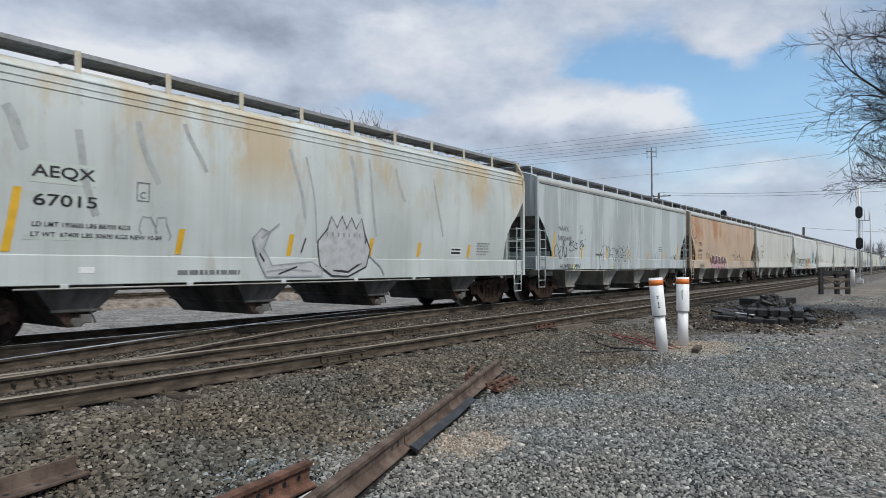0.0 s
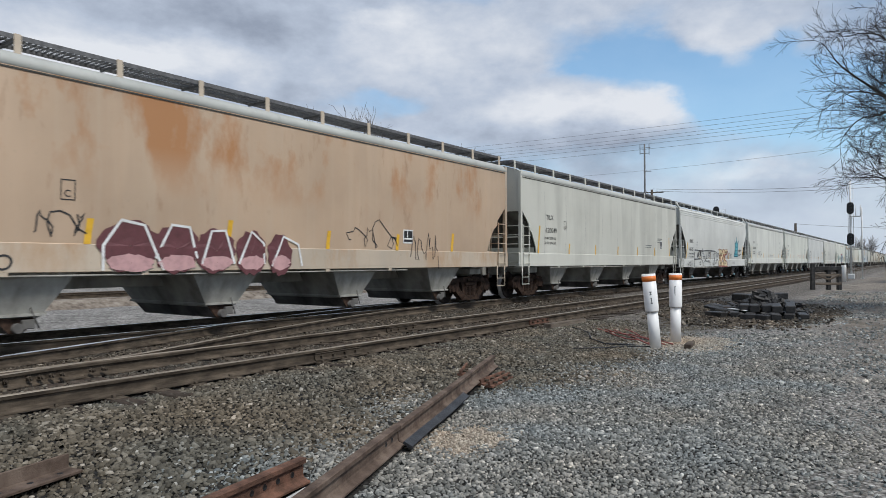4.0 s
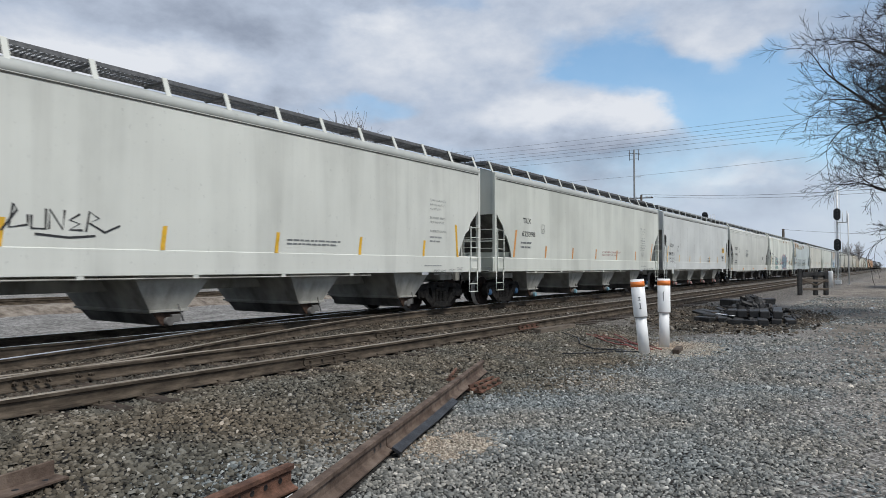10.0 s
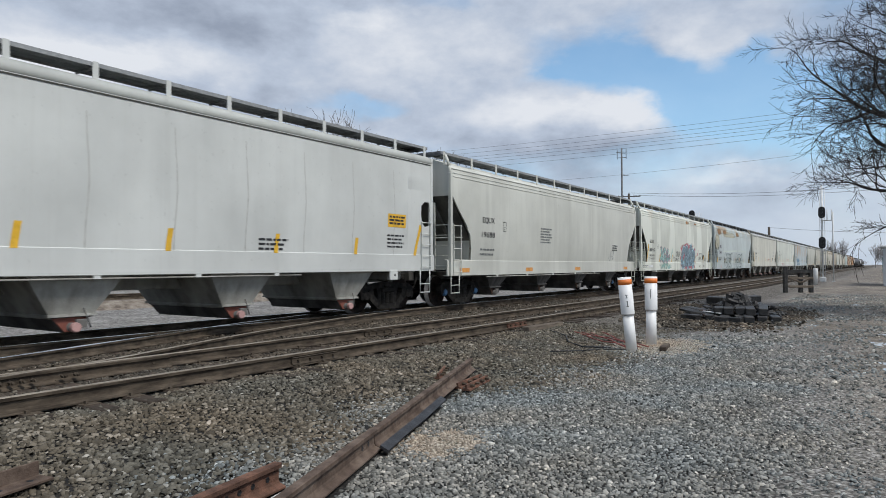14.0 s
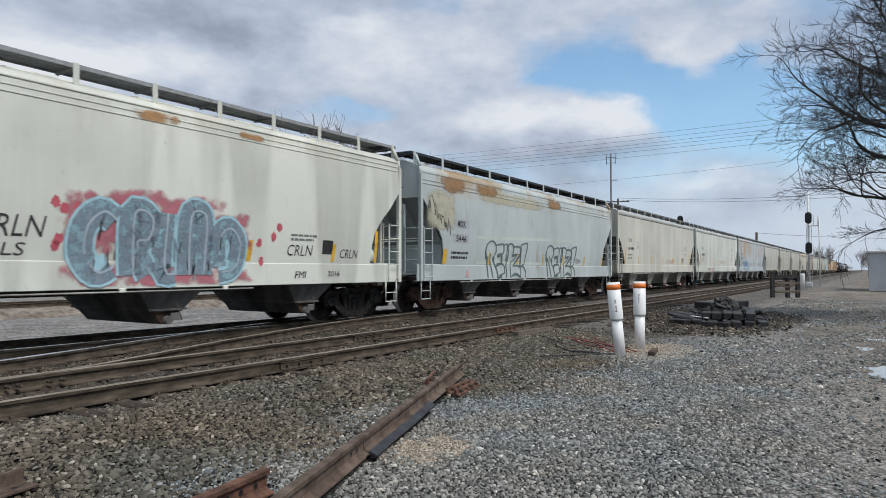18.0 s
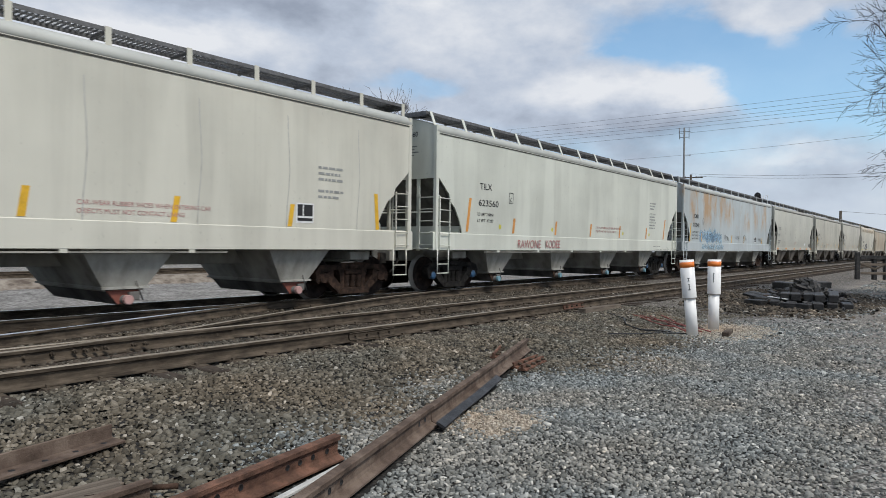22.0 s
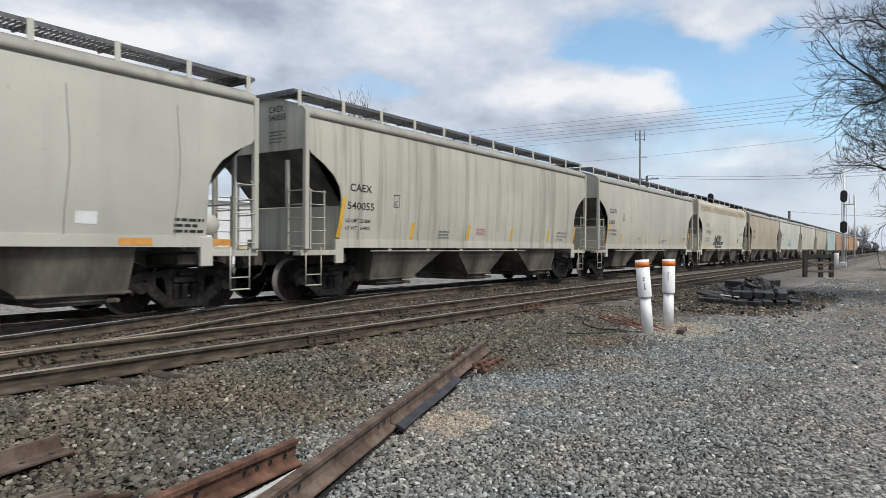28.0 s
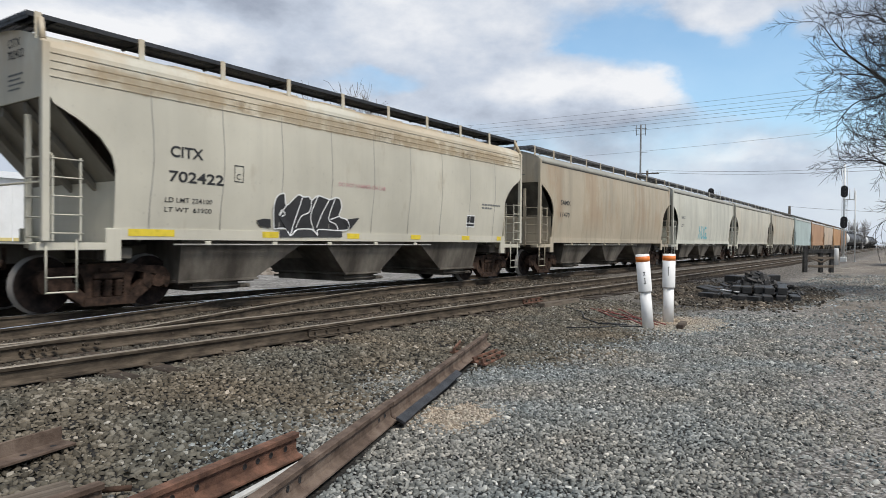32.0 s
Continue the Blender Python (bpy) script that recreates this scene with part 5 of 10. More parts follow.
def lettering(car, style, text, u, z, height, width=None, ink=None, slant=0.0, name="lettering", bold=0.008, outline=0.0, lift=0.006):
    """Text with its lower left corner at (u, z), capitals of that height, squeezed or spread to a width."""
    vs, fs = glyphs(text, bold, outline)
    if not len(vs):
        return None
    lo, hi = vs.min(0), vs.max(0)
    k = height / 0.72
    kx = width / (hi[0] - lo[0]) if width else k
    pts = [(u + (x - lo[0]) * kx + slant * y * k, z + y * k) for x, y in vs]
    # words stand apart as parts of their own
    spans = sorted((min(pts[i][0] for i in f), max(pts[i][0] for i in f), n) for n, f in enumerate(fs))
    words, edge = [], -1e9
    for a_, b_, n in spans:
        if a_ > edge + 0.45 * height:
            words.append([])
        words[-1].append(n)
        edge = max(edge, b_)
    made = None
    for word in words:
        used = {}
        faces = [tuple(used.setdefault(i, len(used)) for i in fs[n]) for n in word]
        made = part(name, Shape().add(on_side(style, [pts[i] for i in used], lift), faces), ink or BLACK_INK, car)
    return made


def bars(car, style, u, z, widths, height=0.05, gap=0.09, ink=None):
    """Lines of writing too small to read."""
    made = None
    for i, w in enumerate(widths):
        if w <= 0:
            continue
        zz = z - i * gap
        rng = random.Random(int(u * 100) + i)
        x = u
        while x < u + w:
            d = rng.uniform(0.06, 0.2)
            e = min(x + d, u + w)
            made = part("small_writing", Shape().add(on_side(style, [(x, zz), (e, zz), (e, zz + height), (x, zz + height)]), [(0, 1, 2, 3)]), ink or GREY_INK, car)
            x = e + 0.03
    return made


def patch(car, style, outline, ink, name, lift=0.004, label=""):
    """A flat painted shape; the outline is cut into rows so that it follows the side."""
    s = Shape().add(on_side(style, outline, lift), [tuple(range(len(outline)))])
    return part(name, s, ink, car, label)


def tape(car, style, u, z, h=0.32, w=0.085, lean=0.03, ink=None):
    rows = [[(u + lean * (zz - z) / 0.3, zz), (u + w + lean * (zz - z) / 0.3, zz)] for zz in np.linspace(z, z + h, 4)]
    s = Shape().grid([on_side(style, r, 0.005) for r in rows])
    return part("reflective_tape", s, ink or YELLOW, car)


def strokes(car, style, lines, width, ink, name="graffiti", lift=0.007):
    """Sprayed lines: each a run of (u, z) points, cut short enough to follow the side."""
    made = None
    for line in lines:
        s = Shape()
        pts = []
        for (x0, z0), (x1, z1) in zip(line, line[1:]):
            n = max(1, int(math.hypot(x1 - x0, z1 - z0) / 0.25))
            pts += [(x0 + (x1 - x0) * i / n, z0 + (z1 - z0) * i / n) for i in range(n)]
        pts.append(line[-1])
        left, right = [], []
        for i, p in enumerate(pts):
            a_, b_ = pts[max(i - 1, 0)], pts[min(i + 1, len(pts) - 1)]
            dx, dz = b_[0] - a_[0], b_[1] - a_[1]
            k = width / 2 / (math.hypot(dx, dz) or 1)
            left.append((p[0] - dz * k, p[1] + dx * k))
            right.append((p[0] + dz * k, p[1] - dx * k))
        s.grid([on_side(style, left, lift), on_side(style, right, lift)])
        made = part(name, s, ink, car)
    return made


def hopper_car(n, style, L, body, label, steel=None, cap=None, under=None, brackets=12, seams=0, trim=None, walk_grey=None, group="hopper cars of the train", windows=False, slope=None, gate_cap=None, gate_paint=None):
    st = STYLES[style]
    trim = trim or body
    under = under or (GRIME_TAN if style in GRAIN else GRIME_SHADE if style in FLAT else BAY_SHADE)
    sheet = walk_grey is not None or style == "boxed" or style in ROUND
    splay = brackets == 14
    steel = steel or STEEL_DARK
    car = thing("hopper_car", label, "railway car", group)
    k = (style, L)
    for sign in (-1, 1):
        side = part("side_sheet", once(("side", *k, sign, windows), lambda: side_sheet(style, L, sign, windows)), body, car)
        part("side_sill", once(("sill", *k, sign), lambda: side_sill(style, L, sign)), trim, car)
        part("roof_walk", once(("walk", L, sign, sheet, brackets), lambda: walk_board(L, sign, brackets, sheet)), walk_grey or (TREAD if sheet else GRATING), car, "grey steel grating")
        br = once(("bracket", style, sign, splay), lambda: bracket(style, sign, splay))
        for i in range(brackets):
            part("walk_bracket", br, trim, car, at=(0.05 + (L - 0.1) * i / (brackets - 1), 0, 0))
        for zz in st["rib_z"]:
            def rib(zz=zz, sign=sign):
                w = half_width(style, zz)
                return Shape().prism([(sign * (w - 0.02), zz - 0.022), (sign * (w + 0.014), zz - 0.008), (sign * (w + 0.014), zz + 0.008), (sign * (w - 0.02), zz + 0.022)], 0.1, L - 0.1, "x").mesh("roof_rib")
            part("roof_rib", once(("rib", *k, zz, sign), rib), body, car)
        if style not in ROUND:
            # thin dark strip standing in for the shade below the roof lip
            def eave_line(sign=sign):
                z1 = st["wall"][-1][0] + (0.0 if style in FLAT else -0.01)
                w = st["wall"][-1][1]
                low, tall = (0.045, 0.026) if style in FLAT else (0.03, 0.04)
                return Shape().prism([(sign * (w - 0.01), z1 - low), (sign * (w + 0.011), z1 - low), (sign * (w + 0.011), z1 - low + tall), (sign * (w - 0.01), z1 - low + tall)], 0.06, L - 0.06, "x").mesh("shade_strip")
            part("shade_strip", once(("eave_line", *k, sign), eave_line), EAVE_SHADE, car, "dark strip for the shade under the roof edge")
        if sign < 0:
            for i in range(seams):
                def seam():
                    zs = np.linspace(st["wall"][0][0] + 0.02, st["wall"][-1][0] - 0.35, 7)
                    return Shape().grid([on_side(style, [(-0.008 + 0.03 * math.sin(3 * z), z), (0.010 + 0.03 * math.sin(3 * z), z)], 0.003) for z in zs]).mesh("weld_seam")
                part("weld_seam", once(("seam", style), seam), GREY_SEAM if style in GRAIN else FAINT_SEAM, car, at=(1.75 + (L - 3.5) * i / max(1, seams - 1), 0, 0))
        for back in (False, True):
            u = L if back else 0.0
            z0, z1 = st["sill"][0], st["cut"][0][1] + 0.1
            def post(sign=sign, back=back):
                w = half_width(style, min(z1, 3.4)) + 0.012
                a_, b_ = sorted((sign * (w - 0.10), sign * w))
                c = L - 0.05 if back else 0.05
                s = Shape().box(c - 0.055, c + 0.055, a_, b_, z0, 4.22 if style in FLAT else (4.12 if style in GRAIN else 3.95), 0.008)
                if style in ROUND:
                    e = 1 if back else -1
                    s.pipe([(c, sign * (w - 0.05), 3.9), (c + e * 0.01, sign * (w - 0.08), 4.15), (c - e * 0.03, sign * 1.36, 4.5)], 0.045)
                return s.mesh("corner_post")
            part("corner_post", once(("post", *k, sign, back), post), trim, car)
            w = half_width(style, z0) + 0.03
            ua, ub = (0.14, 0.55) if not back else (L - 0.55, L - 0.14)
            part("ladder", once(("lad", *k, sign, back), lambda: ladder(sign, ua, ub, st["sill"][0], 2.48, half_width(style, 1.9), 5)), trim, car)
            part("step", once(("step", *k, sign, back), lambda: stirrup(sign, ua - 0.06, ub - 0.02, st["step"], st["sill"][0] + 0.02, w)), trim, car)
    part("roof", once(("roof", *k), lambda: roof_sheet(style, L)), ROOF_DULLED if style in FLAT else ROOF_SOOTY if style == "grain" else body, car)
    for back in (False, True):
        part("end_sheet", once(("end", *k, back), lambda: end_sheet(style, L, back)), body, car)
        sl = part("slope_sheet", once(("slope", *k, back), lambda: slope_sheet(style, L, back)), slope or SLOPE_SHADE, car)
        for y in ((-0.8, 0.0, 0.8) if style in ROUND else ()):
            part("stiffener", once(("stiff", *k, back), lambda: stiffener(style, L, back)), slope or SLOPE_SHADE, sl, at=(0, y, 0))
        if windows:
            for sign in (-1, 1):
                part("end_panel", once(("window", *k, back, sign), lambda: window_end(style, L, back, sign)), body, car, "closed end panel with a cornered opening")
        end = st["cut"][-1][0] + 0.06
        part("bolster_web", once(("web", *k, back), lambda: Shape().box(*((L - end, L - end + 0.02) if back else (end, end + 0.02)), -1.44, 1.44, 1.1, st["cut"][0][1] - (end - 0.12) / 0.92 - 0.02).mesh("bolster_web")), trim, car)
        part("cross_walk", once(("cross", L, back), lambda: cross_walk(L, back)), walk_grey or GRATING, car)
        part("coupler", once(("coupler", L, back), lambda: coupler(back, L)), steel, car)
    part("end_ladder", once(("endlad", L), lambda: end_ladder(0.03, 1.1, 2.5, 5)), trim, car)
    part("end_ladder", once(("endladb", L), lambda: end_ladder(L - 0.03, 1.1, 2.5, 5)), trim, car)
    part("centre_sill", once(("under", L), lambda: centre_sill(L)), under, car)
    for u in (st["truck"], L - st["truck"]):
        part("body_bolster", once("bbolster", lambda: Shape().box(-0.3, 0.3, -1.3, 1.3, 0.86, 1.055, 0.02).mesh("body_bolster")), under, car, at=(u, 0, 0))
    for u in (0.45, L - 0.45):
        part("end_platform", once("platform", lambda: Shape().box(-0.53, 0.53, -1.38, 1.38, 1.105, 1.125, 0.004).mesh("end_platform")), trim, car, at=(u, 0, 0))
    box = part("brake_housing", once(("bh", L), lambda: Shape().box(L - 0.16, L - 0.02, 0.42, 0.68, 1.8, 2.2, 0.02).mesh("brake_housing")), trim, car)
    part("brake_wheel", once(("bw", L), lambda: brake_wheel(L)), trim, box)
    bar = once("bar", lambda: Shape().tube((0, -1.45, 2.05), (0, 1.45, 2.05), 0.018, n=6).mesh("grab_bar"))
    for u in (L - 0.05, 0.05):
        part("grab_bar", bar, trim, car, at=(u, 0, 0))
    part("air_reservoir", once("tank", lambda: Shape().lathe([(0.0, -0.4), (0.17, -0.4), (0.2, -0.35), (0.2, 0.35), (0.17, 0.4), (0.0, 0.4)], 14, "y").mesh("air_reservoir")), trim, car, at=(L - 0.72, -0.72, 1.62))
    part("brake_stand", once("stand", lambda: Shape().box(-0.3, 0.0, -1.0, -0.94, 1.12, 1.72, 0.01).box(-0.32, 0.9, -0.95, -0.6, 1.127, 1.2, 0.01).box(-0.06, 0.02, -1.04, -0.9, 1.12, 1.85, 0.01).mesh("brake_stand")), trim, car, at=(L - 0.98, 0, 0))
    part("end_post", once("endpost", lambda: Shape().box(-0.04, 0.04, -0.04, 0.04, 1.05, 3.1, 0.008).mesh("end_post")), trim, car, at=(0.08, -0.95, 0))
    part("end_post", once("endpost", None), trim, car, at=(L - 0.08, -0.95, 0))
    nb = st["bays"]
    span = (L - 5.0) / nb if style not in GRAIN else (L - 4.6) / nb
    first = (2.5 if style not in GRAIN else 2.3) + span / 2
    for i in range(nb):
        if style in GRAIN:
            half = span / 2 - 0.12
            lo, hi = ((-half + 0.05, 0.2) if i == 0 else (-0.2, half - 0.05) if i == nb - 1 else (-0.62, 0.62))
            at = first + span * i
        else:
            half, lo, hi = (0.80, -0.36, 0.36) if style in FLAT else (0.74, -0.36, 0.36)
            at = L / 2 + (i - (nb - 1) / 2) * (L - 6.2) / (nb - 1) * 0.98
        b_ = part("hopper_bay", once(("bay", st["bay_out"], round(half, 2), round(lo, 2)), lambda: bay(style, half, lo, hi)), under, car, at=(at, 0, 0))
        part("outlet_gate", once(("outlet", style), lambda: outlet(style)), BAY_SHADE if style not in GRAIN else under, b_, at=((lo + hi) / 2, 0, 0))
        if style not in GRAIN:
            part("gate_end", once("gate_end", lambda: Shape().prism([(-0.34, 0.205), (0.34, 0.205), (0.10, -0.075), (-0.10, -0.075)], -1.225, -1.203, "y").mesh("gate_end")), gate_paint or STEEL_BROWN, b_, at=((lo + hi) / 2, 0, st["bay_out"]))
        if gate_cap:
            part("outlet_cap", once("outcap", lambda: Shape().lathe([(0.0, -0.045), (0.072, -0.045), (0.08, -0.035), (0.08, 0.03), (0.0, 0.03)], 14, "y", smooth=False).mesh("outlet_cap")), gate_cap, b_, "coloured plastic outlet cap", at=((lo + hi) / 2, -1.36, st["bay_out"]))
    for i in range(7):
        part("hatch_cover", once("hatch", hatch), body, car, at=(1.6 + (L - 3.2) * i / 6, 0, 0))
    rod = once(("rod", L, style), lambda: Shape().tube((2.2, -half_width(style, 1.6) + 0.02, st["sill"][0] - 0.05), (L - 5.0, -half_width(style, 1.6) + 0.02, st["sill"][0] - 0.05), 0.016, n=6).mesh("brake_rod"))
    pipe_ = part("brake_rod", rod, GRIME_SHADE, car)
    for i in range(5):
        part("rod_clip", once(("clip", style), lambda: Shape().box(-0.06, 0.06, -half_width(style, 1.6) - 0.005, -half_width(style, 1.6) + 0.03, st["sill"][0] - 0.06, st["sill"][0] + 0.01, 0.006).mesh("rod_clip")), trim, pipe_, at=(2.9 + (L - 8.6) * i / 4, 0, 0))
    for u in (st["truck"], L - st["truck"]):
        add_truck(car, u, steel, cap)
    if style in ("boxed", *GRAIN):
        for u in (st["truck"] + 0.36, L - st["truck"] - 0.36) if style == "boxed" else ():
            part("jacking_pad", once("pad", lambda: Shape().box(-0.16, 0.16, -1.59, -1.54, 0.86, 1.12, 0.012).mesh("jacking_pad")), trim, car, at=(u, 0, 0))
        for u in (st["truck"] + 0.33, L - st["truck"] - 0.33) if style == "boxed" else (1.17, L - 1.17):
            part("pad_hole", once(("hole", style), lambda: Shape().lathe([(0.0, -0.002), (0.034, -0.002), (0.034, 0.0)], 12, "y", (0, -1.592 if style == "boxed" else -1.523, 0.99)).mesh("pad_hole")), BLACK_INK, car, at=(u, 0, 0))
    return car


# dusty flat-car roofs, darkened so the light from above does not whiten them
ROOF_DULLED = paint("dusty darkened roof paint", (0.43, 0.445, 0.43), dirt=(0.22, 0.21, 0.195), streaks=0.4, seed=5.5)
ROOF_SOOTY = paint("sooty roof paint", (0.33, 0.325, 0.29), dirt=(0.13, 0.12, 0.105), streaks=0.6, seed=7.5)
EAVE_SHADE = plain("dark eave shade", (0.07, 0.068, 0.062), 0.8)
FAINT_SEAM = plain("faint weld seam", (0.44, 0.44, 0.415), 0.8)
GREY_SEAM = plain("dirt in weld seam", (0.27, 0.265, 0.245), 0.8)


def tank_car(n, L, body, label):
    car = thing("tank_car", label, "railway car", "tank cars of the train")
    prof = [(0.0, 0.25), (0.7, 0.32), (1.2, 0.55), (1.42, 0.9), (1.46, 1.2), (1.46, L - 1.2), (1.42, L - 0.9), (1.2, L - 0.55), (0.7, L - 0.32), (0.0, L - 0.25)]
    part("tank", once(("tank", L), lambda: Shape().lathe(prof, 24, "x", (0, 0, 2.62)).mesh("tank")), body, car)
    part("underframe", once(("tunder", L), lambda: Shape().box(-0.3, L + 0.3, -0.3, 0.3, 0.85, 1.2, 0.02).box(0.0, 2.6, -1.4, 1.4, 1.1, 1.16).box(L - 2.6, L, -1.4, 1.4, 1.1, 1.16).mesh("underframe")), STEEL_DARK, car)
    part("dome", once(("dome", L), lambda: Shape().lathe([(0.0, 4.5), (0.5, 4.48), (0.55, 4.3), (0.55, 3.9)], 16, "z", (L / 2, 0, 0)).box(L / 2 - 1.4, L / 2 + 1.4, -1.0, 1.0, 4.12, 4.16).mesh("dome")), body, car)
    part("handrail", once(("rail", L), lambda: Shape().tube((0.3, -1.48, 1.9), (L - 0.3, -1.48, 1.9), 0.02).tube((0.3, 1.48, 1.9), (L - 0.3, 1.48, 1.9), 0.02).mesh("handrail")), GALV, car)
    for u in (1.6, L - 1.6):
        add_truck(car, u, STEEL_DARK, None)
    return car


# ---- the train ----
SPEED, GAIN = 9.182, 0.0090  # metres a second at the start, and how much it gathers
START = [1.94, 19.94, 38.02, 56.04, 74.24, 92.67, 110.47, 128.61, 145.73, 164.0, 182.03, 199.36, 217.21, 235.73, 254.55, 270.6, 287.0, 303.16, 319.41, 335.5,
         351.8, 368.1, 384.4, 400.9, 417.2, 433.5, 449.8]


def travelled(t):
    return SPEED * t + GAIN * t * t / 2


CARS = []
BLACK_SPRAY, GREY_SPRAY = plain("black spray paint", (0.03, 0.03, 0.032), 0.6), plain("grey spray paint", (0.30, 0.32, 0.33), 0.7)


def soft_spray(name, colour, cover=0.8, ragged=2.6):
    """Sprayed paint that thins out softly towards the edges of its patch."""
    m = plain(name, colour, 0.7)
    nt = m.node_tree
    N, Lk = nt.nodes.new, nt.links.new
    out = next(n for n in nt.nodes if n.type == "OUTPUT_MATERIAL")
    tc = N("ShaderNodeTexCoord")
    sep = N("ShaderNodeSeparateXYZ")
    Lk(tc.outputs["Generated"], sep.inputs[0])

    def op(kind, a_, b_):
        n = N("ShaderNodeMath")
        n.operation = kind
        for i, v in enumerate((a_, b_)):
            if isinstance(v, (int, float)):
                n.inputs[i].default_value = v
            else:
                Lk(v, n.inputs[i])
        return n.outputs[0]

    far = None
    for axis in (0, 2):
        d = op("POWER", op("ABSOLUTE", op("MULTIPLY", op("SUBTRACT", sep.outputs[axis], 0.5), 2.0), 0.0), 4.0)
        far = d if far is None else op("ADD", far, d)
    cl = N("ShaderNodeTexNoise")
    Lk(tc.outputs["Object"], cl.inputs[0])
    cl.inputs["Scale"].default_value, cl.inputs["Detail"].default_value = 3.2, 7
    r = N("ShaderNodeMapRange")
    r.interpolation_type = "SMOOTHSTEP"
    Lk(op("ADD", far, op("MULTIPLY", op("SUBTRACT", cl.outputs[0], 0.42), ragged)), r.inputs[0])
    r.inputs[1].default_value, r.inputs[2].default_value, r.inputs[3].default_value, r.inputs[4].default_value = 0.1, 0.85, cover, 0.0
    edge = N("ShaderNodeMapRange")
    edge.interpolation_type = "SMOOTHSTEP"
    Lk(far, edge.inputs[0])
    edge.inputs[1].default_value, edge.inputs[2].default_value, edge.inputs[3].default_value, edge.inputs[4].default_value = 0.5, 1.0, 1.0, 0.0
    clear = N("ShaderNodeBsdfTransparent")
    mix = N("ShaderNodeMixShader")
    Lk(op("MULTIPLY", r.outputs[0], edge.outputs[0]), mix.inputs[0])
    Lk(clear.outputs[0], mix.inputs[1])
    Lk(nt.nodes["Principled BSDF"].outputs[0], mix.inputs[2])
    Lk(mix.outputs[0], out.inputs[0])
    return m


TEAL_SPRAY, TEAL_DARK = plain("teal spray paint", (0.11, 0.40, 0.47), 0.6), plain("dark teal spray paint", (0.015, 0.11, 0.16), 0.6)
RED_SPRAY, PINK_SPRAY = plain("red spray paint", (0.50, 0.10, 0.13), 0.6), plain("faded pink spray paint", (0.55, 0.33, 0.33), 0.7)
BLUE_SPRAY, PALE_BLUE = plain("blue spray paint", (0.16, 0.28, 0.42), 0.6), plain("pale blue spray paint", (0.35, 0.55, 0.62), 0.6)
PALE_TEAL = plain("pale teal spray paint", (0.36, 0.55, 0.52), 0.6)
FADED_RED = plain("faded red lettering", (0.42, 0.20, 0.19), 0.7)
MAROON, CREAM = plain("maroon spray paint", (0.27, 0.055, 0.05), 0.6), plain("cream spray paint", (0.72, 0.60, 0.36), 0.6)
SLATE_SPRAY = plain("slate grey spray paint", (0.20, 0.24, 0.28), 0.7)
PALE_REPAINT = paint("pale repaint", (0.55, 0.61, 0.575), streaks=0.1, seed=77.0)
PALE_YELLOW = plain("faded yellow paint dab", (0.62, 0.60, 0.22), 0.7)
GATE_RED = plain("rusty red gate paint", (0.20, 0.065, 0.045), 0.75)
FAINT_INK = plain("worn lettering paint", (0.29, 0.30, 0.29), 0.7)
GREY_BLUE = plain("grey-blue spray paint", (0.36, 0.43, 0.48), 0.7)
WASH_SLATE = spray("worn slate spray paint", (0.20, 0.25, 0.295), 0.66, 5.0)
GREEN_GREY = plain("green-grey spray paint", (0.12, 0.16, 0.155), 0.7)
PATCH_GREY_PALE = plain("pale grey spray paint", (0.47, 0.48, 0.48), 0.7)
PATCH_WHITE, PATCH_GREY = plain("white repaint", (0.72, 0.73, 0.72), 0.6), plain("grey repaint", (0.40, 0.42, 0.44), 0.6)


def marks(car, style, letters, number, at_l, at_n, ink=None, bold=0.01, height=0.175, load=None):
    """Reporting mark and number, each at (u, width, z); load gives the two lines under them at (u, width, z)."""
    lettering(car, style, letters, at_l[0], at_l[2], height, at_l[1], ink, bold=bold, name="reporting_mark")
    lettering(car, style, number, at_n[0], at_n[2], height, at_n[1], ink, bold=bold, name="car_number")
    if load:
        u, w, z, a_, b_ = load
        if a_:
            load_lines(car, style, a_, b_, u, z, ink, w)
        else:
            bars(car, style, u, z, (w, w * 0.95), 0.06, 0.15, ink or GREY_INK)
    # the same marks small on the leading end
    vs, fs = glyphs(letters + "\n" + number, 0.01)
    s = Shape().add([(0.020, -0.40 - x * 0.185, 4.17 + y * 0.185) for x, y in vs], fs)
    part("end_mark", s, ink or BLACK_INK, car)
    for k in range(4):
        z, w = 3.72 - 0.075 * k, (0.5, 0.42, 0.55, 0.4)[k]
        part("small_writing", Shape().add([(0.020, -0.42 - w, z), (0.020, -0.42, z), (0.020, -0.42, z + 0.028), (0.020, -0.42 - w, z + 0.028)], [(0, 1, 2, 3)]), GREY_INK, car)


def load_lines(car, style, a_, b_, u=1.78, z=2.07, ink=None, w=0.95):
    lettering(car, style, a_, u, z, 0.085, w, ink, name="load_limit", bold=0.006)
    lettering(car, style, b_, u, z - 0.17, 0.085, w, ink, name="light_weight", bold=0.006)


def plate_c(car, style, u, z, ink=None):
    s = Shape()
    for a_, b_, c_, d_ in ((0, 0.22, 0, 0.015), (0, 0.22, 0.30, 0.315), (0, 0.015, 0, 0.315), (0.205, 0.22, 0, 0.315)):
        s.add(on_side(style, [(u + a_, z + c_), (u + b_, z + c_), (u + b_, z + d_), (u + a_, z + d_)]), [(0, 1, 2, 3)])
    part("clearance_box", s, ink or BLACK_INK, car)
    lettering(car, style, "C", u + 0.055, z + 0.05, 0.11, None, ink, name="clearance_letter")


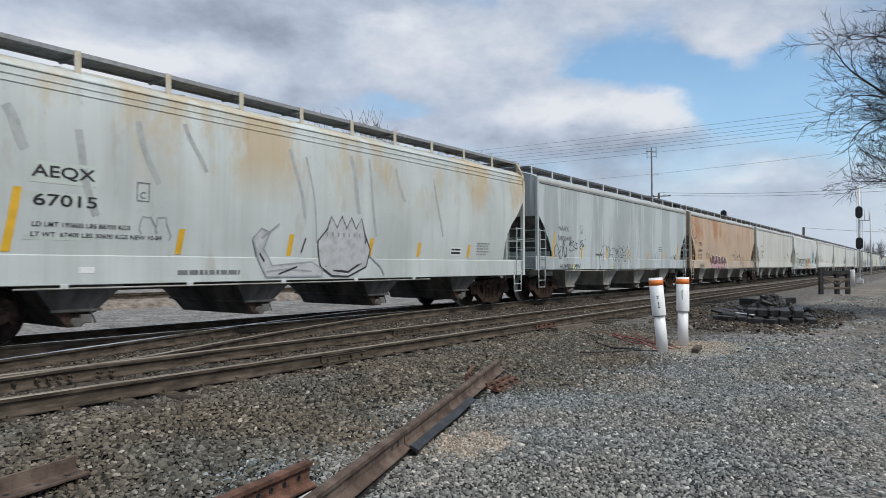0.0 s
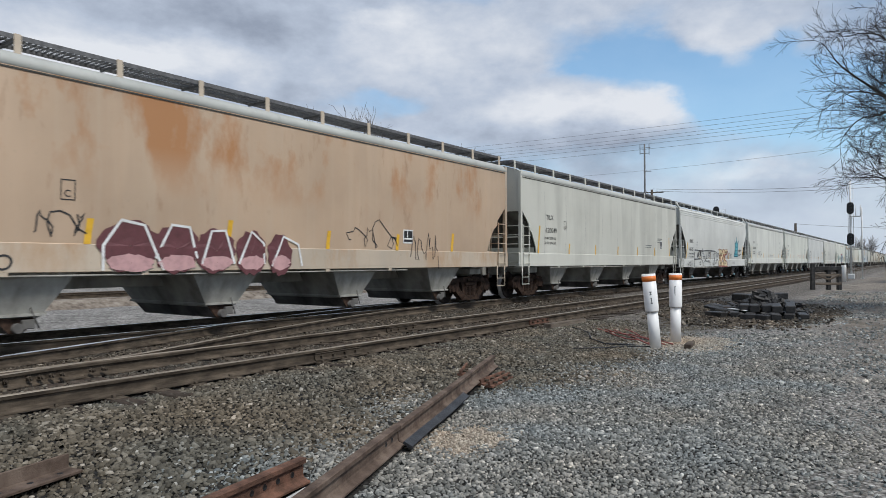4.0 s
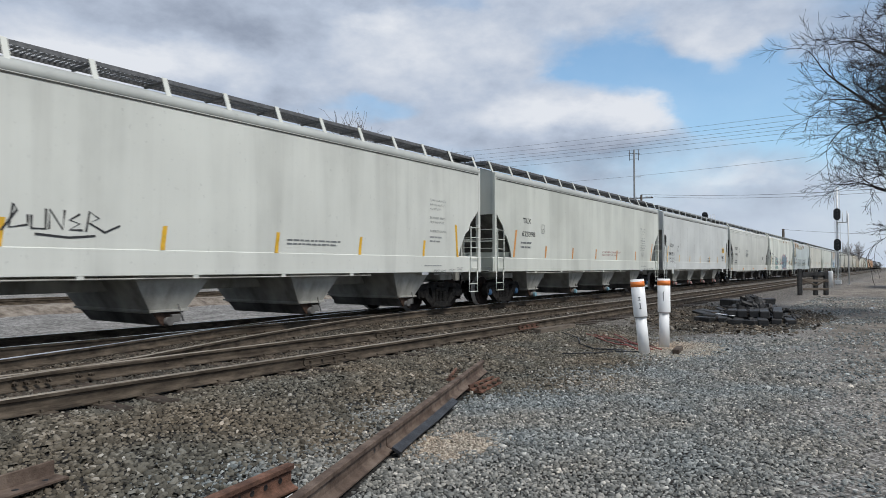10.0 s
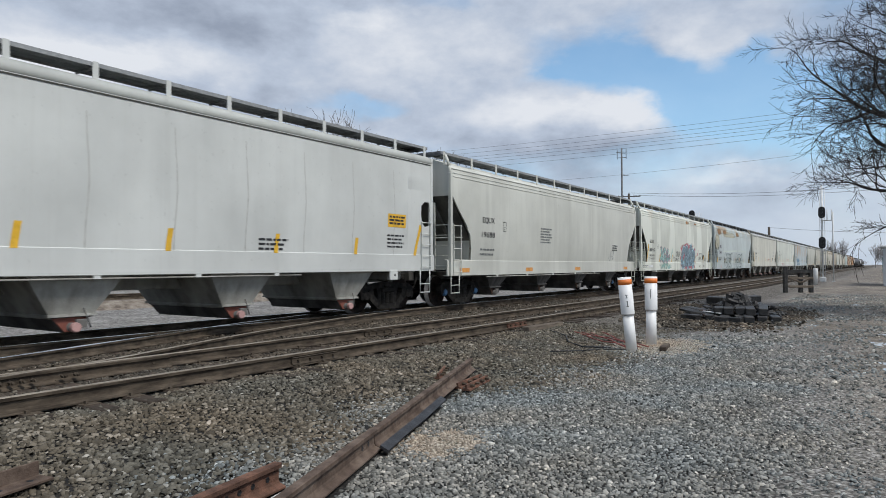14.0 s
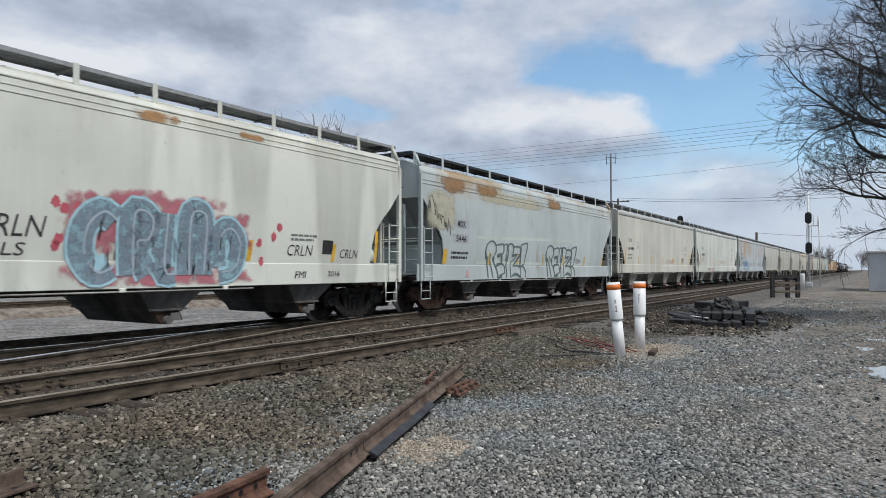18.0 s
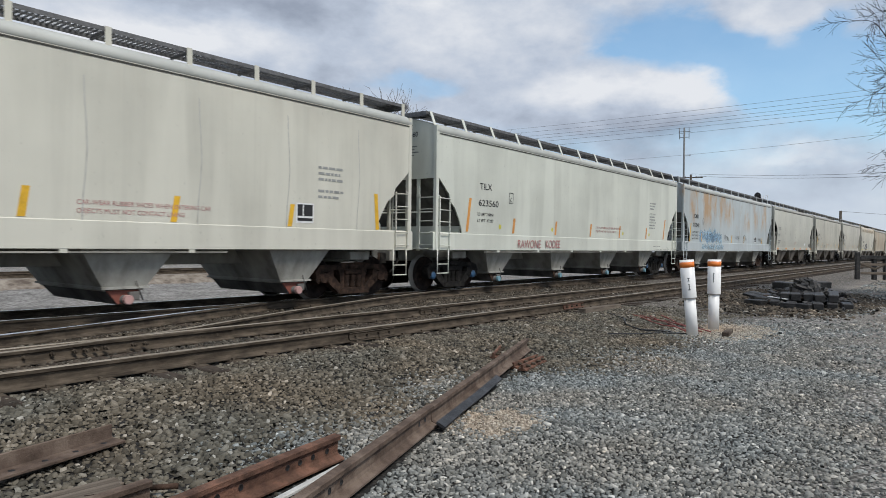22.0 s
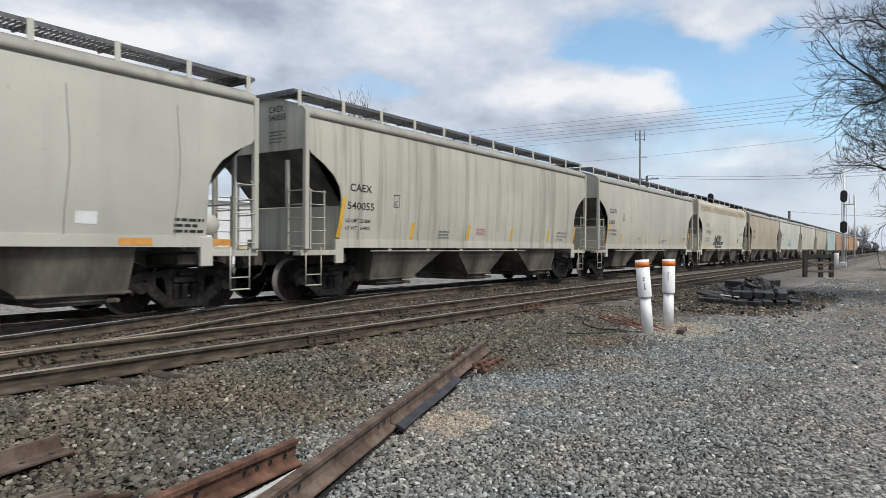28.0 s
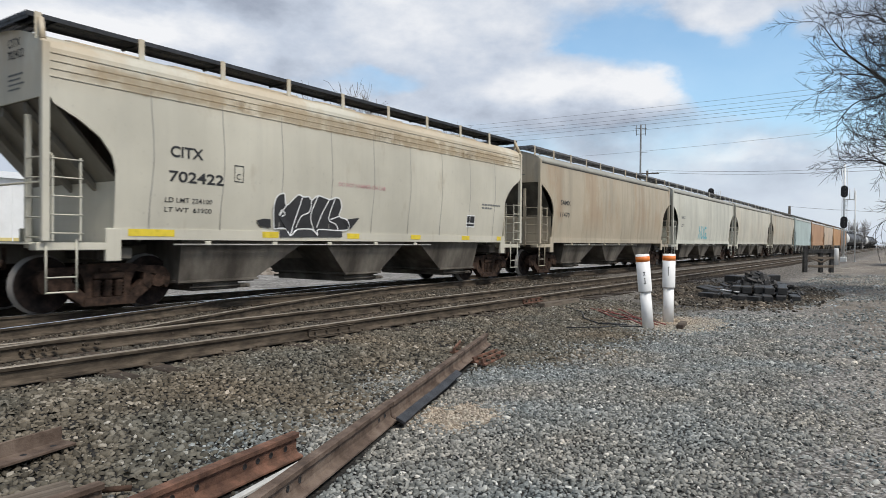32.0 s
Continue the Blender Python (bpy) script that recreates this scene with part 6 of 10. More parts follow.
def tapes(car, style, L, first, step, count, z, h0=0.95, h=0.38, ink=None, lean=0.035):
    tape(car, style, first, z, h0, 0.095, lean, ink)
    for i in range(1, count):
        tape(car, style, first + step * i, z, h, 0.09, lean, ink)
    tape(car, style, L - first - 0.05, z, h0, 0.095, -lean, ink)


def sill_notes(car, style, L, dark=None):
    """Stencilled notes along the sill by the end of a car."""
    dark = dark or GREY_INK
    for text, u, z, h, w in (("EMPTY LOAD", L - 2.42, 1.10, 0.06, 0.6), ("NO ADJ. BLOCK", L - 2.42, 1.01, 0.06, 0.6), ("JACK HERE", L - 1.66, 1.13, 0.045, 0.3), ("PULL HERE", L - 1.24, 1.19, 0.04, 0.28), ("LIFT HERE", L - 1.24, 1.13, 0.04, 0.26)):
        lettering(car, style, text, u, z, h, w, dark, name="sill_note", bold=0.0, lift=0.016)
    for u in (L - 1.52, L - 1.11):
        patch(car, style, [(u - 0.012, 1.10), (u - 0.012, 1.05), (u - 0.03, 1.05), (u, 1.0), (u + 0.03, 1.05), (u + 0.012, 1.05), (u + 0.012, 1.10)], dark, "arrow_mark", 0.016)
    patch(car, style, [(L - 2.98, 1.02), (L - 2.68, 1.02), (L - 2.68, 1.10), (L - 2.98, 1.10)], PATCH_GREY, "sill_plate", 0.018)
    bars(car, style, L - 2.85, 1.25, (0.8,), 0.03, 0.08, FAINT_INK)


def sign_black(car, style, u, z, w=0.34, h=0.42):
    patch(car, style, [(u, z), (u + w, z), (u + w, z + h), (u, z + h)], WHITE_INK, "data_panel", 0.004)
    patch(car, style, [(u + 0.03, z + 0.14), (u + 0.16, z + 0.14), (u + 0.16, z + h - 0.03), (u + 0.03, z + h - 0.03)], BLACK_INK, "data_panel", 0.007)
    patch(car, style, [(u + 0.19, z + 0.14), (u + w - 0.03, z + 0.14), (u + w - 0.03, z + h - 0.03), (u + 0.19, z + h - 0.03)], BLACK_INK, "data_panel", 0.007)
    patch(car, style, [(u + 0.03, z + 0.04), (u + w - 0.03, z + 0.04), (u + w - 0.03, z + 0.1), (u + 0.03, z + 0.1)], BLACK_INK, "data_panel", 0.007)


def blob(u, z, ru, rz, n=22, wob=0.0, seed=0):
    rng = random.Random(seed)
    return [(u + ru * math.cos(2 * math.pi * i / n) * (1 + rng.uniform(-wob, wob)), z + rz * math.sin(2 * math.pi * i / n) * (1 + rng.uniform(-wob, wob))) for i in range(n)]


def disc(car, style, u, z, ru, rz, ink, wob=0.15, seed=0, lift=0.004, name="graffiti_fill"):
    """A sprayed blot, filled in rings so that it follows the side."""
    s = Shape()
    ring = blob(u, z, ru, rz, 26, wob, seed)
    rows = [[(u + (x - u) * f, z + (y - z) * f) for x, y in ring + ring[:1]] for f in (0.02, 0.35, 0.7, 1.0)]
    s.grid([on_side(style, r, lift) for r in rows])
    return part(name, s, ink, car)


def cloud(car, style, u0, u1, z0, z1, ink, lift=0.004, name="graffiti_fill"):
    """A soft-edged cloud of sprayed paint or a stain."""
    s = Shape()
    s.grid([on_side(style, [(u0 + (u1 - u0) * i / 8, z0 + (z1 - z0) * j / 8) for i in range(9)], lift) for j in range(9)])
    return part(name, s, ink, car)


def curved(lines, du=0.0):
    """Rounds off hand-drawn runs of points."""
    out = []
    for line in lines:
        p = [(u + du, z) for u, z in line]
        p = [p[0]] + p + [p[-1]]
        run = []
        for a_, b_, c_, d_ in zip(p, p[1:], p[2:], p[3:]):
            for i in range(4):
                t = i / 4
                run.append(tuple(0.5 * (2 * b_[k] + (c_[k] - a_[k]) * t + (2 * a_[k] - 5 * b_[k] + 4 * c_[k] - d_[k]) * t * t + (3 * b_[k] - a_[k] - 3 * c_[k] + d_[k]) * t ** 3) for k in (0, 1)))
        out.append(run + [p[-1]])
    return out


def scribble(seed, u, z, w, h, n=3):
    """One running line of sprayed loops."""
    rng = random.Random(seed)
    pts, steps = [], 9
    for k in range(n):
        wide, tall, low = rng.uniform(-0.5, 0.6), rng.uniform(0.12, 0.62), rng.uniform(-0.25, 0.3)
        for i in range(steps):
            f, a_ = (k + i / steps) / n, 2 * math.pi * i / steps
            pts.append((u + w * f - w / n * wide * math.sin(a_) + rng.gauss(0, 0.10) * w / n, z + h * (0.42 + low * math.sin(math.pi * i / steps) - tall * math.cos(a_ + 0.6) + rng.gauss(0, 0.12))))
    return [pts]


TILX_WHITE = [paint("white car paint %d" % i, c, streaks=s, seed=3.0 * i, rust=r, chalk=0.2, blades=0.45) for i, (c, s, r) in enumerate((((0.565, 0.57, 0.525), 0.2, 0.0), ((0.62, 0.635, 0.60), 0.25, 0.0), ((0.61, 0.63, 0.585), 0.18, 0.0), ((0.57, 0.565, 0.505), 0.28, 0.05), ((0.60, 0.625, 0.575), 0.15, 0.0)))]


def L_of(n, gap=0.9):
    return round(START[n + 1] - START[n] - gap, 1)


def make_train():
    # 0: pale blue car, ochre stains under the roof, a sprayed grey figure
    L = 17.1
    st = "ribbed"
    c = hopper_car(0, st, L, paint("pale blue stained paint", (0.54, 0.585, 0.585), rust=0.65, rust_colour=(0.50, 0.355, 0.16), rust_from=2.4, streaks=0.4, wide=0.03, seed=1.5, chalk=0.25), "pale blue-grey covered hopper car with ochre rust stains and grey graffiti", STEEL_BROWN)
    patch(c, st, [(2.34, 2.44), (3.36, 2.44), (3.36, 2.76), (2.34, 2.76)], PALE_REPAINT, "repaint_patch", 0.003)
    patch(c, st, [(2.3, 1.60), (3.3, 1.60), (3.3, 2.3), (2.3, 2.3)], PALE_REPAINT, "repaint_patch", 0.003)
    soot = plain("thin grey grime", (0.40, 0.42, 0.41), 0.8)
    for k, (u, z0, z1, w) in enumerate(((1.5, 3.2, 1.6, 0.10), (2.0, 3.5, 2.9, 0.14), (3.0, 3.3, 2.0, 0.12), (4.0, 3.6, 2.6, 0.10), (4.9, 3.7, 2.9, 0.08), (7.3, 3.6, 2.2, 0.08), (7.7, 3.5, 1.7, 0.05), (9.0, 3.7, 2.4, 0.12), (9.6, 3.7, 1.9, 0.08), (10.6, 3.6, 2.8, 0.08), (12.2, 3.5, 2.0, 0.07))):
        bend_ = [(u + 0.35 * f + 0.05 * math.sin(4 * f + k), z0 + (z1 - z0) * f) for f in (0.0, 0.2, 0.4, 0.6, 0.8, 1.0)]
        strokes(c, st, [bend_], w, soot, "grime_streak", 0.003)
    marks(c, st, "AEQX", "67015", (2.39, 0.92, 2.53), (2.42, 0.93, 2.11), bold=0.014)
    lettering(c, st, "LD LMT 195600 LBS 88700 KGS", 2.42, 1.80, 0.07, 1.48, name="load_limit")
    lettering(c, st, "LT WT  67400 LBS 30600 KGS NEW 10-89", 2.41, 1.65, 0.07, 2.05, name="light_weight")
    plate_c(c, st, 3.99, 2.28, GREY_INK)
    for u, z, h in ((2.03, 1.42, 0.93), (4.72, 1.42, 0.44), (7.21, 1.42, 0.44), (9.66, 1.42, 0.44), (11.5, 1.45, 0.36), (13.8, 1.45, 0.36)):
        tape(c, st, u, z, h, 0.12, 0.04)
    # a sprayed grey shape with spikes, and a bent band beside it
    shape = [(8.15, 1.2), (8.05, 1.75), (8.3, 2.0), (8.42, 2.3), (8.6, 2.05), (8.75, 2.32), (8.9, 2.05), (9.05, 2.3), (9.2, 2.05), (9.38, 2.3), (9.5, 1.95), (9.72, 1.6), (9.6, 1.2), (9.0, 0.98), (8.5, 1.0)]
    patch(c, st, shape, PATCH_GREY_PALE, "graffiti_fill", 0.012)
    strokes(c, st, [shape + shape[:1]], 0.035, BLACK_SPRAY, lift=0.016)
    strokes(c, st, [[(8.3 + 0.17 * k, 1.25 + 0.1 * (k % 3)), (8.36 + 0.17 * k, 1.6), (8.3 + 0.17 * k, 1.95)] for k in range(8)], 0.045, GREY_SPRAY, lift=0.016)
    strokes(c, st, [[(8.3, 1.35), (8.55, 1.12), (9.0, 1.08), (9.45, 1.3)], [(8.2, 1.7), (8.35, 1.45), (8.3, 1.2)], [(9.55, 1.85), (9.5, 1.5)]], 0.05, BLACK_SPRAY, lift=0.018)
    band = [(6.35, 1.75), (6.55, 1.95), (6.75, 1.88), (6.62, 1.55), (6.85, 1.22), (7.9, 1.3), (8.2, 1.15), (8.2, 1.0), (6.7, 1.0), (6.5, 1.35)]
    patch(c, st, band, PATCH_GREY_PALE, "graffiti_fill", 0.012)
    strokes(c, st, [band + band[:1], [(6.55, 1.75), (6.98, 2.06)], [(6.7, 1.1), (7.2, 1.15), (7.9, 1.1)], [(9.7, 1.45), (10.1, 1.2), (10.25, 1.0)]], 0.035, GREY_SPRAY, lift=0.016)
    strokes(c, st, [[(6.5, 1.5), (6.65, 1.3)], [(7.0, 1.05), (7.5, 1.2)], [(7.6, 1.5), (7.7, 1.8)]], 0.035, BLACK_SPRAY, lift=0.018)
    bars(c, st, 4.78, 1.06, (1.3,), 0.08, 0.1, GREY_INK)
    sign_black(c, st, 13.0, 1.5, 0.5, 0.22)
    bars(c, st, 14.3, 1.85, (0.7, 0.6, 0.65, 0.7, 0.5), 0.04, 0.08, FAINT_INK)
    strokes(c, st, scribble(6, 4.1, 1.75, 0.5, 0.35, 2), 0.02, GREY_SPRAY)
    patch(c, st, [(3.1, 1.1), (3.35, 1.1), (3.35, 1.2), (3.1, 1.2)], WHITE_INK, "sill_panel")
    CARS.append(c)
    # 1: grey-blue chalky car
    L = 17.2
    st = "flat"
    c = hopper_car(1, st, L, paint("chalky grey paint", (0.40, 0.445, 0.46), streaks=0.3, seed=9.2, chalk=0.25, runs=0.95), "chalky blue-grey covered hopper car with faded lettering and scrawled graffiti", STEEL_BROWN, seams=0)
    marks(c, st, "NAHX", "580649", (1.6, 0.83, 2.47), (1.55, 1.05, 2.12), GREY_INK)
    plate_c(c, st, 3.43, 2.42, GREY_INK)
    for u, h in ((1.12, 0.9), (3.5, 0.42), (6.0, 0.42), (8.4, 0.42), (11.0, 0.4), (13.1, 0.42), (15.55, 0.85)):
        tape(c, st, u, 1.5, h, 0.11, 0.04)
    strokes(c, st, scribble(2, 1.4, 1.55, 1.0, 0.5, 4), 0.03, BLACK_SPRAY)
    strokes(c, st, curved([[(2.49, 2.06), (2.52, 1.96), (2.56, 2.15), (2.59, 1.99)], [(2.64, 2.29), (2.63, 2.09), (2.62, 1.85)], [(2.76, 2.15), (2.69, 2.08), (2.73, 2.0), (2.66, 1.96)], [(2.89, 2.06), (2.87, 2.13), (2.8, 2.07), (2.82, 1.91), (2.9, 1.94)], [(3.05, 2.1), (2.96, 2.0), (2.89, 1.92), (2.97, 1.88), (3.1, 1.85), (3.19, 1.85), (3.16, 1.93), (3.1, 2.02), (3.16, 2.08), (3.18, 2.03)], [(2.98, 1.87), (2.98, 1.78)], [(2.49, 1.83), (2.55, 1.78), (2.67, 1.76), (2.84, 1.81)], [(3.28, 2.19), (3.26, 2.13)]]), 0.026, BLACK_SPRAY, lift=0.007)
    strokes(c, st, curved([[(3.46, 2.17), (3.43, 1.99), (3.49, 1.94), (3.56, 2.02), (3.47, 2.08), (3.55, 2.14), (3.52, 2.19)], [(3.7, 2.16), (3.62, 2.19), (3.59, 2.1), (3.67, 2.04), (3.66, 1.95), (3.59, 1.93)], [(3.67, 2.06), (3.74, 1.96), (3.78, 1.94), (3.74, 2.03)], [(3.4, 1.9), (3.51, 1.84), (3.57, 1.84)], [(3.9, 2.2), (3.93, 2.23)], [(3.85, 2.01), (3.87, 2.0)]]), 0.026, BLACK_SPRAY, lift=0.007)
    strokes(c, st, curved([[(5.22, 1.46), (5.36, 1.67), (5.5, 1.84), (5.6, 2.01)], [(5.62, 1.99), (5.74, 2.04), (5.86, 2.07), (5.98, 2.02), (6.02, 1.93), (6.02, 1.81)], [(5.61, 1.41), (5.67, 1.61), (5.81, 1.71), (5.9, 1.74)], [(6.06, 1.95), (6.15, 2.0), (6.24, 1.98), (6.33, 1.9), (6.33, 1.71), (6.25, 1.43)], [(6.25, 1.5), (6.35, 1.73), (6.5, 1.89), (6.76, 1.96), (6.96, 1.91), (7.07, 1.73), (7.0, 1.51), (6.92, 1.4)], [(6.27, 1.58), (6.45, 1.67), (6.63, 1.68), (6.73, 1.57), (6.77, 1.43)], [(6.98, 1.38), (7.07, 1.68), (7.14, 1.94), (7.21, 1.76), (7.27, 1.38)]]), 0.02, BLACK_SPRAY, lift=0.007)
    strokes(c, st, curved([[(7.3, 2.1), (7.27, 1.79), (7.4, 1.58), (7.54, 1.63), (7.6, 1.86)], [(7.27, 1.76), (7.41, 1.95), (7.63, 1.98), (7.77, 1.87), (7.72, 1.69), (7.57, 1.54), (7.33, 1.37)], [(7.33, 1.37), (7.6, 1.55), (7.84, 1.58), (8.0, 1.48), (8.01, 1.37)], [(7.8, 1.64), (8.06, 1.68), (8.22, 1.6), (8.15, 1.46), (8.14, 1.38)], [(8.01, 2.02), (7.87, 2.04), (7.8, 1.93), (7.86, 1.8), (8.0, 1.78), (8.12, 1.86), (8.41, 2.06)], [(8.67, 1.88), (8.71, 1.73), (8.57, 1.63), (8.69, 1.47), (8.81, 1.35)], [(9.84, 2.85), (9.82, 2.46), (9.7, 1.94), (9.57, 1.61), (9.5, 1.42)]]), 0.02, BLACK_SPRAY, lift=0.007)
    strokes(c, st, curved([[(5.31, 1.27), (5.42, 1.06)], [(6.88, 1.27), (6.88, 1.08)], [(7.53, 1.27), (7.54, 1.08)], [(8.86, 1.27), (8.83, 1.07)]]), 0.02, BLACK_SPRAY, lift=0.007)
    strokes(c, st, scribble(91, 11.7, 1.45, 0.9, 0.38, 5) + scribble(92, 14.35, 1.56, 0.4, 0.16, 3), 0.02, GREY_SPRAY)
    strokes(c, st, scribble(93, 15.0, 1.55, 0.4, 0.24, 3), 0.03, BLACK_SPRAY)
    for u in (2.86, 6.63, 10.4):
        patch(c, st, [(u + 0.09 * math.cos(k * 0.785), 1.19 + 0.09 * math.sin(k * 0.785)) for k in range(8)], PALE_YELLOW, "paint_dab", 0.006)
    lettering(c, st, "HUMBLE MW", 1.7, 1.1, 0.2, 1.75, BLACK_SPRAY, 0.1, "graffiti", 0.0)
    bars(c, st, 12.6, 2.1, (0.5, 0.45, 0.5), 0.04, 0.09)
    patch(c, st, [(4.9, 1.62), (5.6, 1.62), (5.6, 1.70), (4.9, 1.70)], GREY_INK, "patch_plate")
    CARS.append(c)
    # 2: rust-orange car
    L = 17.1
    c = hopper_car(2, st, L, paint("rust orange paint", (0.50, 0.37, 0.265), rust=0.95, rust_colour=(0.42, 0.20, 0.08), rust_from=2.3, streaks=0.25, seed=14.0, dirt=(0.55, 0.48, 0.38), chalk=0.35), "rust-orange covered hopper car with brown stains and a maroon graffiti piece", STEEL_BROWN, trim=paint("pale orange trim", (0.54, 0.46, 0.37), rust=0.5, rust_from=0.5, seed=4))
    marks(c, st, "CEFX", "50434", (1.66, 0.75, 2.40), (1.6, 0.82, 2.03), bold=0.014, load=(1.5, 0.85, 1.81, "LD LMT 221000", "LT WT  65000"))
    plate_c(c, st, 3.65, 2.18)
    for u, h in ((0.95, 0.92), (4.0, 0.4), (6.6, 0.5), (9.2, 0.4), (11.6, 0.4), (14.0, 0.5)):
        tape(c, st, u, 1.52, h, 0.11, 0.04)
    maroon = plain("maroon spray paint", (0.13, 0.045, 0.05), 0.6)
    for k, u in enumerate((4.75, 5.6, 6.4, 7.2, 7.9)):
        disc(c, st, u, 1.5 - 0.03 * k, 0.52 - 0.05 * k, 0.42, maroon, 0.12, 40 + k, 0.015 if k % 2 else 0.017)
        disc(c, st, u + 0.02, 1.22, 0.4 - 0.04 * k, 0.14, PINK_SPRAY, 0.15, 50 + k, 0.02)
    strokes(c, st, [[(4.3, 1.1), (4.3, 1.5), (4.6, 1.92), (5.0, 1.85), (5.2, 1.4), (5.35, 1.1)], [(5.2, 1.3), (5.5, 1.88), (5.85, 1.85), (6.0, 1.3)], [(6.1, 1.2), (6.3, 1.8), (6.6, 1.82), (6.8, 1.2)], [(6.9, 1.2), (7.2, 1.82), (7.5, 1.6), (7.5, 1.2)], [(7.7, 1.15), (8.0, 1.75), (8.4, 1.6), (8.5, 1.15)]], 0.05, WHITE_INK, lift=0.02)
    strokes(c, st, [[(0.15, 3.3), (0.4, 3.7), (0.7, 3.5), (0.6, 3.2), (0.3, 3.1), (0.2, 3.4)], [(0.7, 3.5), (1.0, 3.55), (1.15, 3.3), (1.5, 3.1), (1.2, 2.9), (0.9, 2.8)], [(0.3, 3.1), (0.5, 2.8), (0.9, 2.75), (1.2, 2.9)], [(0.5, 3.0), (0.65, 2.9), (0.8, 3.05), (0.6, 3.1)], [(0.85, 2.7), (1.0, 2.5), (1.25, 2.6), (1.3, 2.9)]], 0.035, plain("dark brown scrawl", (0.20, 0.09, 0.06), 0.7))
    lettering(c, st, "NEHIO", 2.0, 1.12, 0.24, 1.0, BLACK_SPRAY, 0.1, "graffiti", 0.0)
    strokes(c, st, scribble(61, 3.3, 1.6, 0.8, 0.4, 3) + scribble(62, 10.0, 1.55, 1.8, 0.5, 4) + scribble(63, 12.2, 1.2, 1.3, 0.8, 4), 0.025, BLACK_SPRAY)
    sign_black(c, st, 11.9, 1.7, 0.4, 0.35)
    CARS.append(c)
    # 3
    L = 17.4
    c = hopper_car(3, st, L, TILX_WHITE[0], "clean off-white covered hopper car with yellow side stripes", STEEL_BROWN, brackets=13, seams=9)
    marks(c, st, "TILX", "620049", (1.84, 0.56, 2.71), (1.8, 0.89, 2.26), load=(1.72, 0.9, 2.02, "LD LMT 220300 LBS", "LT WT  65700 LBS"))
    plate_c(c, st, 3.28, 2.40)
    tapes(c, st, L, 1.2, 2.5, 6, 1.52)
    bars(c, st, 12.4, 2.0, (0.9, 0.8), 0.04, 0.1)
    bars(c, st, 14.2, 2.35, (0.7, 0.6, 0.7), 0.04, 0.09)
    sign_black(c, st, 14.6, 1.85)
    CARS.append(c)
    # 4
    L = 17.5
    st = "ribbed"
    c = hopper_car(4, st, L, paint("light grey paint", (0.59, 0.605, 0.59), streaks=0.1, seed=22.0), "light grey covered hopper car with a teal crown and orange graffiti", STEEL_DARK, brackets=12, gate_cap=CAP_BLUE)
    marks(c, st, "BRKX", "66125", (1.82, 0.77, 2.33), (1.8, 0.8, 1.87), bold=0.012, height=0.19, load=(1.75, 1.1, 1.65, "LD LMT 218500 LBS", "LT WT  67500 LBS"))
    plate_c(c, st, 3.34, 2.08)
    tape(c, st, 1.22, 1.42, 0.92, 0.11, 0.05)
    tape(c, st, 16.2, 1.45, 0.9, 0.11, -0.03)
    for u in (4.2, 6.6, 9.1, 11.7):
        tape(c, st, u, 1.42, 0.4, 0.1, 0.04)
    strokes(c, st, scribble(16, 1.5, 1.0, 1.1, 0.25, 4), 0.028, BLACK_SPRAY, lift=0.02)
    bars(c, st, 12.25, 1.72, (0.35, 0.28, 0.4), 0.05, 0.1, GREY_INK)
    strokes(c, st, [[(11.35, 1.42), (11.42, 1.86)], [(11.66, 1.84), (11.43, 1.62), (11.72, 1.4)], [(11.98, 1.76), (11.84, 1.82), (11.8, 1.68), (11.96, 1.58), (11.9, 1.42), (11.76, 1.46)]], 0.035, MAROON, lift=0.02)
    # block letters in a thin black outline, then a cream piece with a maroon shade
    strokes(c, st, [[(2.9, 1.92), (4.66, 1.88), (5.79, 1.92), (7.88, 1.9)], [(4.0, 1.9), (4.02, 1.4)], [(4.66, 1.88), (4.5, 1.42), (4.9, 1.2), (4.92, 0.94)], [(4.58, 2.04), (4.97, 1.62), (5.3, 1.5), (5.56, 1.27)], [(5.79, 1.9), (5.72, 1.45), (5.42, 1.3), (5.12, 1.2), (5.12, 0.94)], [(6.68, 1.9), (6.62, 0.95)], [(7.88, 1.9), (7.82, 1.0)], [(2.95, 1.9), (3.0, 0.95)], [(2.95, 1.38), (4.4, 1.4)], [(4.15, 1.2), (4.45, 1.22), (4.46, 1.06), (4.15, 1.06), (4.15, 1.2)], [(5.72, 1.42), (6.0, 1.4), (5.98, 1.26), (5.5, 1.28)]], 0.05, BLACK_SPRAY, lift=0.02)
    strokes(c, st, curved([[(7.5, 1.0), (7.4, 1.4), (7.42, 1.66), (7.58, 1.78), (7.74, 1.62), (7.8, 1.4), (7.82, 1.05)]]), 0.045, BLACK_SPRAY, lift=0.02)
    for u, z, r in ((4.97, 1.62, 0.085), (5.3, 1.5, 0.085), (5.05, 1.44, 0.05)):
        ring = blob(u, z, r, r, 14)
        disc(c, st, u, z, r, r, PATCH_WHITE, 0.0, 0, 0.021)
        strokes(c, st, [ring + ring[:1]], 0.03, BLACK_SPRAY, lift=0.023)
    for u, z in ((3.72, 1.66), (4.28, 1.74)):
        disc(c, st, u, z - 0.03, 0.13, 0.17, BLACK_SPRAY, 0.06, 3, 0.021)
